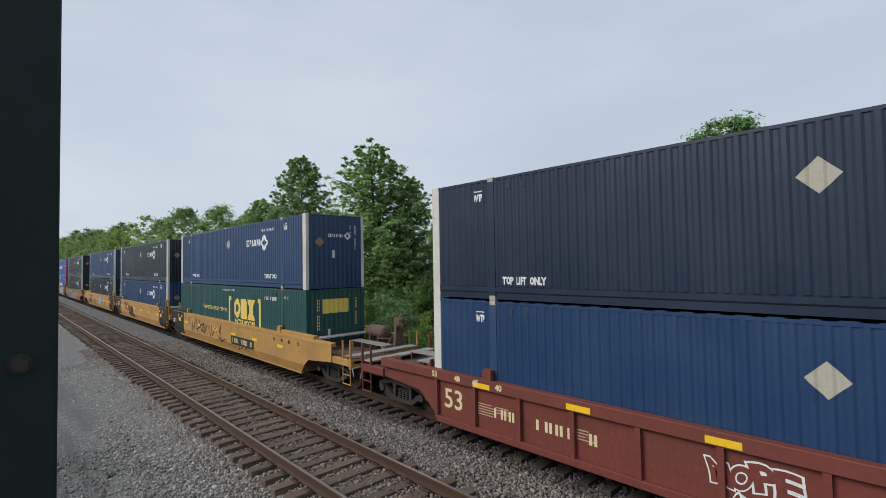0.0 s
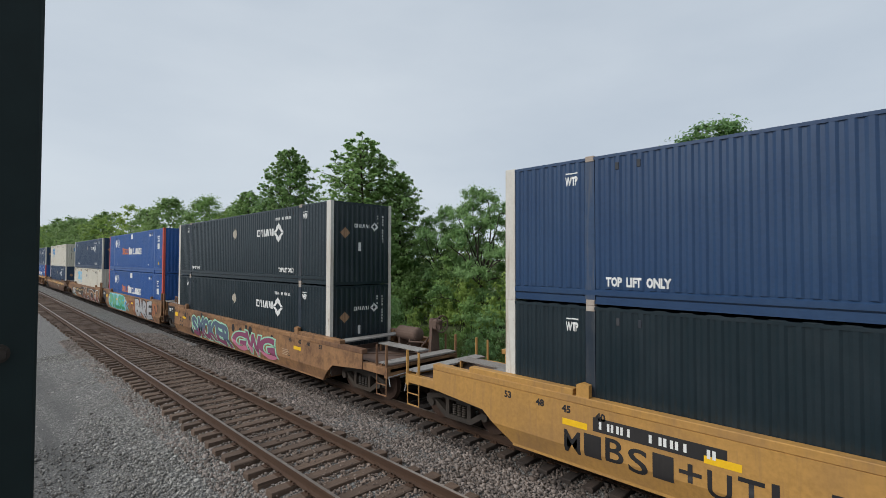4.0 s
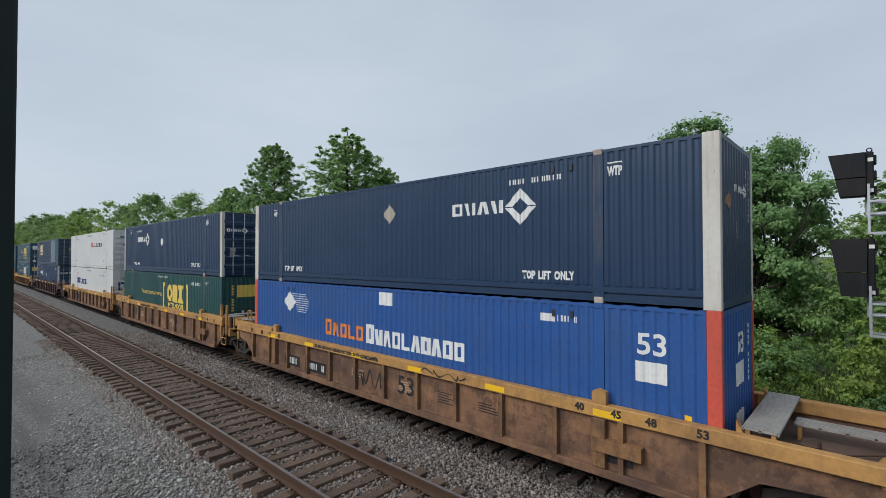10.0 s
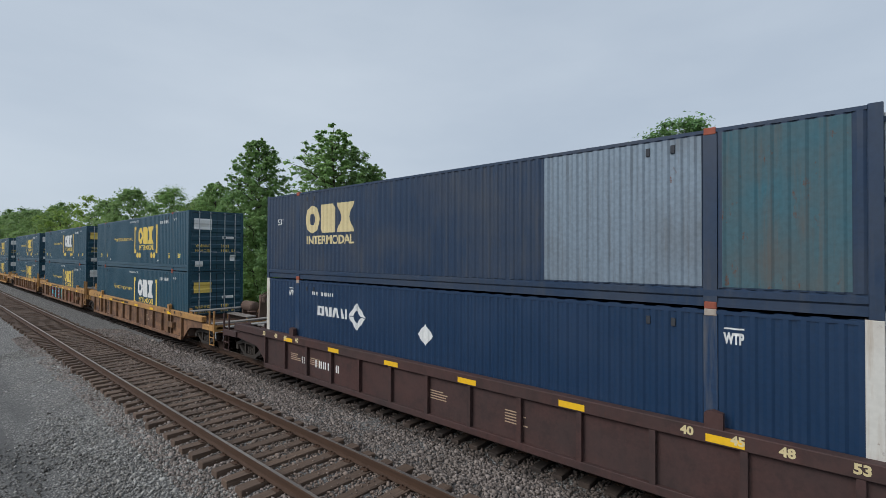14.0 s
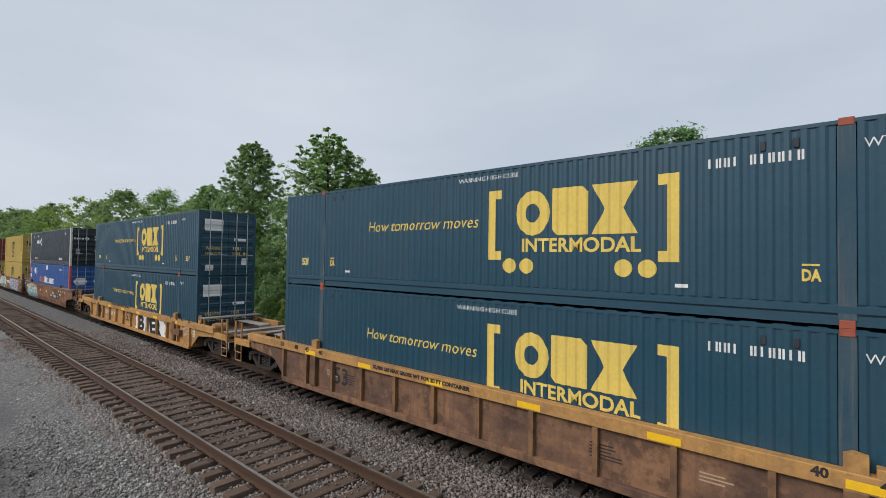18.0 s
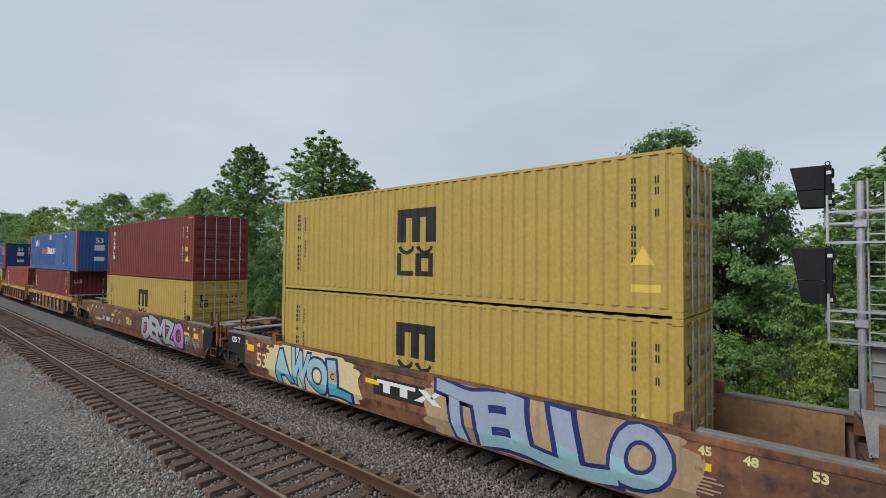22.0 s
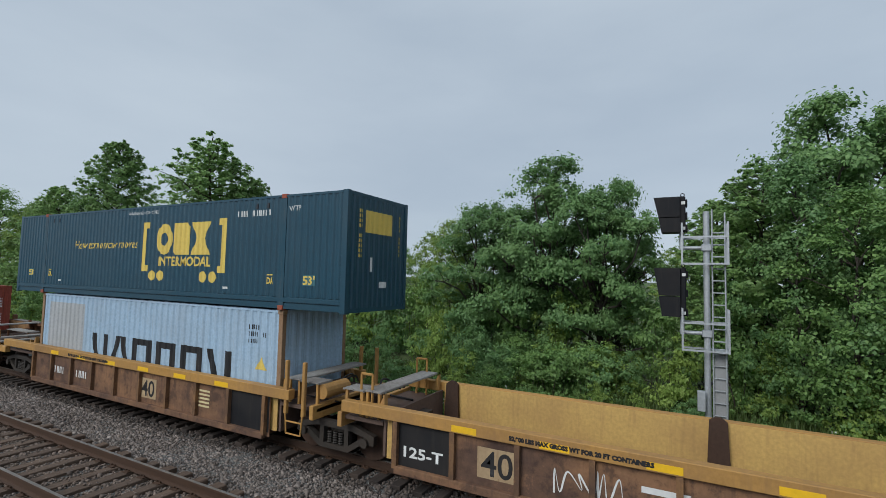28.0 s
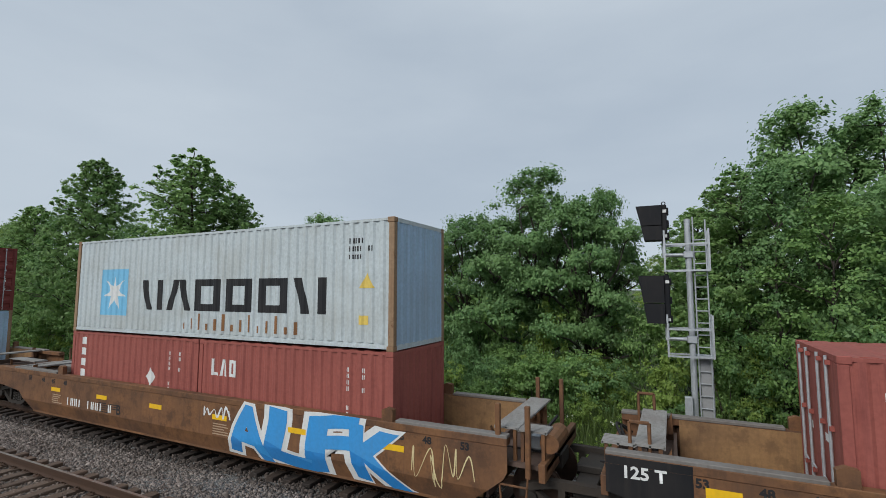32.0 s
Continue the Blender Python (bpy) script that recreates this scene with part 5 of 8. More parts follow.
def marks_white(m, name):
    m.text("WARNING HIGH CUBE", -8.8, 2.6, 0.13, "ink_black", width=1.55)
    m.shapes("number_stencil", figures(-13.82, -12.66, 2.42, 2.54, 11) if name == "xpo" else figures(-4.0, -2.6, 2.3, 2.42, 11), "ink_black")
    m.text("WTP", -14.6, 2.42, 0.11, "ink_black")
    m.text("DA", -13.65, 0.5, 0.17, "ink_black")
    if name == "xpo":
        m.shapes("logo", slabs(3, -7.4, -6.35, 1.72, 2.08, 0.12, kinds="vro"), "ink_red", label="red part of the brand lettering")
        m.shapes("logo", slabs(9, -6.3, -3.6, 1.72, 2.0, 0.18, kinds="lorrlrrlr"), "ink_black", label="black part of the brand lettering")
        m.text("DA", -3.0, 0.5, 0.17, "ink_black")
    else:
        m.shapes("logo_arc", ring(-12.6, 1.78, 0.62, 0.68, 80, 280, 22) + [disc(-12.6 + 0.65 * cos(a), 1.78 + 0.65 * sin(a), 0.035, 8) for a in (1.1, 0.8, 0.45, -0.45, -0.8, -1.1)], "ink_red", label="red dotted ring")
        m.shapes("logo", slabs(3, -13.02, -11.75, 1.5, 1.98, 0.15, kinds="rtr") + slabs(9, -11.5, -8.69, 1.48, 1.9, 0.2, 1.15, "lorrirrro"), "ink_navy", label="navy brand lettering as plain shapes")
    m.shapes("end_logo", slabs(3, -0.95, 0.75, 1.35, 1.95, 0.15, kinds="rtr") if name == "stg" else slabs(5, -0.9, 0.2, 2.3, 2.42, 0.2, kinds="rlr"), "ink_navy" if name == "stg" else "ink_black", "door")
    m.shapes("end_plate", [rect(0.3, 0.9, 1.9, 2.0), rect(0.3, 0.8, 1.7, 1.8), diamond(-0.6, 1.8 if name == "xpo" else 2.2, 0.14)], "ink_grey", "door")


def marks_old(m):
    m.shapes("logo", three_marks(-13.68, -11.14, 1.52, 2.4), "ink_cream", label="faded yellow brand mark")
    m.text("INTERMODAL", -13.6, 1.18, 0.25, "ink_cream", bold=0.01, width=2.45)
    m.text("53'", -15.4, 1.86, 0.2, "ink_white")
    m.shapes("repair_panel", [rect(-5.0, -2.15, 0.36, 2.8)], "bare", label="bare grey replacement panel")
    m.shapes("stained_panel", [rect(-1.86, -0.32, 0.36, 2.8)], "rusty", label="rust-stained end panel")
    m.text("53", 0.0, 2.3, 0.14, "ink_white", "door")
    m.shapes("end_logo", three_marks(-0.4, 0.6, 1.6, 1.95), "ink_cream", "door")
    m.text("INTERMODAL", -0.4, 1.45, 0.09, "ink_cream", "door", width=1.0)
    m.shapes("end_plate", [rect(-0.05, 0.3, 0.75, 1.05)], "ink_orange", "door")


def marks_msc(m):
    a, b, z = -7.0, -5.25, 1.42
    w = b - a
    m.shapes("logo", [rect(a + w * 0.12, a + w * 0.3, z, z + 0.85), rect(a + w * 0.42, a + w * 0.58, z, z + 0.85), rect(a + w * 0.7, a + w * 0.88, z, z + 0.85),
                      rect(a + w * 0.3, a + w * 0.42, z + 0.62, z + 0.85), rect(a + w * 0.58, a + w * 0.7, z + 0.62, z + 0.85)]
             + ring((a + b) / 2 - w * 0.18, z - 0.02, 0.2, 0.3, 200, 340, 8) + ring((a + b) / 2 + w * 0.18, z - 0.02, 0.2, 0.3, 200, 340, 8)
             + slabs(2, a + w * 0.12, b - w * 0.1, z - 0.85, z - 0.28, 0.15, kinds="or"), "ink_black", label="black brand emblem")
    m.shapes("side_stencil", figures(-11.33, -11.2, 0.6, 2.4, 13) + figures(-10.98, -10.85, 1.0, 2.3, 11), "ink_black")
    m.shapes("number_stencil", figures(-0.84, -0.77, 0.9, 2.45, 11) + figures(-0.45, -0.38, 1.5, 2.45, 5), "ink_black")
    m.shapes("warning_label", [[(-0.85, 0.9), (-0.45, 0.9), (-0.65, 1.25)], rect(-0.85, -0.35, 0.42, 0.56)], "ink_yellow")
    m.shapes("end_logo", slabs(1, -0.9, -0.55, 2.0, 2.3, 0.1, kinds="o") + slabs(2, -0.9, -0.55, 1.75, 1.93, 0.15, kinds="or"), "ink_black", "door")
    m.shapes("end_number", figures(0.2, 0.9, 2.1, 2.2, 11) + figures(0.2, 0.6, 1.85, 1.95, 4), "ink_black", "door")


def marks_lease(m, kind):
    L = m.shell.L
    if kind == "triton":
        m.shapes("logo", [o for k in range(6) for o in slabs(1, -L + 0.92, -L + 1.24, 2.3 - k * 0.27, 2.5 - k * 0.27, 0.0, kinds="rltror"[k])], "ink_white", label="column of white brand lettering as shapes")
    elif kind == "tex":
        m.shapes("logo", [o for k in range(3) for o in slabs(1, -L + 0.5, -L + 0.78, 2.15 - k * 0.36, 2.42 - k * 0.36, 0.0, kinds="lor"[k])], "ink_white", label="column of white brand lettering as shapes")
        m.shapes("end_logo", slabs(3, -0.95, -0.45, 2.0, 2.25, 0.2, kinds="lor"), "ink_white", "end")
    elif kind == "cai":
        m.shapes("logo", slabs(3, -L + 0.55, -L + 1.6, 1.65, 2.1, 0.2, kinds="otr"), "ink_white", label="white brand mark of plain shapes")
    m.shapes("number_stencil", figures(-1.2, -1.13, 0.8, 2.4, 11) + figures(-0.8, -0.73, 1.7, 2.4, 5), "ink_white")
    m.shapes("warning_label", [[(-0.9, 0.85), (-0.5, 0.85), (-0.7, 1.2)], rect(-0.88, -0.62, 1.3, 1.5)], "ink_yellow")
    m.shapes("hazard_stripe", [[(-0.62 + k * 0.11, m.shell.H - 0.14), (-0.55 + k * 0.11, m.shell.H - 0.14), (-0.5 + k * 0.11, m.shell.H - 0.09), (-0.57 + k * 0.11, m.shell.H - 0.09)] for k in range(4)], "ink_yellow")
    m.shapes("end_number", figures(0.8, 0.87, 0.9, 2.3, 11), "ink_white", "end" if kind != "triton" else "end")


def marks_maersk(m, star=True):
    z = 0.75 if star else 0.85
    m.shapes("logo", slabs(6, -8.7, -1.64, z, z + 0.85, 0.17, kinds="vtrrrv", stroke=0.26), "ink_black", label="large dark brand lettering as plain shapes")
    if star:
        m.shapes("star_panel", [rect(-10.75, -9.38, 0.55, 1.95)], "ink_sky", label="light blue square panel")
        pts = []
        for k in range(14):
            r, a = (0.58 if k % 2 == 0 else 0.2), pi / 2 + k * pi / 7
            pts.append((-10.06 + r * cos(a), 1.25 + r * sin(a)))
        c = (-10.06, 1.25)
        s = [[c, pts[k], pts[(k + 1) % 14]] for k in range(14)]
        m.put("star", lambda: flat(*s), "ink_white", "side", "white seven-pointed star")
    else:
        m.shapes("repair_panel", [rect(-11.6, -9.3, 0.25, 2.6)], "maersk_grey", label="greyish repainted panel")
    m.shapes("number_stencil", figures(-1.2, -0.75, 2.35, 2.47, 4) + figures(-1.2, -0.5, 2.17, 2.29, 7) + figures(-1.2, -0.8, 2.0, 2.1, 4), "ink_black")
    m.shapes("warning_label", [[(-0.9, 1.35), (-0.5, 1.35), (-0.7, 1.68)], rect(-0.9, -0.65, 0.55, 0.75)], "ink_yellow")
    m.shapes("rust_scrape", [rect(-6.8 + 0.31 * k, -6.72 + 0.31 * k, 0.25, 0.42 + 0.13 * (k % 3)) for k in range(14)], "rust_streak")


MAT["lug"] = paint("worn_dark_lug_steel", (0.03, 0.035, 0.045), 0.55, (0.1, 0.09, 0.08), 0.4, 0.4, 0.2)
MAT["casting_pale"] = paint("scuffed_beige_casting", (0.42, 0.37, 0.32), 0.6, (0.2, 0.12, 0.08), 0.6, 0.5, 0.3)
MAT["casting_red"] = paint("rust_red_casting", (0.33, 0.085, 0.05), 0.6, (0.14, 0.06, 0.04), 0.6, 0.5, 0.2)
for kind, c in (("navy", (0.016, 0.042, 0.095)), ("black_blue", (0.019, 0.03, 0.045)), ("blue", (0.02, 0.055, 0.125)), ("teal", (0.018, 0.064, 0.096)), ("green", (0.017, 0.072, 0.073))):
    MAT[kind + "_post"] = paint("scuffed_" + kind + "_post_paint", c, 0.5, (0.14, 0.13, 0.12), 0.35, 0.75, 0.22)
MAT["placard_beige"] = plain("weathered_beige_placard", (0.42, 0.38, 0.31))
MAT["rust_streak"] = paint("rust_run_stain", (0.27, 0.13, 0.055), 0.7, (0.14, 0.07, 0.035), 0.6, 0.5, 0.4)
MAT["plate_blue"] = plain("pale_blue_green_plate", (0.06, 0.15, 0.17))
MAT["placard_brown"] = plain("brownish_orange_placard", (0.32, 0.19, 0.11))
MAT["maersk_grey"] = paint("warm_grey_repair_paint", (0.42, 0.43, 0.44), 0.55, (0.3, 0.3, 0.28), 0.4, 0.4, 0.05)

SHELLS = {"53": Shell(53), "40": Shell(40), "20": Shell(20, False)}

# design: shell, body, posts, front end, width of the posts' side face, marker, label, category word
DESIGNS = {
    "umax_black": ("53", "black_blue", "white_post", "plain", 0.26, lambda m: marks_umax(m, True, True), "blue-black corrugated 53-foot container with white corner posts"),
    "umax_dark": ("53", "dark_navy", "white_post", "plain", 0.26, lambda m: marks_umax(m, True, True), "dark navy corrugated 53-foot container with white corner posts"),
    "umax_blue": ("53", "blue", "white_post", "plain", 0.26, lambda m: marks_umax(m), "blue corrugated 53-foot container with white corner posts"),
    "umax_navy": ("53", "navy", "white_post", "plain", 0.26, lambda m: marks_umax(m), "navy corrugated 53-foot container with white corner posts"),
    "umax_doors": ("53", "navy", "white_post", "doors", 0.2, lambda m: marks_umax(m, False, True, "doors"), "navy 53-foot container, doors closed, white corner posts"),
    "umax_dark_doors": ("53", "black_blue", "white_post", "doors", 0.2, lambda m: marks_umax(m, False, False, "doors"), "blue-black 53-foot container with closed doors in front"),
    "csx_green": ("53", "green", "green", "plain", 0.16, lambda m: marks_csx(m, True, "plain"), "dark green 53-foot container with yellow markings"),
    "csx_teal": ("53", "teal", "teal", "doors", 0.16, lambda m: marks_csx(m, True), "teal 53-foot container with yellow markings and closed doors"),
    "csx_teal_pale": ("53", "teal", "teal", "doors", 0.16, lambda m: marks_csx(m, False), "teal 53-foot container with pale markings and closed doors"),
    "csx_teal_plain": ("53", "teal", "teal", "plain", 0.16, lambda m: marks_csx(m, True, "plain"), "teal 53-foot container with a yellow panel on its end"),
    "pacer": ("53", "pacer", "ink_salmon", "plain", 0.22, lambda m: marks_pacer(m), "bright blue 53-foot container with salmon-red corner posts"),
    "pacer_doors": ("53", "pacer", "ink_salmon", "doors", 0.22, lambda m: marks_pacer(m, "doors"), "bright blue 53-foot container with doors in front"),
    "pacer_patched": ("53", "pacer", "ink_salmon", "plain", 0.22, lambda m: marks_pacer(m, "plain", True), "bright blue 53-foot container with a faded repaired side"),
    "pacer_new": ("53", "pacer_deep", "ink_salmon", "plain", 0.22, lambda m: marks_pacer(m, "plain", False, True), "clean blue 53-foot container with red corner posts"),
    "cream": ("53", "cream", "cream", "plain", 0.16, lambda m: marks_cream(m), "cream 53-foot container with a blue mark and rust runs"),
    "cream_low": ("53", "cream", "cream", "plain", 0.16, lambda m: marks_cream(m, True), "dirty cream 53-foot container with a washed-out blue mark"),
    "xpo": ("53", "white", "white", "doors", 0.16, lambda m: marks_white(m, "xpo"), "clean white 53-foot container with red and black mark"),
    "stg": ("53", "white", "white", "doors", 0.16, lambda m: marks_white(m, "stg"), "clean white 53-foot container with a red and navy mark"),
    "csx_old": ("53", "old_navy", "old_navy", "doors", 0.16, marks_old, "faded navy 53-foot container with bare and rusted panels"),
    "msc": ("40", "msc", "msc", "doors", 0.14, marks_msc, "mustard yellow 40-foot container with a black emblem"),
    "msc_20": ("20", "msc", "msc", "plain", 0.14, lambda m: marks_short(m, "msc"), "mustard yellow 20-foot container with a black emblem"),
    "triton": ("40", "maroon", "maroon", "doors", 0.14, lambda m: marks_lease(m, "triton"), "maroon 40-foot container with closed doors in front"),
    "triton_red": ("40", "red", "red", "plain", 0.14, lambda m: marks_lease(m, "triton"), "red 40-foot container with a column of white markings"),
    "tex": ("40", "maroon", "maroon", "plain", 0.14, lambda m: marks_lease(m, "tex"), "dark maroon 40-foot container with white markings"),
    "tex_red": ("40", "red_faded", "red_faded", "plain", 0.14, lambda m: marks_lease(m, "tex"), "streaked red 40-foot container with white markings"),
    "red_doors": ("40", "maroon", "maroon", "doors", 0.14, lambda m: marks_lease(m, "plain"), "maroon 40-foot container with pale locking bars"),
    "cai_20": ("20", "red", "red", "plain", 0.14, lambda m: marks_short(m, "cai"), "red 20-foot container with a white mark"),
    "cai_pale": ("20", "red_faded", "red_faded", "plain", 0.14, lambda m: marks_short(m, "cai"), "faded pinkish red 20-foot container with a white mark"),
    "triton_20": ("20", "red_faded", "red_faded", "plain", 0.14, lambda m: marks_short(m, "triton"), "faded red 20-foot container with white stencils"),
    "maersk": ("40", "maersk", "rust_post", "plain", 0.14, lambda m: marks_maersk(m), "pale grey 40-foot container with a star panel and rust"),
    "maersk_blue": ("40", "maersk_light", "rust_post", "plain", 0.14, lambda m: marks_maersk(m, False), "pale blue-grey 40-foot container with large dark lettering"),
}


def marks_short(m, kind):
    L = m.shell.L
    if kind == "msc":
        m.shapes("side_stencil", figures(-L + 0.55, -L + 0.68, 0.5, 2.25, 12) + figures(-L + 0.85, -L + 0.98, 0.8, 2.15, 10), "ink_black")
        m.shapes("logo", slabs(1, -L + 2.2, -L + 3.3, 1.05, 1.75, 0.0, kinds="o") + [rect(-L + 2.66, -L + 2.84, 1.05, 1.75)] + slabs(2, -L + 2.3, -L + 3.3, 0.4, 0.9, 0.15, kinds="or"), "ink_black", label="black brand emblem")
    elif kind == "cai":
        m.shapes("logo", slabs(3, -L + 0.5, -L + 1.45, 1.7, 2.12, 0.2, kinds="otr"), "ink_white", label="white brand mark of plain shapes")
    else:
        m.shapes("logo", [rect(-L + 0.55, -L + 0.8, 2.2 - k * 0.33, 2.42 - k * 0.33) for k in range(5)], "ink_white")
        m.shapes("placard", [diamond(-2.0, 1.45, 0.2, 0.27)], "ink_white")
    m.shapes("number_stencil", figures(-1.2, -1.14, 0.7, 2.2, 11) + figures(-0.8, -0.74, 1.5, 2.2, 5), "ink_black" if kind == "msc" else "ink_white")
    m.shapes("warning_label", [rect(-0.85, -0.65, 1.0, 1.2)], "ink_yellow")


def container(design):
    shell_key, body, posts, front, pw, marker, label = DESIGNS[design]
    s = SHELLS[shell_key]
    W2, H, L = s.W / 2, s.H, s.L
    B, P = MAT[body], MAT[posts]
    root = thing("shipping_container", label, "shipping container", "containers on the train")
    spans = [(pw if a < 1 else a, L - pw if b > L - 1 else b) for a, b in s.spans]

    def wall(side):
        v, f = ribbed(spans, s.sill, H - s.rail, 0.05, s)
        bm = bmesh.new()
        vs = [bm.verts.new((side * (W2 - d), y, z)) for y, d, z in v]
        for q in f:
            bm.faces.new([vs[i] for i in q])
        bmesh.ops.recalc_face_normals(bm, faces=bm.faces)
        for face in bm.faces:
            if face.normal.x * side < -0.7 and abs(face.calc_center_median().x) > W2 - 0.045:
                face.normal_flip()
        return bm
    for side in (-1, 1):
        part("side_panel", kept((shell_key, "wall", side, pw), "side_panel", lambda: wall(side), B), None, root)
        part("bottom_rail", kept((shell_key, "sill", side, pw), "bottom_rail", lambda: sill_rail(s, side, pw), B), None, root)
        part("top_rail", kept((shell_key, "rail", side, pw), "top_rail", lambda: boxes((side * (W2 - 0.07), side * (W2 + 0.002), pw, L - pw, H - s.rail, H - 0.02)), B), None, root)
        for y0, y1, k in ((0.0, pw, 0), (L - pw, L, 1)):
            part("corner_post", kept((shell_key, "post", side, k, pw), "corner_post", lambda: boxes((side * (W2 - 0.13), side * W2, y0, y1, 0.12 if s.feet != 53 else 0.0, H - 0.12 if s.feet != 53 else H), bevel=0.008), P), None, root)
            if s.feet != 53:
                for z in (0, H - 0.118):
                    part("corner_casting", kept((shell_key, "cast", side, k, z), "corner_casting", lambda: casting(side * (W2 - 0.075), y0 + 0.089 if k == 0 else y1 - 0.089, z, side), P), None, root)
        if s.feet == 53:
            for k, y in enumerate((2.03, L - 2.03)):
                o = part("intermediate_post", kept((shell_key, "mid", side, k), "intermediate_post", lambda: boxes((side * (W2 - 0.08), side * (W2 + 0.001), y - 0.1, y + 0.1, 0.12, H - 0.1)), MAT.get(body + "_post", B)), None, root)
                for dy in (0.55, 0.95) if side < 0 else ():
                    q = y - dy if k else y + dy
                    part("lashing_lug", kept((shell_key, "lug", side, round(q, 2)), "lashing_lug", lambda: boxes((side * (W2 - 0.01), side * (W2 + 0.012), q - 0.035, q + 0.035, H - 0.33, H - 0.19), bevel=0.006), MAT["casting_pale" if body in ("white", "cream") else "lug"]), None, root)
                for z in (0, H - 0.11):
                    part("corner_casting", kept((shell_key, "cast", side, k, z), "corner_casting", lambda: casting(side * (W2 - 0.07), y, z, side), MAT["casting_pale"] if posts in ("white", "white_post") else MAT["casting_red"] if body in ("teal", "green", "old_navy") else MAT["rusty"] if body == "cream" else B), None, o)
    # roof with shallow cross ribs
    def roof():
        n = int(L / 0.42)
        pts = [(0.03, H - 0.09), (0.03, H - 0.025)]
        for k in range(n):
            y, w = 0.1 + (L - 0.2) * k / n, (L - 0.2) / n
            pts += [(y, H - 0.025), (y + w * 0.12, H - 0.006), (y + w * 0.55, H - 0.006), (y + w * 0.67, H - 0.025)]
        pts += [(L - 0.03, H - 0.025), (L - 0.03, H - 0.09)]
        return slab(pts, 0, -W2 + 0.05, W2 - 0.05)
    part("roof", kept((shell_key, "roof"), "roof", roof, B), None, root)
    part("floor_frame", kept((shell_key, "floor"), "floor_frame", lambda: boxes((-W2 + 0.08, W2 - 0.08, 0.1, L - 0.1, 0.1, 0.2)), MAT["dark_steel"]), None, root)
    # rear end and front end
    def end_wall():
        v, f = ribbed(s.end_spans, 0.12, H - 0.1, 0.05, s)
        bm = bmesh.new()
        vs = [bm.verts.new((x, d, z)) for x, d, z in v]
        for q in f:
            bm.faces.new([vs[i] for i in q])
        return bm
    part("end_panel", kept((shell_key, "back"), "end_panel", lambda: boxes((-W2 + 0.12, W2 - 0.12, L - 0.06, L - 0.02, 0.1, H - 0.08)), B), None, root)
    for y0, y1, k in ((0.0, 0.09, 0), (L - 0.09, L, 1)):
        part("end_sill", kept((shell_key, "esill", k), "end_sill", lambda: boxes((-W2 + 0.13, W2 - 0.13, y0 + 0.004, y1 - 0.004, 0.02, 0.13)), B), None, root)
        part("end_header", kept((shell_key, "ehead", k), "end_header", lambda: boxes((-W2 + 0.13, W2 - 0.13, y0 + 0.004, y1 - 0.004, H - 0.1, H - 0.01)), B), None, root)
    if front == "plain":
        part("end_panel", kept((shell_key, "front"), "end_panel", end_wall, MAT["maersk_light"] if body == "maersk" else B), None, root)
    else:
        for side in (-1, 1):
            a, b = (0.012, W2 - 0.135) if side > 0 else (-W2 + 0.135, -0.012)

            def leaf():
                out = [(0.055, 0.14), (0.055, H - 0.11), (0.02, H - 0.11)]
                for z in reversed(door_ribs(H)):
                    out += [(0.02, z + 0.13), (-0.012, z + 0.075), (-0.012, z - 0.075), (0.02, z - 0.13)]
                return slab(out + [(0.02, 0.14)], 0, a, b)
            door = part("door", kept((shell_key, "leaf", side), "door", leaf, B), None, root)
            for x in (a + (b - a) * 0.3, a + (b - a) * 0.74):
                part("locking_bar", kept((shell_key, "bar", round(x, 2)), "locking_bar", lambda: rods(((x, -0.035, 0.06), (x, -0.035, H - 0.05), 0.019), ((x, -0.035, 0.95), (x + 0.28, -0.045, 0.93), 0.013), n=7), MAT["galv"]), None, door)
                for z in (0.1, 1.6, H - 0.18):
                    part("bar_bracket", kept((shell_key, "brk", round(x, 2), z), "bar_bracket", lambda: boxes((x - 0.05, x + 0.05, -0.05, 0.012, z, z + 0.07)), B), None, door)
            for z in (0.4, 1.0, 1.7, 2.4):
                part("hinge", kept((shell_key, "hinge", side, z), "hinge", lambda: boxes((side * (W2 - 0.19), side * (W2 - 0.1), -0.012, 0.02, z, z + 0.14), bevel=0.01), B), None, door)
        part("door_gasket", kept((shell_key, "gasket"), "door_gasket", lambda: boxes((-0.012, 0.012, 0.02, 0.04, 0.14, H - 0.11)), MAT["black"]), None, root)
    if design in REAR_DOORS:
        for side in (-1, 1):
            door = part("door", KEPT[(shell_key, "leaf", side), B.name] if ((shell_key, "leaf", side), B.name) in KEPT else mesh_of("door", boxes((0.012, W2 - 0.135, 0.012, 0.055, 0.14, H - 0.11) if side > 0 else (-W2 + 0.135, -0.012, 0.012, 0.055, 0.14, H - 0.11)), B), None, root)
            door.matrix_basis = pose(0, L, 0, 0, 0, 180)
            for x in (side * 0.33, side * 0.8):
                part("locking_bar", rods(((x, -0.035, 0.06), (x, -0.035, H - 0.05), 0.022), ((x, -0.035, 0.95), (x + 0.25, -0.045, 0.93), 0.014), n=7), B if body == "teal" else MAT["galv"], door)
                for z in (0.1, 0.8, 1.75, H - 0.18):
                    part("bar_bracket", boxes((x - 0.05, x + 0.05, -0.05, 0.012, z, z + 0.07)), B, door)
            part("door_label", boxes((side * 0.5 - 0.14, side * 0.5 + 0.14, 0.006, 0.0125, 1.5, 1.62)), MAT["ink_white"], door)
    marker(Marks(root, s, design))
    return root


REAR_DOORS = ("tex_red", "triton_red", "csx_teal_plain", "maersk_blue")


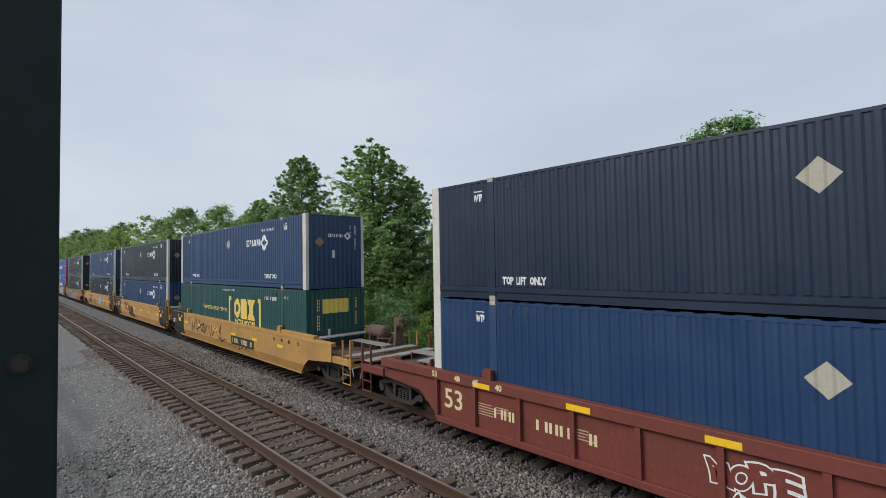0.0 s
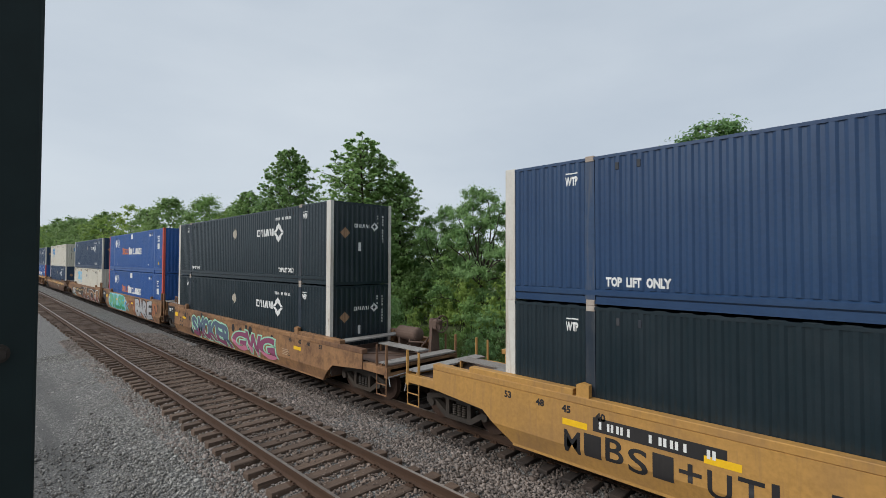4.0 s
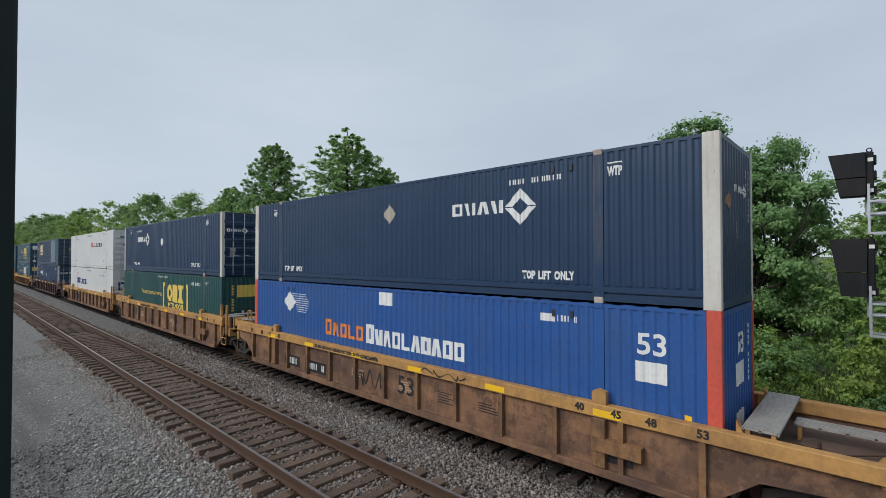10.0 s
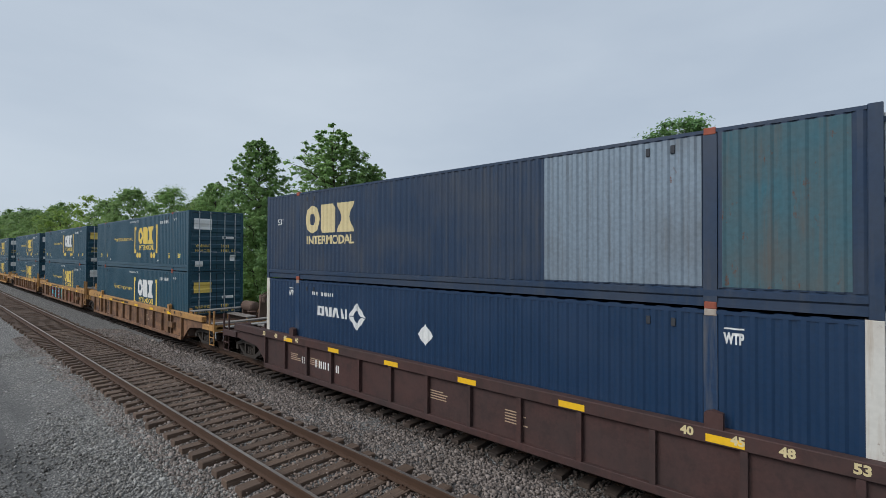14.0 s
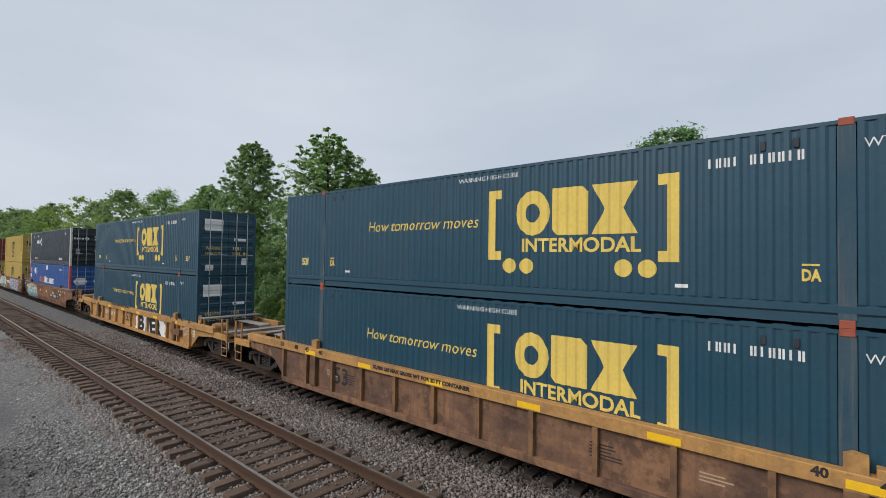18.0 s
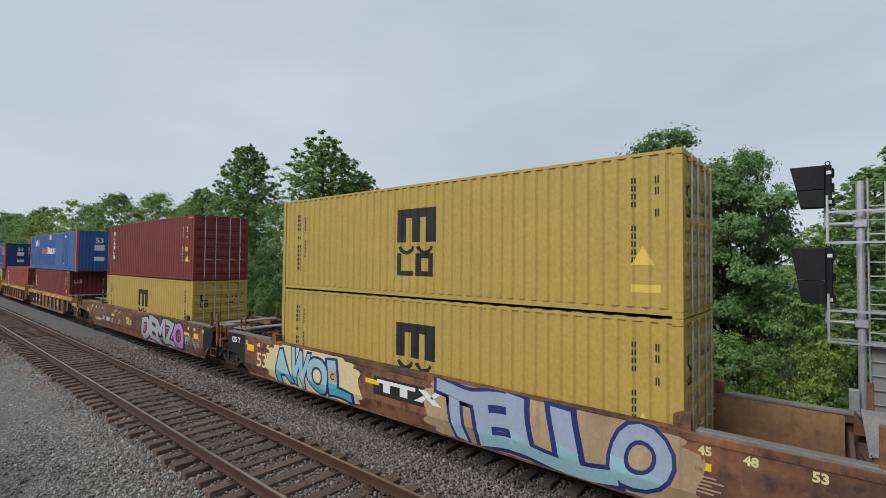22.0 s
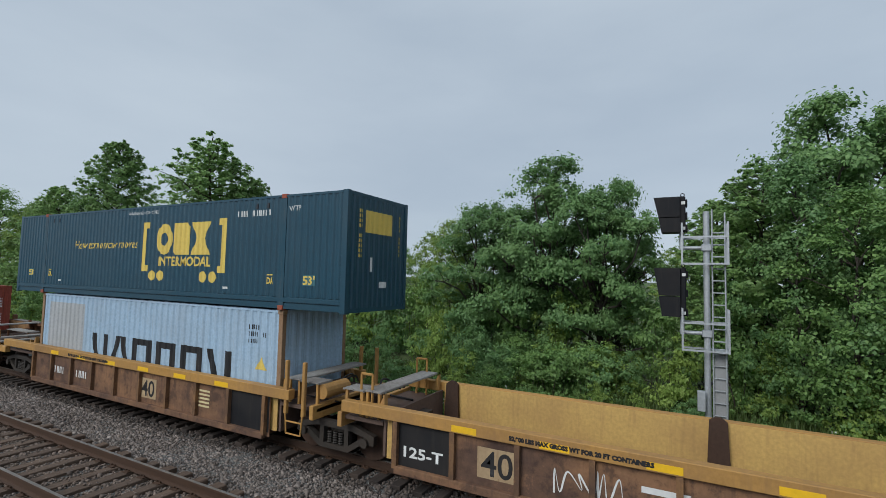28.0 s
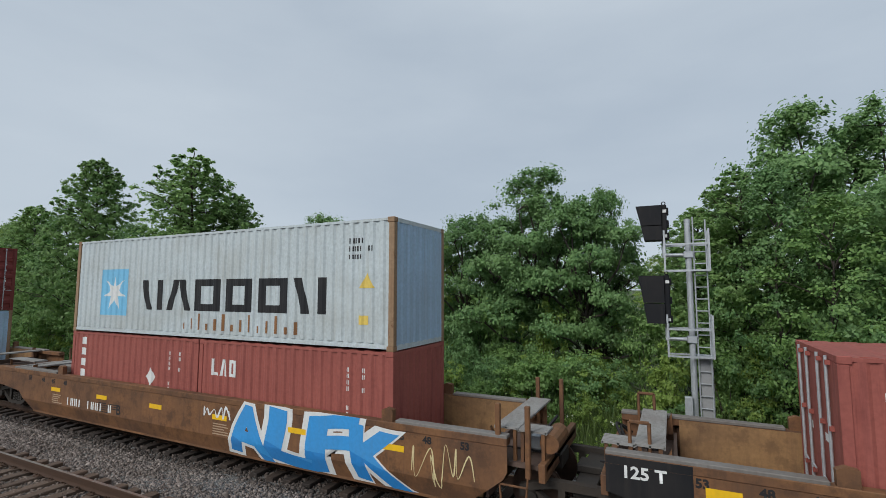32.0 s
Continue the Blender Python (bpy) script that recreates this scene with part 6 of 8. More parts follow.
def sill_rail(s, side, pw):
    """The side's lower rail; a long box has a stepped one with a proud upper band, a groove and a set-back foot."""
    o = s.W / 2
    if s.feet == 53:
        line = [(o - 0.09, 0.04), (o - 0.022, 0.04), (o - 0.022, 0.18), (o - 0.045, 0.185), (o - 0.045, 0.205), (o + 0.002, 0.21), (o + 0.002, 0.305), (o - 0.024, 0.325), (o - 0.024, 0.34), (o - 0.09, 0.34)]
    else:
        line = [(o - 0.09, 0.05), (o - 0.004, 0.05), (o - 0.004, s.sill - 0.05), (o - 0.03, s.sill - 0.05), (o - 0.03, s.sill), (o - 0.09, s.sill)]
    return slab([(side * x, z) for x, z in line], 1, pw, s.L - pw)


def casting(x, y, z, side):
    """A corner casting with its slot."""
    bm = boxes((x - 0.08, x + 0.08, y - 0.089, y + 0.089, z, z + 0.118), bevel=0.012)
    return bm


# ---- well cars: origin at the middle of the unit on the rail tops, length along y ----
SIDE_X = 1.5


def wheelset_meshes():
    def wheel():
        bm = bmesh.new()
        for x0, x1, r0, r1 in ((-0.07, 0.05, 0.455, 0.45), (0.05, 0.075, 0.485, 0.48), (-0.075, -0.07, 0.41, 0.41), (-0.095, -0.075, 0.13, 0.15)):
            bmesh.ops.create_cone(bm, cap_ends=True, segments=26, radius1=r0, radius2=r1, depth=x1 - x0, matrix=Matrix.Translation(((x0 + x1) / 2, 0, 0)) @ Matrix.Rotation(pi / 2, 4, "Y"))
        return bm
    return wheel


def bogie(parent, y):
    """A three-piece freight truck at y on its car."""
    root = part("truck", kept("bolster", "truck", lambda: boxes((-1.0, 1.0, -0.2, 0.2, 0.42, 0.68), (-0.25, 0.25, -0.25, 0.25, 0.68, 0.82), bevel=0.02), MAT["dark_steel"]), None, parent)
    root.matrix_basis = pose(0, y, 0)
    for side in (-1, 1):
        def frame_():
            x0, x1 = side * 0.98, side * 1.13
            x0, x1 = min(x0, x1), max(x0, x1)
            bm = bmesh.new()
            for o in ([(-1.12, 0.42), (-1.12, 0.62), (-0.55, 0.78), (0.55, 0.78), (1.12, 0.62), (1.12, 0.42), (0.98, 0.42), (0.9, 0.56), (0.5, 0.64), (-0.5, 0.64), (-0.9, 0.56), (-0.98, 0.42)],
                      [(-0.95, 0.5), (-0.42, 0.16), (0.42, 0.16), (0.95, 0.5), (0.78, 0.54), (0.36, 0.27), (-0.36, 0.27), (-0.78, 0.54)],
                      [(-0.42, 0.2), (-0.3, 0.2), (-0.3, 0.7), (-0.42, 0.7)], [(0.3, 0.2), (0.42, 0.2), (0.42, 0.7), (0.3, 0.7)]):
                b2 = slab(o, 0, x0, x1)
                me = bpy.data.meshes.new("piece")
                b2.to_mesh(me)
                b2.free()
                bm.from_mesh(me)
                bpy.data.meshes.remove(me)
            return bm
        part("side_frame", kept(("sideframe", side), "side_frame", frame_, MAT["dark_steel"]), None, root)

        def springs():
            bm = bmesh.new()
            for dy in (-0.16, 0.0, 0.16):
                rings = [[bm.verts.new((side * 1.06 + r * cos(2 * pi * j / 9), dy + r * sin(2 * pi * j / 9), 0.27 + k * 0.0275)) for j in range(9)] for k, r in enumerate((0.045, 0.07) * 5 + (0.045,))]
                for lo, hi in zip(rings, rings[1:]):
                    for j in range(9):
                        bm.faces.new((lo[j], lo[(j + 1) % 9], hi[(j + 1) % 9], hi[j]))
            return bm
        tagged(part("springs", kept(("springs", side), "springs", springs, MAT["dark_steel"]), None, root), kind="stuff")
        for dy in (-0.89, 0.89):
            w = part("wheel", kept(("wheel", side), "wheel", wheelset_meshes() if side < 0 else (lambda: mirror_x(wheelset_meshes()())), MAT["rusty_steel"]), None, root)
            w.matrix_basis = pose(side * 0.765, dy, 0.452)
            c = part("bearing_cap", kept(("cap", side), "bearing_cap", lambda: rods(((side * 0.95, 0, 0), (side * 1.2, 0, 0), 0.1), n=12), MAT["dark_steel"]), None, root)
            c.matrix_basis = pose(0, dy, 0.46)
    for dy in (-0.89, 0.89):
        part("axle", kept("axle", "axle", lambda: rods(((-0.75, 0, 0), (0.75, 0, 0), 0.08), n=10), MAT["dark_steel"]), None, root).matrix_basis = pose(0, dy, 0.452)


def mirror_x(bm):
    for v in bm.verts:
        v.co.x = -v.co.x
    bmesh.ops.reverse_faces(bm, faces=bm.faces)
    return bm


MAT["rusty_steel"] = paint("rust_brown_wheel_steel", (0.075, 0.045, 0.032), 0.6, (0.05, 0.035, 0.03), 0.5, 0.2, 0.2, metal=0.3)


TUCK, TUCK_Z = 0.19, 0.56      # a smooth side leans inward below this height


def tuck(bm, side):
    bmesh.ops.bisect_plane(bm, geom=bm.verts[:] + bm.edges[:] + bm.faces[:], plane_co=(0, 0, TUCK_Z), plane_no=(0, 0, 1))
    for v in bm.verts:
        if v.co.z < TUCK_Z:
            v.co.x -= side * TUCK * (TUCK_Z - v.co.z) / TUCK_Z
    return bm


def lay(bm, x):
    """Flat shapes (u = -y, v = z) onto the near side at x."""
    for v in bm.verts:
        v.co = (x, -v.co.x, v.co.y)
    return tuck(bm, -1) if x < -SIDE_X else bm


def side_shapes(parent, name, outlines, ink, x, label=""):
    return part(name, lay(flat(*outlines), x), MAT[ink], parent, label)


def side_text(parent, words, y, z, h, ink, x, width=None):
    bm = text_bm(words, h, 0.008)
    w = max(v.co.x for v in bm.verts)
    k = (width / w) if width else 1
    for v in bm.verts:
        v.co = (v.co.x * k - y, v.co.y + z, 0)
    return part("lettering", lay(bm, x), MAT[ink], parent)


def scrawl(parent, y0, y1, z0, z1, ink, x, seed, thick=0.045, n=12):
    """A sprayed handwriting line: one ribbon swinging up and down from left to right, with loops."""
    rnd = random.Random(seed)
    mid, half = (z0 + z1) / 2, (z1 - z0) / 2
    pts = [Vector((-y0 + (y0 - y1) * (k / n + rnd.uniform(-1.1, 1.1) / n), mid + half * rnd.uniform(0.35, 1.0) * (1 if k % 2 else -1))) for k in range(n + 1)]
    line = []
    for k in range(n):
        a, b, c, d = pts[max(0, k - 1)], pts[k], pts[k + 1], pts[min(n, k + 2)]
        for j in range(7):
            t = j / 7
            line.append(0.5 * (2 * b + (c - a) * t + (2 * a - 5 * b + 4 * c - d) * t * t + (3 * b - a - 3 * c + d) * t ** 3))
    bm = bmesh.new()
    rows = []
    for k, q in enumerate(line):
        d = line[min(k + 1, len(line) - 1)] - line[max(k - 1, 0)]
        w = thick / 2 * (0.75 + 0.4 * sin(k * 0.35 + seed))
        m = Vector((-d.y, d.x)).normalized() * w
        rows.append([bm.verts.new((*(q + e * m), 0)) for e in (-1, 1)])
    for (a, b), (c, d) in zip(rows, rows[1:]):
        bm.faces.new((a, c, d, b))
    lay(bm, x)
    for k, v in enumerate(bm.verts):
        v.co.x -= 0.00002 * k
    part("graffiti_scrawl", bm, MAT[ink], parent)


def graffiti(parent, words, y0, y1, z0, z1, fill, line, x, seed, cloud=None, upper=None, shadow=None, edge=0.15, label=""):
    """Fat sprayed letters, each leaning and bent its own way, over a wider outline; a puffed cloud behind and a second colour above if given."""
    rnd = random.Random(seed)
    w = (y0 - y1) / len(words)
    if cloud:
        cx, cz, rx, rz = -(y0 + y1) / 2, (z0 + z1) / 2, (y0 - y1) / 2 + 0.35, (z1 - z0) / 2 + 0.08
        o = []
        for j in range(96):
            a = 2 * pi * j / 96
            c, d = cos(a), sin(a)
            k = 1.0 + 0.09 * abs(sin(7.5 * a + seed)) - 0.03 * sin(3 * a)
            o.append((cx + math.copysign(abs(c) ** 0.6, c) * rx * k, min(1.46, max(0.18, cz + math.copysign(abs(d) ** 0.45, d) * rz * k))))
        side_shapes(parent, "graffiti_cloud", [o], cloud, x + 0.0012, label)
    for k, ch in enumerate(words):
        lean, p1, p2 = rnd.uniform(-0.25, 0.12), rnd.uniform(0, 6), rnd.uniform(0, 6)
        high, drop, wide = (z1 - z0) * rnd.uniform(0.92, 1.04), rnd.uniform(-0.03, 0.03), rnd.uniform(1.0, 1.16) * (0.45 if ch == "I" else 1.0)
        ref = text_bm(ch, 1.0, 0.07)
        lo, hi = min(v.co.x for v in ref.verts), max(v.co.x for v in ref.verts)
        bl, bh = min(v.co.y for v in ref.verts), max(v.co.y for v in ref.verts)
        ref.free()
        layers = [(line, edge, 0.0, "graffiti_outline"), (fill, 0.07, 0.004, "graffiti_fill")]
        if shadow:
            layers.insert(0, (shadow, 0.16, -0.0008, "graffiti_shadow"))
        if upper:
            layers.append((upper, 0.07, 0.0055, "graffiti_fill"))
        for i, (ink, bold, out, name) in enumerate(layers):
            bm = text_bm(ch, 1.0, bold)
            shift = (lo + hi) / 2 - (min(v.co.x for v in bm.verts) + max(v.co.x for v in bm.verts)) / 2
            if upper and i == len(layers) - 1:
                bmesh.ops.bisect_plane(bm, geom=bm.verts[:] + bm.edges[:] + bm.faces[:], plane_co=(0, 0.4 + 0.1 * sin(seed + k), 0), plane_no=(0.25, 1, 0), clear_inner=True)
            long = [e for e in bm.edges if e.calc_length() > 0.3]
            if long:
                bmesh.ops.subdivide_edges(bm, edges=long, cuts=3)
            for v in bm.verts:
                u, q = (v.co.x + shift - (lo + hi) / 2) / (hi - lo), (v.co.y - bl) / (bh - bl)
                u, q = u + 0.07 * sin(3.2 * q + p1) + lean * (q - 0.5), q + 0.06 * sin(3.0 * u + p2)
                e = (0.06, -0.07) if name == "graffiti_shadow" else (0, 0)
                v.co = (-y0 + (k + 0.5 + u * wide) * w + e[0], min(1.5, max(0.16, z0 + drop + q * high + e[1])), 0)
            part(name, lay(bm, x - out - 0.0003 * k), MAT[ink], parent, label if i == 0 else "")


def joined_bars(x0, x1, y0, y1):
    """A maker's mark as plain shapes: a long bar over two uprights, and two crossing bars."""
    w, h = x1 - x0, y1 - y0
    t = h * 0.3
    out = [rect(x0, x0 + w * 0.62, y1 - t, y1)] + [rect(x0 + w * a, x0 + w * (a + 0.12), y0, y1 - t) for a in (0.1, 0.38)]
    return out + [[(x0 + w * 0.66, y1), (x0 + w * 0.78, y1), (x1, y0), (x0 + w * 0.88, y0)], [(x0 + w * 0.6, y0), (x0 + w * 0.72, y0), (x0 + w * 0.79, y0 + h * 0.45), (x0 + w * 0.73, y0 + h * 0.52)],
                  [(x0 + w * 0.84, y0 + h * 0.52), (x0 + w * 0.88, y0 + h * 0.44), (x1, y1), (x0 + w * 0.9, y1)]]


def end_fittings(root, d, yw, ye, coupled, body, brake):
    """Deck, walkways, steps and rails of one end; d: +1 rear, -1 front; yw: the well's end, ye: the deck's end."""
    s = lambda a: d * a
    B = MAT[body]

    def span(a, b):
        a, b = s(a), s(b)
        return (min(a, b), max(a, b))
    part("end_deck", boxes((-1.32, 1.32, *span(yw, ye), 0.98, 1.06)), MAT["deck"], root)
    part("bulkhead", boxes((-1.3, 1.3, *span(yw - 0.06, yw), 0.35, 1.22)), MAT["deck"], root)
    part("end_sill", boxes((-1.45, 1.45, *span(ye - 0.12, ye), 0.82, 1.14), bevel=0.01), B, root)
    part("centre_sill", boxes((-0.32, 0.32, *span(yw - 0.3, ye + 0.05), 0.72, 0.98)), MAT["dark_steel"], root)
    # grated walkways on short legs
    def walkway(x0, x1, a, b, z):
        bm = bmesh.new()
        n = max(3, int(abs(x1 - x0) / 0.07))
        for k in range(n):
            xa = x0 + (x1 - x0) * k / n
            box(bm, xa, xa + (x1 - x0) / n * 0.72, *span(a, b), z, z + 0.035)
        m = max(2, int(abs(b - a) / 0.3))
        for k in range(m + 1):
            q = a + (b - a) * k / m
            box(bm, x0, x1, *span(q - 0.015, q + 0.015), z - 0.012, z + 0.03)
        w = part("walkway", bm, MAT["grate"], root, "worn steel grating walkway")
        for x in (x0 + 0.06,):
            for q in (a + 0.06, b - 0.06):
                part("walkway_leg", boxes((x - 0.03, x + 0.03, *span(q - 0.03, q + 0.03), 1.06, z - 0.012)), B, w)
    if coupled:
        walkway(-1.28, 1.28, yw + 0.1, yw + 0.55, 1.5)
        walkway(-1.4, 1.4, ye - 0.42, ye - 0.02, 1.2)
        walkway(0.15, 0.6, yw + 0.6, ye - 0.45, 1.3)
    else:
        walkway(-1.28, 1.28, yw + 0.12, yw + 0.55, 1.62)
        walkway(-1.28, -0.8, yw + 0.57, ye - 0.02, 1.6)
    part("guide_block", slab([(s(yw), 1.22), (s(yw + 0.22), 1.22), (s(yw + 0.02), 1.62)], 0, -1.28, -1.16), B, root)
    part("guide_block", slab([(s(yw), 1.22), (s(yw + 0.22), 1.22), (s(yw + 0.02), 1.62)], 0, 1.16, 1.28), B, root)
    if coupled:
        for x in (-1.46, 1.3):
            part("edge_beam", boxes((x, x + 0.16, *span(yw + 1.9, ye - 0.12), 0.9, 1.12), bevel=0.01), B, root)
        # corner hand rails, steps, coupler, hose
        for x in (-1.42, 1.42):
            part("hand_rail", rods(((x, s(ye - 0.05), 0.9), (x, s(ye - 0.05), 1.75), 0.04), ((x, s(ye - 0.5), 0.9), (x, s(ye - 0.5), 1.72), 0.035), n=6), B, root)
            part("step_ladder", rods(((x, s(ye - 0.06), 0.3), (x, s(ye - 0.06), 0.95), 0.018), ((x, s(ye - 0.5), 0.3), (x, s(ye - 0.5), 0.95), 0.018),
                                     ((x, s(ye - 0.06), 0.32), (x, s(ye - 0.5), 0.32), 0.02), ((x, s(ye - 0.06), 0.62), (x, s(ye - 0.5), 0.62), 0.018), n=6), B, root)
        part("coupler", boxes((-0.09, 0.09, *span(ye, ye + 0.42), 0.7, 0.95), (-0.2, 0.13, *span(ye + 0.32, ye + 0.62), 0.68, 0.98), (-0.16, -0.04, *span(ye + 0.55, ye + 0.72), 0.7, 0.96), bevel=0.02), MAT["dark_steel"], root)
        part("cut_lever", rods(((-1.4, s(ye + 0.03), 0.86), (-0.3, s(ye + 0.06), 0.93), 0.014), ((-1.4, s(ye + 0.03), 0.86), (-1.4, s(ye + 0.09), 0.62), 0.014), n=6), MAT["galv"], root)
        hose = bmesh.new()
        for k in range(7):
            a, b = k / 7, (k + 1) / 7
            f = lambda q: (0.35 - 0.25 * q, s(ye + 0.05 + 0.6 * q), 0.72 - 0.42 * sin(pi * min(1, q * 1.15)) + 0.05 * q)
            rod(hose, f(a), f(b), 0.025, 6)
        part("air_hose", hose, MAT["black"], root)
        if brake:
            # hand brake wheel on its stand, pipes, and a reservoir lying along the deck on the far side
            bx, by = 1.0, ye - 0.62
            bm = bmesh.new()
            for k in range(20):
                a, b = 2 * pi * k / 20, 2 * pi * (k + 1) / 20
                rod(bm, (bx + 0.27 * cos(a), s(by + 0.36), 2.1 + 0.27 * sin(a)), (bx + 0.27 * cos(b), s(by + 0.36), 2.1 + 0.27 * sin(b)), 0.025, 6)
            for k in range(5):
                a = k * 2 * pi / 5 + 0.4
                rod(bm, (bx, s(by + 0.28), 2.1), (bx + 0.27 * cos(a), s(by + 0.36), 2.1 + 0.27 * sin(a)), 0.018, 5)
            part("brake_wheel", bm, MAT["deck"], root, "hand brake wheel")
            stand = part("brake_stand", slab([(bx - 0.22, 1.06), (bx + 0.22, 1.06), (bx + 0.15, 1.8), (bx + 0.12, 2.26), (bx - 0.12, 2.26), (bx - 0.15, 1.8)], 1, min(s(by - 0.06), s(by + 0.06)), max(s(by - 0.06), s(by + 0.06))), MAT["deck"], root)
            part("brake_housing", boxes((bx - 0.13, bx + 0.13, *span(by - 0.16, by + 0.3), 1.9, 2.24), bevel=0.05), MAT["deck"], stand)
            part("brake_brace", rods(((bx, s(by - 0.06), 1.8), (bx, s(by - 0.75), 1.1), 0.03), ((bx - 0.3, s(by - 0.06), 1.5), (bx - 0.3, s(by - 0.9), 1.42), 0.02), ((bx - 0.3, s(by - 0.9), 1.42), (bx - 0.15, s(by - 1.2), 1.2), 0.02), n=6), MAT["deck"], stand)
            y0, y1 = s(yw + 0.8), s(yw + 1.7)
            bm = rods(((0.98, y0, 1.64), (0.98, y1, 1.64), 0.24), n=18)
            for yy in (y0, y1):
                bmesh.ops.create_uvsphere(bm, u_segments=14, v_segments=8, radius=0.238, matrix=Matrix.Translation((0.98, yy, 1.64)) @ Matrix.Diagonal((1, 0.45, 1, 1)))
            tank = part("air_reservoir", bm, MAT["deck"], root, "rusty brown air reservoir")
            for q in (0.95, 1.5):
                part("tank_bracket", boxes((0.76, 1.2, *span(yw + q - 0.04, yw + q + 0.04), 1.06, 1.5), bevel=0.01), MAT["deck"], tank)
        else:
            tank = part("air_reservoir", rods(((-1.42, s(yw + 1.8), 1.28), (-0.95, s(yw + 1.8), 1.28), 0.18), n=16), B, root)
            part("tank_bracket", boxes((-1.3, -1.05, *span(yw + 1.66, yw + 1.94), 1.06, 1.16)), B, tank)
            part("brake_valve", boxes((-0.9, -0.55, *span(yw + 0.75, yw + 1.0), 1.06, 1.36), (-0.85, -0.62, *span(yw + 0.68, yw + 1.08), 1.12, 1.26), bevel=0.03), MAT["rusty_steel"], root)
        part("deck_pipe", rods(((-1.25, s(yw + 0.1), 1.1), (-1.25, s(ye - 0.2), 1.12), 0.02), ((-1.1, s(yw + 0.3), 1.1), (0.7, s(ye - 0.6), 1.14), 0.018), n=6), MAT["rusty_steel"], root)
    else:
        if d < 0:
            for x in (-1.44, 1.4):
                for q in (0.85, 0.3):
                    part("hand_rail", boxes((x - 0.045, x + 0.045, *span(ye - q - 0.045, ye - q + 0.045), 0.86, 2.1), bevel=0.012), B, root)
            part("step_ladder", rods(((-1.46, s(ye - 0.85), 0.95), (-1.46, s(ye - 0.8), 0.42), 0.02), ((-1.46, s(ye - 0.3), 0.95), (-1.46, s(ye - 0.35), 0.42), 0.02), ((-1.46, s(ye - 0.8), 0.42), (-1.46, s(ye - 0.35), 0.42), 0.02),
                                     ((-1.46, s(ye - 0.83), 0.7), (-1.46, s(ye - 0.32), 0.7), 0.02), n=6), B, root)
            part("air_reservoir", rods(((-1.2, s(ye + 0.02), 1.42), (-0.35, s(ye + 0.02), 1.42), 0.17), n=14), B, root)
        else:
            for x in (-1.2, 1.2):
                part("grab_iron", rods(((x, s(ye - 0.75), 1.06), (x, s(ye - 0.75), 1.98), 0.03), ((x, s(ye - 0.75), 1.98), (x, s(ye - 0.45), 1.98), 0.03), ((x, s(ye - 0.45), 1.98), (x, s(ye - 0.45), 1.06), 0.03), n=6), B, root, "bent grab iron")
        valve = part("brake_valve", boxes((-0.72, -0.42, *span(yw + 0.62, yw + 0.86), 1.12, 1.42), (-0.66, -0.5, *span(yw + 0.56, yw + 0.92), 1.2, 1.34), bevel=0.04), MAT["galv" if d < 0 else "rusty_steel"], root, "grimy grey brake valve")
        for q, r in ((0.16, 0.3), (0.34, 0.22)):
            arc = bmesh.new()
            for k in range(8):
                f = lambda w: (-0.55 + q + 0.9 * w, s(yw + 0.75 + 0.25 * sin(pi * w) * r * 3), 1.2 + r * sin(pi * w) + 0.1)
                rod(arc, f(k / 8), f((k + 1) / 8), 0.026, 6)
            part("air_hose", arc, MAT["black"], valve)
        part("air_pipe", rods(((-0.7, s(yw + 0.1), 1.12), (-0.7, s(ye + 0.1), 1.1), 0.02), ((0.2, s(yw + 0.2), 1.16), (0.5, s(ye), 1.1), 0.03), n=6), MAT["black"], root)


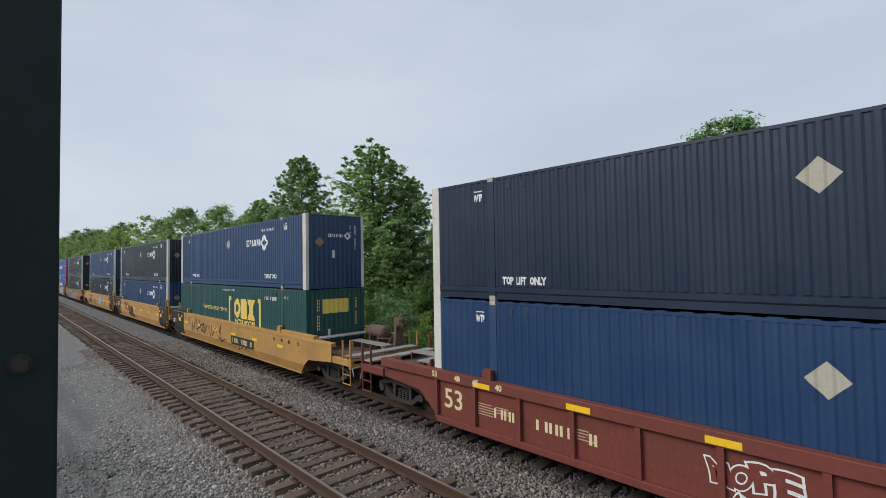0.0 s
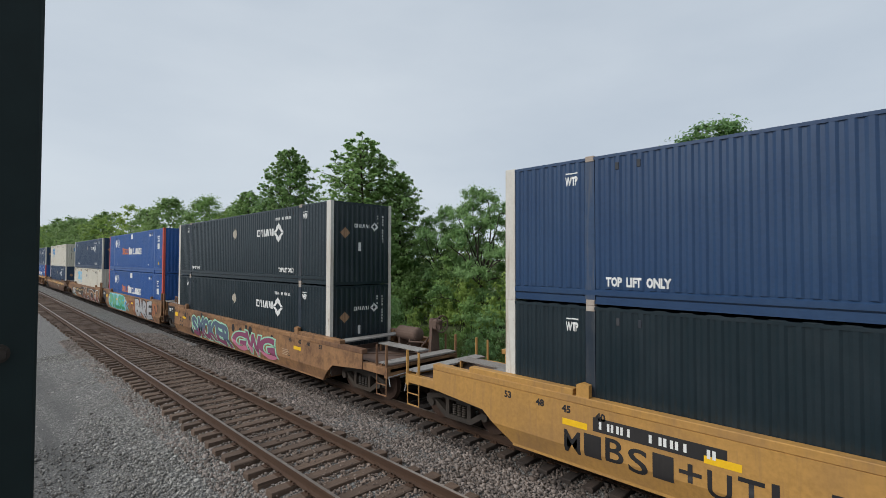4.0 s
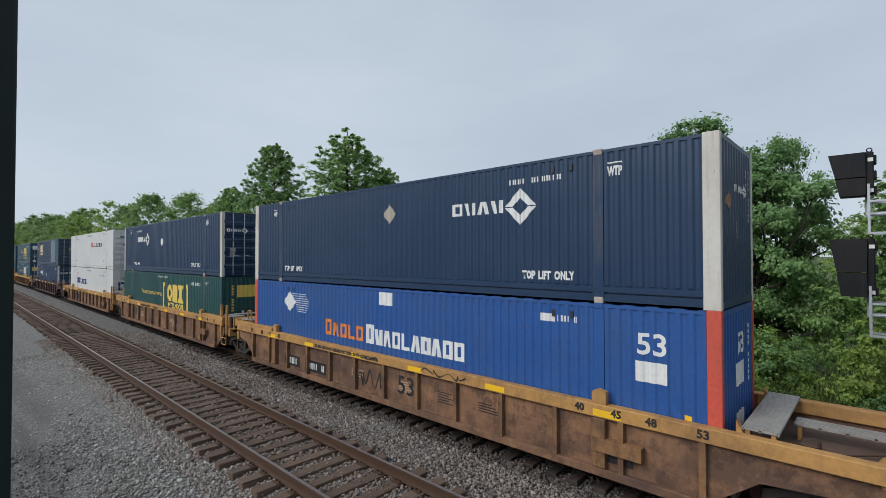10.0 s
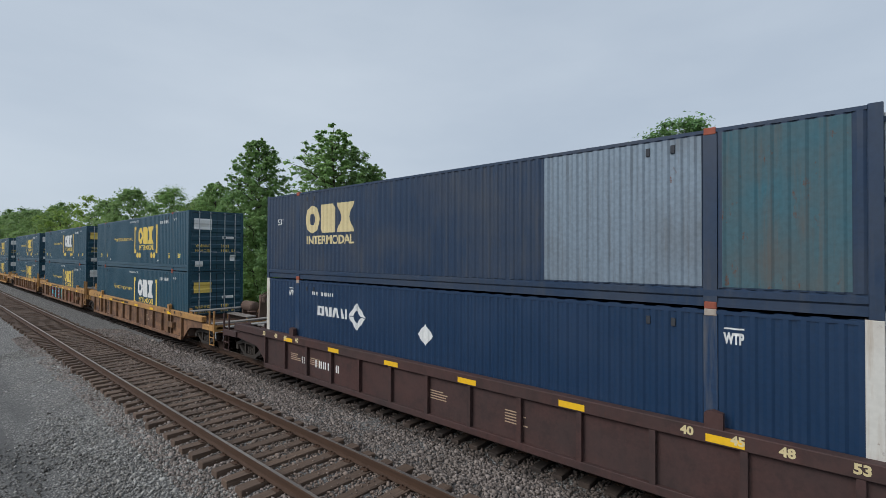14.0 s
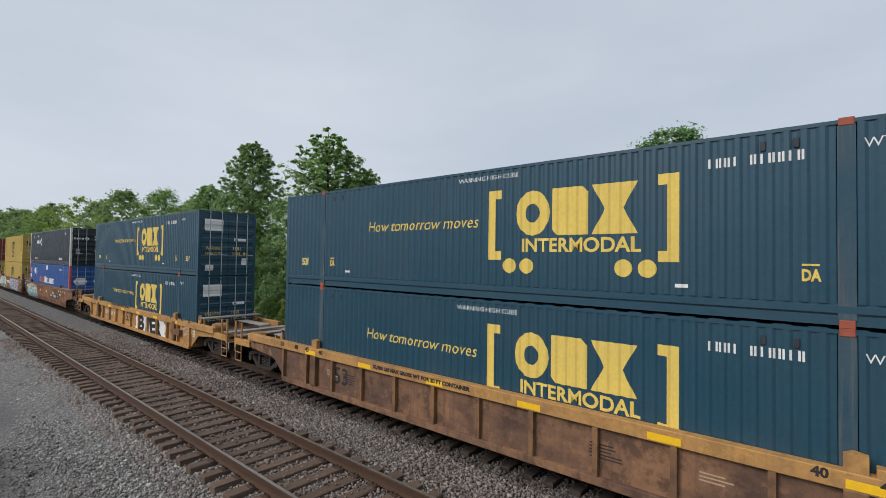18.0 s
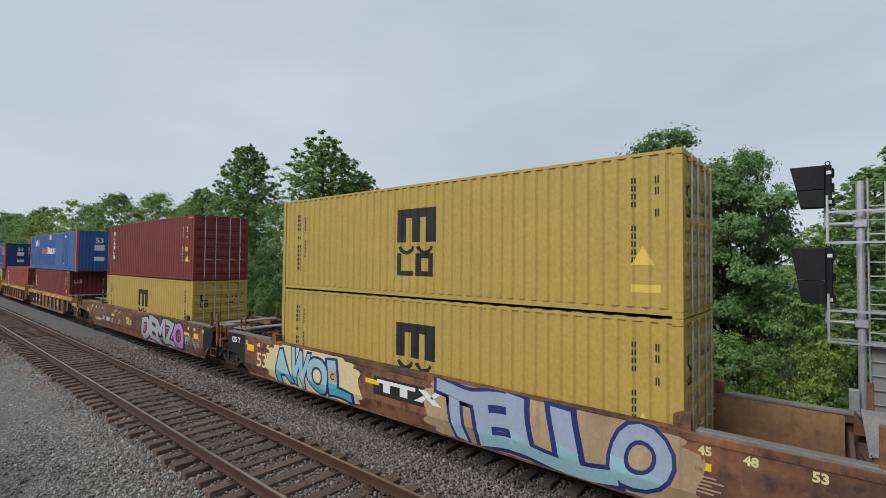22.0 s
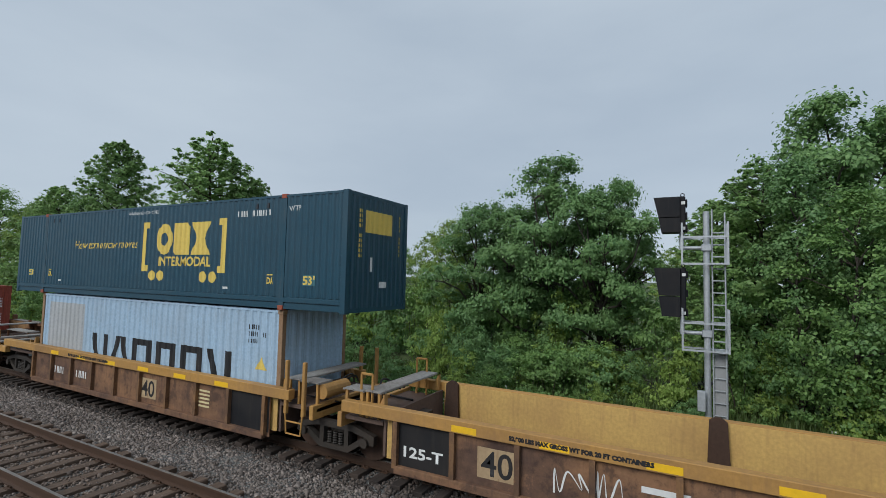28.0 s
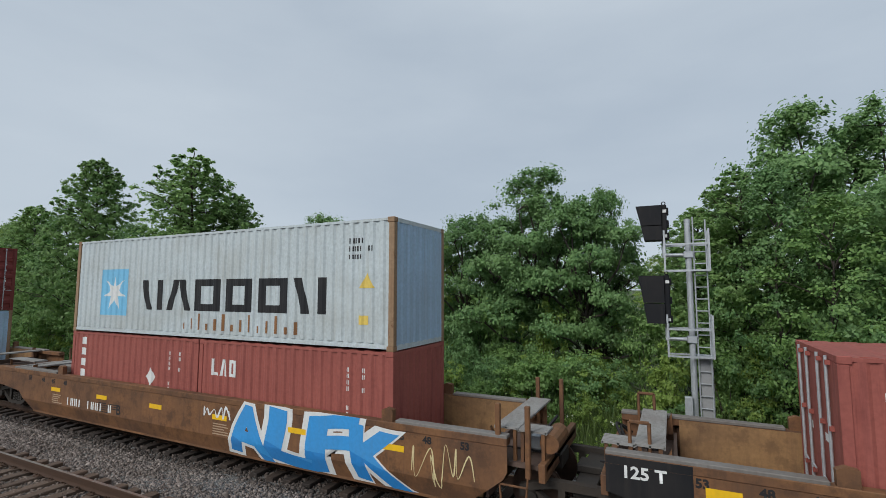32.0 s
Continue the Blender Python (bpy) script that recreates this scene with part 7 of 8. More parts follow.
def well_unit(style, body, feet=53, front="joint", rear="joint", label="", chord=None, top=1.5, brake=False, black_ends=(), inner=None, load_z=1.18, black_from=1.3, rib=None, plank=None, black_rear=1.3):
    """One unit of a well car; front (-y) and rear (+y) are a shared truck or a coupler."""
    root = thing("well_car", label, "railway car", "well cars of the train")
    half = 8.075 if feet == 53 else 6.1
    yw = half + 0.16                       # end of the well
    jt = 9.675 if feet == 53 else 7.75     # truck centre
    cp = 11.3 if feet == 53 else 9.35      # outer end of a coupled deck
    ends = {-1: (front, cp if front != "joint" else jt - 0.35), 1: (rear, cp if rear != "joint" else jt - 0.35)}
    B = MAT[body]
    C = MAT[chord or body]
    low = 0.2
    reach = {d: ((yw + 0.42 if d < 0 else yw + 1.0) if e[0] == "joint" else yw + 1.95) for d, e in ends.items()}     # how far the side runs
    foot = {d: half - 0.25 for d in ends}
    for side in (-1, 1):
        x_out = side * SIDE_X

        def web_outline():
            f, r = -reach[-1], reach[1]
            if feet == 40:
                return [(-5.98, low), (5.98, low), (5.98, top - 0.2), (-5.98, top - 0.2)]
            return [(-foot[-1], low), (foot[1], low), (foot[1] + 0.75, 0.78), (r, 0.92), (r, top - 0.14), (f, top - 0.14), (f, 0.92), (-foot[-1] - 0.75, 0.78)]
        xin = x_out - side * (0.1 if style == "ribbed" else 0.0)
        bm = slab(web_outline(), 0, min(xin, xin - side * 0.03), max(xin, xin - side * 0.03))
        if style != "ribbed":
            tuck(bm, side)
        web = part("side_web", bm, B, root)
        part("top_chord", boxes((min(x_out, x_out - side * 0.2), max(x_out, x_out - side * 0.2), -reach[-1], reach[1], top - 0.14 if style != "ribbed" else top - 0.24, top), bevel=0.012), C, root)
        for d in [q for q in (-1, 1) if feet == 53 and (style != "ribbed" or ends[q][0] == "joint")]:
            a, b = sorted((d * 6.32, d * (reach[d] - (0.0 if ends[d][0] == "joint" else 1.2))))
            part("end_coaming", boxes((min(x_out - side * 0.01, x_out - side * 0.21), max(x_out - side * 0.01, x_out - side * 0.21), a, b, top - 0.01, top + (0.055 if plank == "plank" else 0.12)), bevel=0.012), MAT[plank] if plank else C if d not in black_ends else MAT["black"], root)
        xb = x_out - side * (0.0 if style == "ribbed" else TUCK * (TUCK_Z - low) / TUCK_Z)
        part("bottom_chord", boxes((min(xb + side * 0.004, xb - side * 0.1), max(xb + side * 0.004, xb - side * 0.1), -foot[-1], foot[1], low - 0.05, low + (0.06 if style != "ribbed" else 0.1)), bevel=0.008), B, root)
        xi = x_out - side * 0.205
        part("inner_plate", boxes((min(xi, xi + side * 0.02), max(xi, xi + side * 0.02), -half - 0.05, half + 0.05, 0.34, top - 0.02)), MAT[inner or body], root)
        if style == "ribbed":
            n = int(2 * half / 1.25)
            for k in range(n + 1):
                y = -half + 0.25 + (2 * half - 0.5) * k / n
                part("stiffener", boxes((min(x_out, xin), max(x_out, xin), y - 0.05, y + 0.05, low + 0.05, top - 0.24)), MAT[rib or body], web)
        # guides that keep a container in place
        for q in ((-6.12, 6.12) if feet == 53 else ()):
            part("container_guide", slab([(q - 0.13, top - 0.06), (q + 0.13, top - 0.06), (q + 0.13, top + 0.22), (q + 0.02, top + 0.27), (q - 0.13, top + 0.24)], 0, min(x_out - side * 0.02, x_out - side * 0.14), max(x_out - side * 0.02, x_out - side * 0.14)), C, root)
    for k in range(5):
        y = -half + 0.6 + (2 * half - 1.2) * k / 4
        part("cross_beam", boxes((-1.38, 1.38, y - 0.25, y + 0.25, 0.17, 0.26)), B, root)
    for d, (kind, ye) in ends.items():
        end_fittings(root, d, yw, ye, kind != "joint", chord or body, brake == "both" or d == (1 if brake == "rear" else -1 if brake == "front" else 0))
    if front != "joint":
        bogie(root, -jt)
    bogie(root, jt)
    # reflective tape along the near side
    zr = top - 0.19 if style == "ribbed" else 0.98
    for k in range(6):
        y = -half + 1.8 + k * (2 * half - 3.6) / 5
        part("reflector", kept(("refl", zr, feet), "reflector", lambda: boxes((-SIDE_X - 0.004, -SIDE_X + 0.001, -0.26, 0.26, zr - 0.02, zr + 0.1)), MAT["reflector"]), None, root, "yellow reflective strip").matrix_basis = pose(0, y, 0)
    for d in black_ends:
        xo = -SIDE_X - 0.002 if style != "ribbed" else -SIDE_X + 0.097
        a, b = (half - (black_rear if d > 0 else black_from), reach[d])
        if feet == 40:
            o = [(-d * 4.58, 0.3), (-d * 5.97, 0.3), (-d * 5.97, top - 0.25), (-d * 4.58, top - 0.25)]
        else:
            o = [(-d * a, 0.26), (-d * (foot[d] + 0.05), 0.26), (-d * (foot[d] + 0.75), 0.78), (-d * b, 0.92), (-d * b, top - 0.141), (-d * a, top - 0.141)]
            if a > foot[d]:
                o = [(-d * a, 0.4)] + o[2:]
            side_shapes(root, "black_panel", [rect(min(-d * a, -d * b), max(-d * a, -d * b), top - 0.139, top - 0.012)], "black", xo, "black painted end of the side")
            if (black_rear if d > 0 else black_from) > 1:
                for w, q in (("53", 7.98 if d > 0 else -7.55), ("48", 7.25 if d > 0 else -6.85)):
                    side_text(root, w, q, 1.24, 0.12, "ink_white", xo - 0.003)
        side_shapes(root, "black_panel", [o], "black", xo, "black painted end of the side")
        if feet == 40:
            if d > 0:
                side_text(root, "125-T", 5.68, 0.5, 0.2, "ink_white", xo - 0.003, 0.9)
        else:
            if d > 0:
                side_text(root, "125 T", 8.95, load_z, 0.18, "ink_white", xo - 0.003, 0.62)
            side_shapes(root, "reflector", [rect(-7.82, -7.35, 1.0, 1.22) if d > 0 else rect(7.0, 7.45, 0.9, 1.12)], "reflector", xo - 0.003)
    return root


def car_marks(root, style, big, y_big, ink, reporting=None, rep_ink="ink_white", seed=1, feet=53, black_ends=()):
    """Stencilled figures and data panels on the near side."""
    x = -SIDE_X - 0.003 if style != "ribbed" else -SIDE_X + 0.097
    xc = -SIDE_X - 0.0045
    if big:
        side_text(root, big, y_big, 0.55, 0.46, ink, x, 0.62)
    if reporting:
        y, a, b = reporting
        side_shapes(root, "number_stencil", figures(-y, -y + a, 0.62, 0.84, 4) + (figures(-y + a + 0.25, -y + a + 0.25 + b, 0.62, 0.84, 6) if b else []), rep_ink, x)
    rnd = random.Random(seed)
    for k in range(4):
        y = rnd.uniform(-6.5, 6.5) if feet == 53 else rnd.uniform(-4.5, 4.5)
        side_shapes(root, "data_stencil", [rect(-y, -y + rnd.uniform(0.35, 0.6), 0.85 - 0.06 * j, 0.875 - 0.06 * j) for j in range(rnd.choice((3, 4, 5)))], "ink_black" if ink == "ink_black" and k % 2 else "ink_dim", x + 0.0014 - 0.0004 * k)
    if style == "ribbed" and ink == "ink_black":
        side_text(root, "52,900 LBS MAX GROSS WT FOR 20 FT CONTAINER", 3.4, 1.27 if feet == 53 else 1.24, 0.085, "ink_black", xc, 3.2)
        part("side_box", slab([(-6.9, 0.62), (-6.0, 0.62), (-6.0, 0.86), (-6.9, 0.86)], 0, -SIDE_X - 0.06, -SIDE_X + 0.1), MAT["car_tan"], root)
        for d in (-6.12, 6.12):
            part("guide_post", boxes((-SIDE_X - 0.03, -SIDE_X + 0.1, d - 0.13, d + 0.13, 0.32, 1.2), bevel=0.01), MAT["car_tan"], root)
    if feet == 53:
        for d in (-1, 1):
            for w, q in (("53", 7.85), ("48", 7.05), ("45", 6.45), ("40", 5.75)):
                if d in black_ends and q > 6.9:
                    continue
                side_text(root, w, d * q + 0.1, 1.2 if style != "ribbed" else 1.28, 0.13, ink, x if style != "ribbed" else xc)


# ---- the train: front of each stack at the clip's start, measured along the track ----
TRAIN = []            # every moving thing with its place at the start
LOW, LOW_LONG = 0.324, 0.385      # floor height of short and of long boxes in a well


def ride(ob, y, z):
    TRAIN.append((ob, y, z))
    ob.matrix_basis = pose(TRACK_X, y, z)


def stack(front, lower, upper, low_feet=53, up_feet=53, lift=None):
    """Containers of one well; front is where a 53-foot box begins, shorter ones stand in the middle of it."""
    offset = {53: 0.0, 40: 1.98, 20: 1.98}
    z = lift or (LOW_LONG if low_feet == 53 else LOW)
    if lower:
        names = lower if isinstance(lower, tuple) else (lower,)
        y = front + offset[low_feet]
        for n in names:
            ride(container(n), y, z)
            y += 6.1
        z += SHELLS[DESIGNS[names[0]][0]].H
    if upper:
        ride(container(upper), front + offset[up_feet], z)


def unit(front, *args, **kw):
    root = well_unit(*args, **kw)
    ride(root, front + 8.075, 0)
    return root


LAB = {"car_red": "oxide red ribbed well car with yellow reflective strips", "car_yellow": "yellow smooth-sided well car with scrawled graffiti",
       "car_rust": "rusty orange-brown well car covered with graffiti", "car_tan": "dirty tan ribbed well car with stencilled figures",
       "car_brown": "brown smooth-sided well car with stencilled figures"}

# single oxide red car
u = unit(-7.02, "ribbed", "car_red", 53, "coupler", "coupler", LAB["car_red"], top=1.45)
car_marks(u, "ribbed", "53", 7.6, "ink_cream", (6.0, 0.9, 1.5), "ink_cream", 2)
graffiti(u, "MOPE", 1.5, 0.3, 0.62, 1.02, "car_red", "ink_white", -SIDE_X + 0.093, 4, label="white outlined sprayed tag")
scrawl(u, 1.2, 0.4, 0.42, 0.56, "ink_white", -SIDE_X + 0.093, 5, 0.03)
stack(-7.02, "umax_blue", "umax_dark")

# three yellow units
for k, (y, lo, up, fr, re) in enumerate(((16.16, "csx_green", "umax_blue", "coupler", "joint"), (35.55, "umax_blue", "umax_black", "joint", "joint"), (54.98, "umax_black", "umax_blue", "joint", "coupler"))):
    u = unit(y, "smooth", "car_yellow", 53, fr, re, LAB["car_yellow"], top=1.55, brake="front" if k == 0 else False, black_ends=((1,), (-1, 1), (-1,))[k], load_z=0.88)
    car_marks(u, "smooth", "53" if k else None, 2.5, "ink_black", (-1.0, 0.7, 1.0) if k != 1 else None, "ink_black", 10 + k, black_ends=((1,), (-1, 1), (-1,))[k])
    x = -SIDE_X - 0.003
    if k == 0:
        for a, b, lo_, hi_, q, n in ((5.3, 2.6, 0.55, 1.42, 6, 9), (4.6, 2.4, 0.6, 1.3, 8, 7), (2.4, 0.4, 0.5, 1.3, 16, 8), (1.0, -0.4, 0.45, 0.75, 17, 6)):
            scrawl(u, a, b, lo_, hi_, "ink_black", x - 0.002 * (q % 3), q, 0.06, n)
        scrawl(u, -0.6, -3.2, 0.32, 0.55, "ink_black", x, 18, 0.035, 14)
        scrawl(u, -4.2, -6.6, 0.5, 0.95, "patch_tan", x, 19, 0.04, 12)
        side_shapes(u, "number_board", [rect(1.0, 3.7, 0.55, 0.95)], "ink_black", x)
        side_shapes(u, "number_stencil", figures(1.15, 2.0, 0.64, 0.86, 4) + figures(2.2, 3.5, 0.64, 0.86, 6), "ink_cream", x - 0.002)
    elif k == 1:
        side_shapes(u, "logo", joined_bars(-5.1, -3.1, 0.76, 1.36), "car_red", x, "dark red brand mark")
        graffiti(u, "UTL", 3.0, 1.2, 0.4, 1.15, "ink_black", "ink_black", x, 21, label="black sprayed tag")
    else:
        for q, ch in enumerate("MIBS1+UTL"):
            side_text(u, ch, 6.5 - q * 0.42, 0.45 + 0.03 * (q % 3), 0.42, "ink_black", x - 0.001, 0.34)
        side_shapes(u, "number_board", [rect(-5.9, -3.7, 0.98, 1.24)], "ink_black", x)
        side_shapes(u, "number_stencil", figures(-5.8, -5.1, 1.04, 1.18, 4) + figures(-4.9, -3.8, 1.04, 1.18, 6), "ink_white", x - 0.002)
        side_shapes(u, "graffiti_fill", [[(0.3, 0.62), (0.45, 0.5), (0.75, 0.32), (1.2, 0.36), (1.5, 0.28), (2.0, 0.5), (2.3, 0.3), (2.15, 0.7), (2.2, 0.95), (1.95, 1.15), (1.5, 1.3), (1.1, 1.24), (0.75, 1.36), (0.4, 1.3), (0.42, 1.0)]], "g_faded", x, "faded light blue sprayed patch")
        for q in range(3):
            scrawl(u, -0.55 - 0.5 * q, -1.15 - 0.5 * q, 0.45, 1.15, "ink_orange" if q == 1 else "g_blue", x - 0.003, 22 + q, 0.02, 6)
        side_shapes(u, "logo", [[(2.75, 0.85), (2.85, 0.85), (3.1, 1.15), (3.0, 1.15)]], "ink_red", x)
        side_shapes(u, "logo", [[(3.0, 0.85), (3.1, 0.85), (2.85, 1.15), (2.75, 1.15)]], "g_blue", x - 0.002)
    stack(y, lo, up)

# three rusty units under graffiti
for k, (y, lo, up, fr, re) in enumerate(((78.38, "umax_black", "umax_black", "coupler", "joint"), (97.67, "pacer", "pacer", "joint", "joint"), (116.96, "cream_low", "umax_navy", "joint", "coupler"))):
    u = unit(y, "smooth", "car_rust", 53, fr, re, LAB["car_rust"], top=1.5, brake="front" if k == 0 else "rear" if k == 2 else False, black_ends=((1,), (1,), ())[k], black_rear=0.1, plank="car_rust")
    x = -SIDE_X - 0.003
    car_marks(u, "smooth", "53" if k != 1 else None, 8.0 if k == 2 else 7.0, "ink_black", (-5.0, 0.7, 1.1) if k == 1 else (4.4, 0.9, 1.4), "ink_black", 20 + k)
    if k == 0:
        bub = random.Random(30)
        for q in range(18):
            side_shapes(u, "graffiti_bubble", [disc(-6.1 + 0.6 * q + bub.uniform(-0.2, 0.2), bub.choice((0.45, 0.75, 1.15, 1.25)) + bub.uniform(-0.1, 0.1), bub.uniform(0.07, 0.19), 12)], "ink_black", x - 0.0002 * (q % 4), "black sprayed dot")
        graffiti(u, "SMOKER", 4.9, -0.2, 0.26, 1.22, "g_plum", "g_mint", x - 0.003, 31, upper="g_slate", label="plum and slate sprayed lettering outlined in mint")
        graffiti(u, "GWG", -0.6, -4.6, 0.3, 1.15, "g_pink", "g_mint", x - 0.003, 33, upper="g_plum", label="pink sprayed lettering outlined in mint")
    elif k == 1:
        graffiti(u, "PALSE", 6.3, 1.2, 0.3, 1.36, "g_green", "g_teal", x, 35, cloud="g_pale", upper="g_leaf", label="green sprayed letters on a pale blue haze")
        for q in range(7):
            side_shapes(u, "graffiti_bubble", [disc(-0.9 + 0.17 * q, 0.5 + 0.13 * ((q * 3) % 5), 0.09 + 0.03 * (q % 3), 12)], ("g_pale", "g_blue", "g_teal")[q % 3], x - 0.0002 * q, "pale blue sprayed dot")
        side_shapes(u, "logo", joined_bars(0.35, 2.15, 0.72, 1.18), "car_red", x, "dark red brand mark")
        side_shapes(u, "graffiti_fill", [disc(7.1, 1.05, 0.62, 24, 0.34)], "car_orange", x - 0.001, "orange sprayed swirl")
        scrawl(u, -5.9, -7.9, 0.5, 1.4, "ink_black", x - 0.006, 37, 0.09, 5)
        graffiti(u, "BARE", -2.25, -6.5, 0.24, 1.42, "g_silver", "ink_black", x - 0.003, 36, cloud="car_orange", label="silver sprayed letters with a black outline")
    else:
        graffiti(u, "ONE", 7.3, 5.35, 0.3, 1.08, "g_pale", "ink_black", x, 34, upper="g_silver", label="silver and turquoise bubble letters outlined in black")
        side_shapes(u, "number_board", [rect(-4.95, -1.65, 0.72, 1.14)], "ink_black", x)
        side_shapes(u, "number_stencil", figures(-4.8, -3.7, 0.82, 1.04, 4) + figures(-3.3, -1.8, 0.82, 1.04, 6), "ink_cream", x - 0.002)
        for q, ch in enumerate("FREE WEBS"):
            if ch != " ":
                side_text(u, ch, 3.4 - q * 0.19, 0.5, 0.17, "ink_white", x, 0.14)
        side_shapes(u, "graffiti_fill", [rect(-1.6, 8.0, 0.2, 1.34)], "ink_black", x, "flat black sprayed band")
        graffiti(u, "AHOI", 0.9, -8.2, 0.24, 1.34, "car_red", "ink_white", x - 0.002, 37, upper="car_rust", edge=0.1, label="huge dark red sprayed letters outlined in white")
    stack(y, lo, up)

# single tan smooth car
u = unit(140.42, "smooth", "car_under", 53, "coupler", "coupler", "brown smooth-sided well car with a tan upper band", top=1.39)
car_marks(u, "smooth", None, 0, "ink_black", None, "ink_black", 30)
stack(140.42, "umax_navy", "cream")
x = -SIDE_X - 0.0012
side_shapes(u, "upper_band", [rect(-9.1, 8.4, 0.98, 1.25)], "car_chord", x, "worn tan band along the upper side")
side_shapes(u, "number_stencil", figures(-4.6, -4.0, 1.0, 1.2, 3) + figures(-3.8, -2.6, 1.0, 1.2, 5), "ink_black", x - 0.003)
side_shapes(u, "repair_plate", [[(-1.9, 1.25), (1.0, 1.25), (0.75, 1.08), (-1.6, 1.08)]], "patch_tan", x - 0.002, "welded tan repair plate")
for y, w in ((-2.4, 0.5), (1.1, 0.4), (2.0, 0.35), (5.0, 0.6), (6.9, 0.5)):
    side_shapes(u, "paint_stain", [disc(y, 1.1, w / 2, 14, 0.09)], "ink_cream" if w > 0.45 else "car_yellow", x - 0.003, "pale yellow worn paint")
side_shapes(u, "logo", ring(2.45, 1.1, 0.1, 0.13, n=16), "ink_black", x - 0.004)
side_shapes(u, "number_stencil", figures(2.7, 4.2, 1.02, 1.12, 18), "ink_black", x - 0.004)
scrawl(u, -2.4, -3.9, 0.6, 1.05, "ink_white", x - 0.004, 144, 0.035, 9)

# three tan ribbed units
for k, (y, lo, up, fr, re) in enumerate(((163.64, "pacer", "umax_navy", "coupler", "joint"), (183.03, "csx_green", "umax_doors", "joint", "joint"), (202.34, "stg", "xpo", "joint", "coupler"))):
    u = unit(y, "ribbed", "car_grime", 53, fr, re, LAB["car_tan"], chord="car_chord", top=1.45, rib="car_tan")
    car_marks(u, "ribbed", None if k == 2 else "53", 5.2 if k else -0.5, "ink_black", (5.0, 0.7, 1.1) if k == 2 else None, "ink_white" if k == 2 else "ink_black", 40 + k)
    x = -SIDE_X + 0.094
    if k == 0:
        for a, b, n in ((5.5, 4.5, 4), (4.15, 2.9, 6)):
            side_shapes(u, "number_board", [rect(-a, -b, 0.4, 0.76)], "ink_black", x + 0.001)
            side_shapes(u, "number_stencil", figures(-a + 0.1, -b - 0.08, 0.48, 0.68, n), "ink_white", x - 0.001)
        scrawl(u, 1.25, 0.1, 0.35, 0.95, "ink_black", x, 47, 0.05, 9)
        scrawl(u, 1.3, 0.1, 1.24, 1.4, "ink_black", -SIDE_X - 0.005, 48, 0.03, 10)
        scrawl(u, -1.6, -3.0, 1.24, 1.4, "ink_black", -SIDE_X - 0.005, 49, 0.035, 9)
    if k == 1:
        side_shapes(u, "logo", joined_bars(0.75, 1.55, 0.5, 0.85), "car_red", x, "small red-brown brand mark")
        scrawl(u, -1.9, -2.9, 0.45, 0.85, "ink_grey", x, 46, 0.05)
    if k == 2:
        side_shapes(u, "number_board", [rect(-5.2, -4.05, 0.5, 0.95)], "ink_black", x + 0.001)
        side_shapes(u, "number_board", [rect(-3.9, -2.7, 0.5, 0.95)], "ink_black", x + 0.001)
        side_text(u, "LD LMT PER UNIT", 2.3, 0.48, 0.11, "ink_black", x, 1.1)
    part("data_board", boxes((-SIDE_X + 0.086, -SIDE_X + 0.096, -6.7, -6.05, 0.42, 0.8)), MAT["ink_black"], u)
    stack(y, lo, up)

# single oxide red car
u = unit(225.83, "ribbed", "car_dark", 53, "coupler", "coupler", "dark grimy ribbed well car with white stencils", top=1.45)
car_marks(u, "ribbed", None, 0, "ink_cream", (5.6, 0.5, 1.3), "ink_white", 50)
stack(225.83, "umax_doors", "csx_old")

# three tan ribbed units with teal boxes, and one more single car
for k, (y, lo, up, fr, re) in enumerate(((249.27, "csx_teal_pale", "csx_teal", "coupler", "joint"), (268.6, "csx_teal", "csx_teal_pale", "joint", "joint"), (288.0, "csx_teal", "csx_teal", "joint", "coupler"), (311.2, "csx_teal", "csx_teal", "coupler", "coupler"))):
    u = unit(y, "ribbed", "car_grime" if k < 3 else "car_chord", 53, fr, re, LAB["car_tan"] if k < 3 else "yellow-tan ribbed well car with a black tag", chord="car_chord", rib="car_tan" if k < 3 else None, top=1.42 if k < 3 else 1.3, brake="front" if k == 0 else False)
    car_marks(u, "ribbed", "53", 5.2 if k < 3 else 0.95, "ink_black", (5.0, 0.7, 1.1) if k == 3 else None, "ink_white", 60 + k)
    x = -SIDE_X + 0.094
    if k == 1:
        side_shapes(u, "graffiti_panel", [rect(-4.08, 0.27, 0.28, 1.16)], "g_teal", x, "flat turquoise sprayed panel")
        graffiti(u, "CEVER", 3.95, -0.2, 0.32, 1.1, "g_plum", "g_teal", x - 0.001, 64, label="plum sprayed letters on turquoise")
        side_shapes(u, "logo", joined_bars(2.6, 4.6, 0.45, 0.95), "car_red", x, "dark red brand mark")
    if k == 3:
        graffiti(u, "BIER", -1.15, -4.4, 0.24, 1.06, "ink_black", "ink_white", -SIDE_X + 0.09, 67, cloud="ink_white", label="black sprayed letters with a white outline")
        graffiti(u, "OKUSE", -7.0, -8.2, 0.7, 1.0, "car_chord", "ink_white", -SIDE_X + 0.09, 68, label="small white sprayed tag")
    stack(y, lo, up)

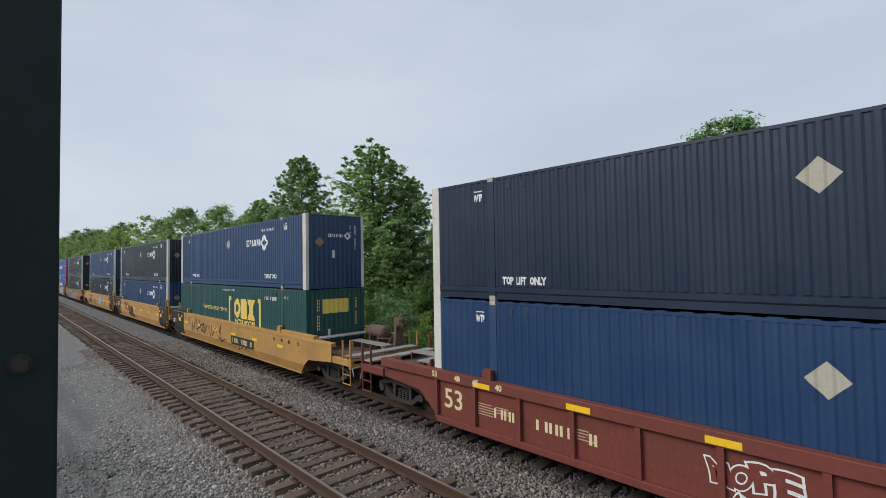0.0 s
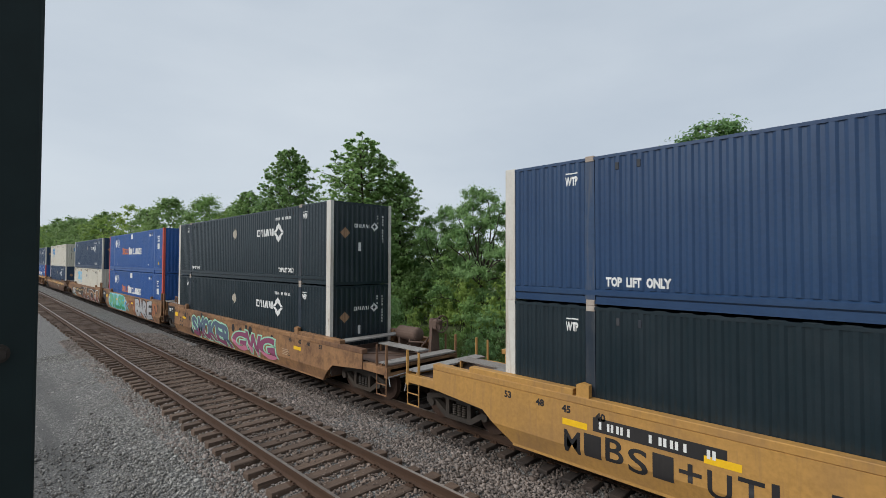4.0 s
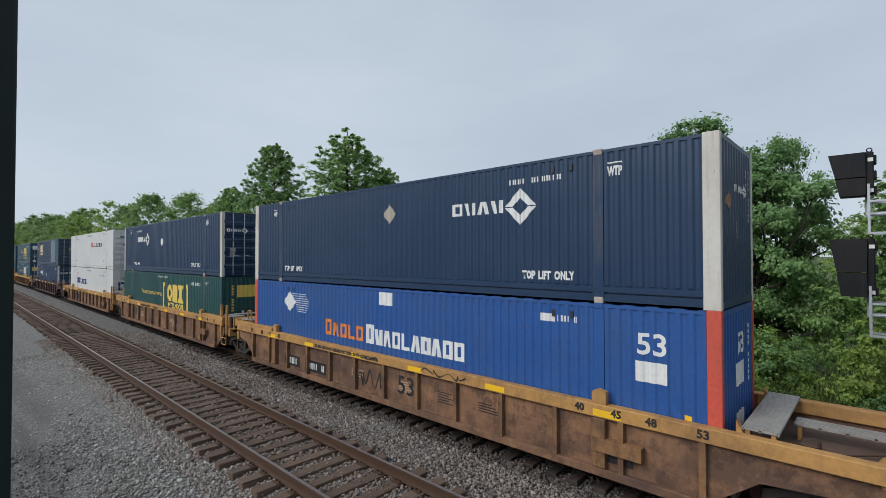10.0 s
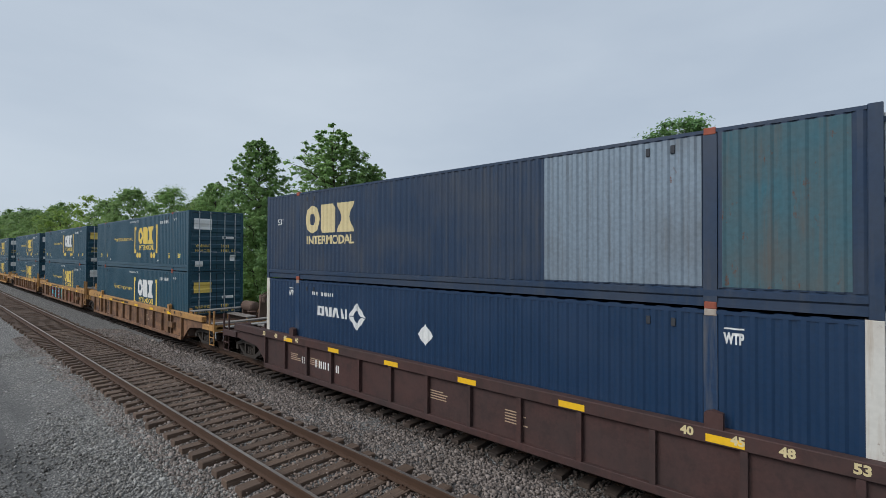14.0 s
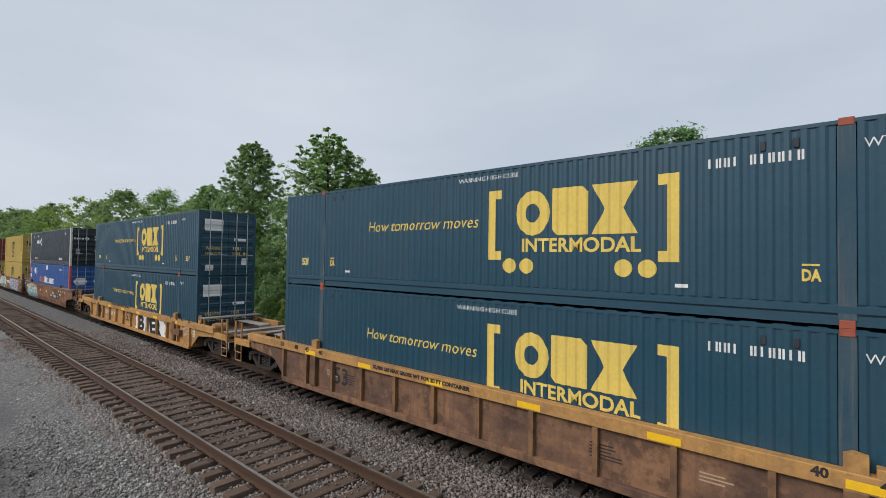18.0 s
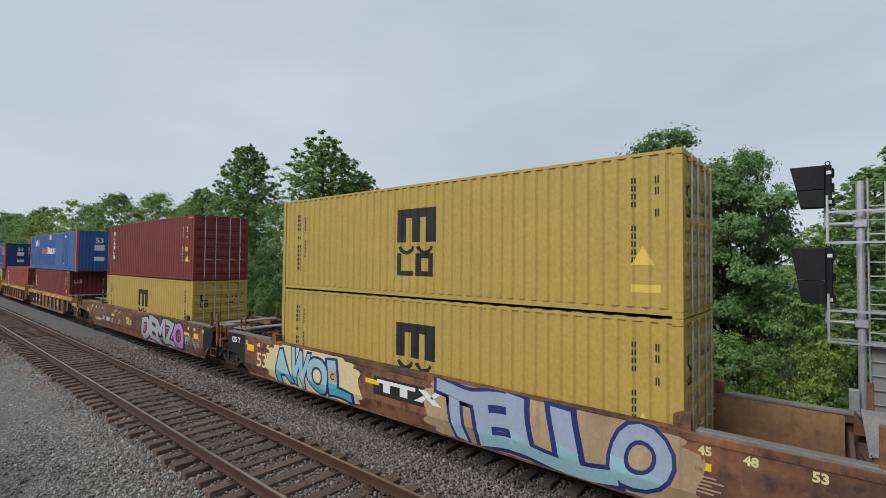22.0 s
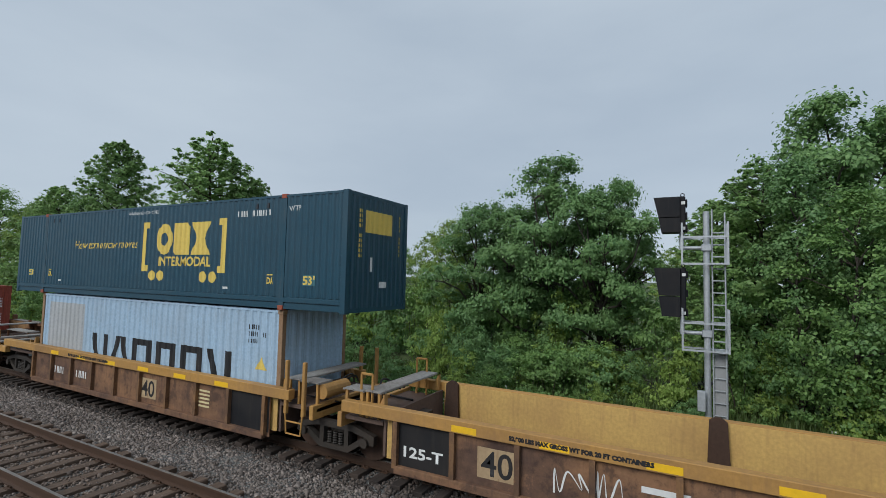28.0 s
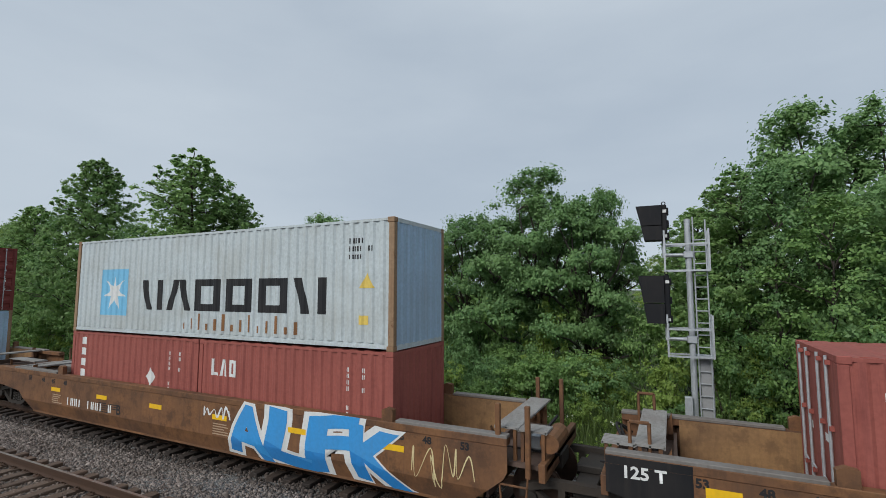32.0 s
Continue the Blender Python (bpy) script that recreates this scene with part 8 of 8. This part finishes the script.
# three rusty units, two of them with 40-foot boxes
for k, (y, lo, up, fr, re, f) in enumerate(((334.28, "pacer_doors", "umax_dark_doors", "coupler", "joint", 53), (353.7, "msc", "msc", "joint", "joint", 40), (372.99, "msc", "triton", "joint", "coupler", 40))):
    u = unit(y, "smooth", "car_old", 53, fr, re, LAB["car_rust"], top=1.5, brake="front" if k == 0 else False, black_ends=((1,), (1,), (-1,))[k], black_from=0.2, plank="plank", black_rear=0.1, inner="well_tan")
    x = -SIDE_X - 0.003
    car_marks(u, "smooth", "53" if k == 1 else None, 7.15, "ink_cream", (6.0, 0.8, 1.2) if k == 2 else None, "ink_white", 70 + k)
    if k == 0:
        graffiti(u, "AWOL", 7.1, 3.2, 0.26, 1.25, "g_cyan", "ink_navy", x, 71, cloud="patch_tan", upper="g_pale", label="turquoise sprayed lettering on a tan haze")
        side_shapes(u, "number_board", [rect(2.6, 6.0, 0.62, 0.98)], "ink_black", x)
        side_shapes(u, "number_stencil", figures(2.8, 3.7, 0.7, 0.9, 4) + figures(4.0, 5.6, 0.7, 0.9, 6), "ink_white", x - 0.002)
    elif k == 1:
        graffiti(u, "AWOL", 6.0, 2.2, 0.28, 1.36, "g_cyan", "ink_navy", x - 0.003, 72, cloud="ink_cream", upper="g_pale", label="turquoise sprayed letters on a cream cloud")
        side_shapes(u, "label_plate", [rect(-3.1, -2.75, 0.72, 1.02)], "patch_tan", x - 0.012)
        side_text(u, "C", 3.02, 0.78, 0.18, "ink_black", x - 0.014)
        side_shapes(u, "logo", joined_bars(-1.05, 1.12, 0.82, 1.12), "ink_white", x - 0.002, "white brand mark on a black board")
        side_shapes(u, "logo_board", [rect(-1.2, 1.2, 0.72, 1.18)], "ink_black", x)
        graffiti(u, "TELLO", -1.1, -5.9, 0.24, 1.44, "g_pale", "ink_navy", x - 0.003, 73, cloud="patch_tan", upper="g_lilac", label="pale blue and lilac sprayed letters outlined in dark blue")
    else:
        graffiti(u, "DEMZ", -1.0, -4.9, 0.26, 1.4, "g_silver", "ink_black", x - 0.003, 74, shadow="g_purple", label="silver sprayed letters outlined in black on lilac")
        graffiti(u, "O", -5.0, -6.0, 0.26, 1.34, "g_purple", "ink_black", x - 0.003, 75, label="lilac sprayed letter outlined in black")
        graffiti(u, "PEKE", 6.95, 5.6, 0.72, 1.2, "car_old", "g_slate", x - 0.002, 76, label="thin blue sprayed outline letters")
        for a, b, lo_, hi_ in ((9.0, 8.55, 0.88, 1.08), (7.1, 6.0, 0.5, 0.66), (1.46, 0.64, 0.72, 1.0), (8.1, 7.95, 0.95, 1.1)):
            side_shapes(u, "label_plate", [rect(-a, -b, lo_, hi_)], "patch_tan", x - 0.001, "worn tan painted plate")
        side_text(u, "A", 1.0, 0.78, 0.18, "ink_black", x - 0.003)
        scrawl(u, -6.2, -7.6, 0.4, 1.1, "ink_sky", x, 76, 0.022)
        scrawl(u, 3.6, 2.3, 1.2, 1.36, "ink_white", x, 77, 0.025)
        scrawl(u, 7.95, 7.3, 0.5, 1.1, "ink_black", x, 78, 0.05, 7)
    stack(y, lo, up, f, f)

# five short units for 40-foot boxes, the fourth one empty
FIVE = (("tex", "pacer_patched"), ("triton_red", None), (("msc_20", "cai_20"), "pacer_new"), (None, None), ("maersk_blue", "csx_teal_plain"))
for k, (lo, up) in enumerate(FIVE):
    y = 396.17 + 15.51 * k - 1.98
    u = unit(y, "ribbed", "car_grime", 40, "coupler" if k == 0 else "joint", "coupler" if k == 4 else "joint", "tan ribbed short well car with yellow edges" if lo else "empty tan well car, yellow inside",
             chord="car_yellow", rib="car_tan", top=1.42, brake="front" if k == 0 else "rear" if k == 4 else False, black_ends=((1,), (-1, 1), (-1, 1), (-1, 1), (-1,))[k], inner="well_yellow")
    x = -SIDE_X + 0.094
    yb = -0.7 if k in (0, 4) else 3.97
    side_shapes(u, "figure_patch", [rect(-yb - 0.08, -yb + 0.7, 0.44, 1.0)], "patch_tan", x + 0.0012, "worn tan painted patch")
    side_text(u, "40", yb, 0.5, 0.44, "ink_black", x - 0.001, 0.62)
    side_text(u, "52,900 LBS MAX GROSS WT FOR 20 FT CONTAINERS", 3.4, 1.25, 0.07, "ink_black", -SIDE_X - 0.0045, 2.4)
    side_shapes(u, "data_stencil", [rect(3.1, 3.75, 0.95 - 0.1 * j, 1.0 - 0.1 * j) for j in range(5)], "ink_cream", x)
    side_shapes(u, "number_stencil", figures(-4.45, -3.75, 0.58, 0.8, 4) + figures(-3.05, -1.9, 0.58, 0.8, 6) if k in (0, 4) else [rect(-1.2, -0.6, 0.6, 0.7), rect(-1.2, -0.5, 0.8, 0.9)], "ink_white", x)
    if k == 2 or k == 3:
        side_shapes(u, "logo_panel", [rect(1.4, 2.5, 0.36, 1.12)], "ink_cream", x + 0.001)
        side_shapes(u, "logo", joined_bars(1.5, 2.4, 0.6, 0.92), "car_red", x - 0.002, "small red-brown brand mark")
        scrawl(u, 2.6, 1.4, 0.45, 1.0, "ink_white", x, 80 + k, 0.03)
    for q in (-5.9, 0.0, 5.9):
        part("container_guide", slab([(q - 0.2, 0.5), (q + 0.2, 0.5), (q + 0.16, 1.42), (q + 0.05, 1.5), (q - 0.05, 1.5), (q - 0.16, 1.42)], 0, 1.2, 1.29), MAT["rusty_steel"], u, "rust-worn container guide")
    two = isinstance(lo, tuple)
    stack(y, lo, up, 20 if two else 40, 53, LOW + 0.03)

# three brown units and the front of the next car
for k, (y, lo, up, fr, re) in enumerate(((477.77, "triton_red", None, "coupler", "joint"), (497.43, "tex_red", None, "joint", "joint"), (516.99, ("cai_pale", "triton_20"), "maersk", "joint", "coupler"), (539.4, "maersk_blue", "red_doors", "coupler", "coupler"))):
    u = unit(y, "smooth", "car_brown", 53, fr, re, LAB["car_brown"] if k != 2 else "brown smooth-sided well car with blue graffiti", top=1.5, plank="plank", black_rear=0.1, inner="well_tan", black_ends=((1,), (1,), (), ())[k])
    x = -SIDE_X - 0.003
    car_marks(u, "smooth", "53" if k == 1 else None, 7.4, "ink_black", (5.6, 0.85, 1.3) if k == 2 else None, "ink_white", 90 + k)
    if k == 0:
        side_shapes(u, "number_board", [rect(0.6, 4.4, 0.5, 0.98)], "ink_black", x)
        side_shapes(u, "number_stencil", figures(0.8, 1.9, 0.6, 0.88, 4) + figures(2.2, 4.2, 0.6, 0.88, 6), "ink_white", x - 0.002)
        side_text(u, "A", 0.3, 0.62, 0.3, "ink_black", x)
    if k == 1:
        side_shapes(u, "logo_board", [rect(-2.4, 0.2, 0.42, 1.0)], "ink_black", x)
        side_shapes(u, "logo", joined_bars(-2.2, 0.0, 0.5, 0.92), "ink_white", x - 0.002, "white brand mark on a black board")
    if k == 2:
        graffiti(u, "ALFK", -1.7, -6.6, 0.22, 1.42, "g_blue", "ink_white", x, 92, upper="g_azure", label="blue sprayed lettering with white outline")
        scrawl(u, -0.6, -1.7, 0.95, 1.3, "ink_white", x, 93, 0.05)
        scrawl(u, -6.7, -8.0, 0.4, 1.3, "ink_cream", x - 0.004, 94, 0.025)
        side_text(u, "B", 3.0, 0.62, 0.26, "ink_black", x)
    if lo and isinstance(lo, tuple):
        stack(y, lo, up, 20, 40, 0.255)
    else:
        stack(y, lo, up, 40, 40, LOW)


def motions():
    """The whole train rolls past at about 16 metres a second."""
    travelled = ((0, 0.0), (4, 64.78), (8, 129.54), (12, 194.03), (16, 258.16), (20, 321.94), (24, 385.56), (28, 449.32), (32, 513.67))
    for ob, y, z in TRAIN:
        walk(ob, [(t, pose(TRACK_X, y - s, z)) for t, s in travelled])


motions()
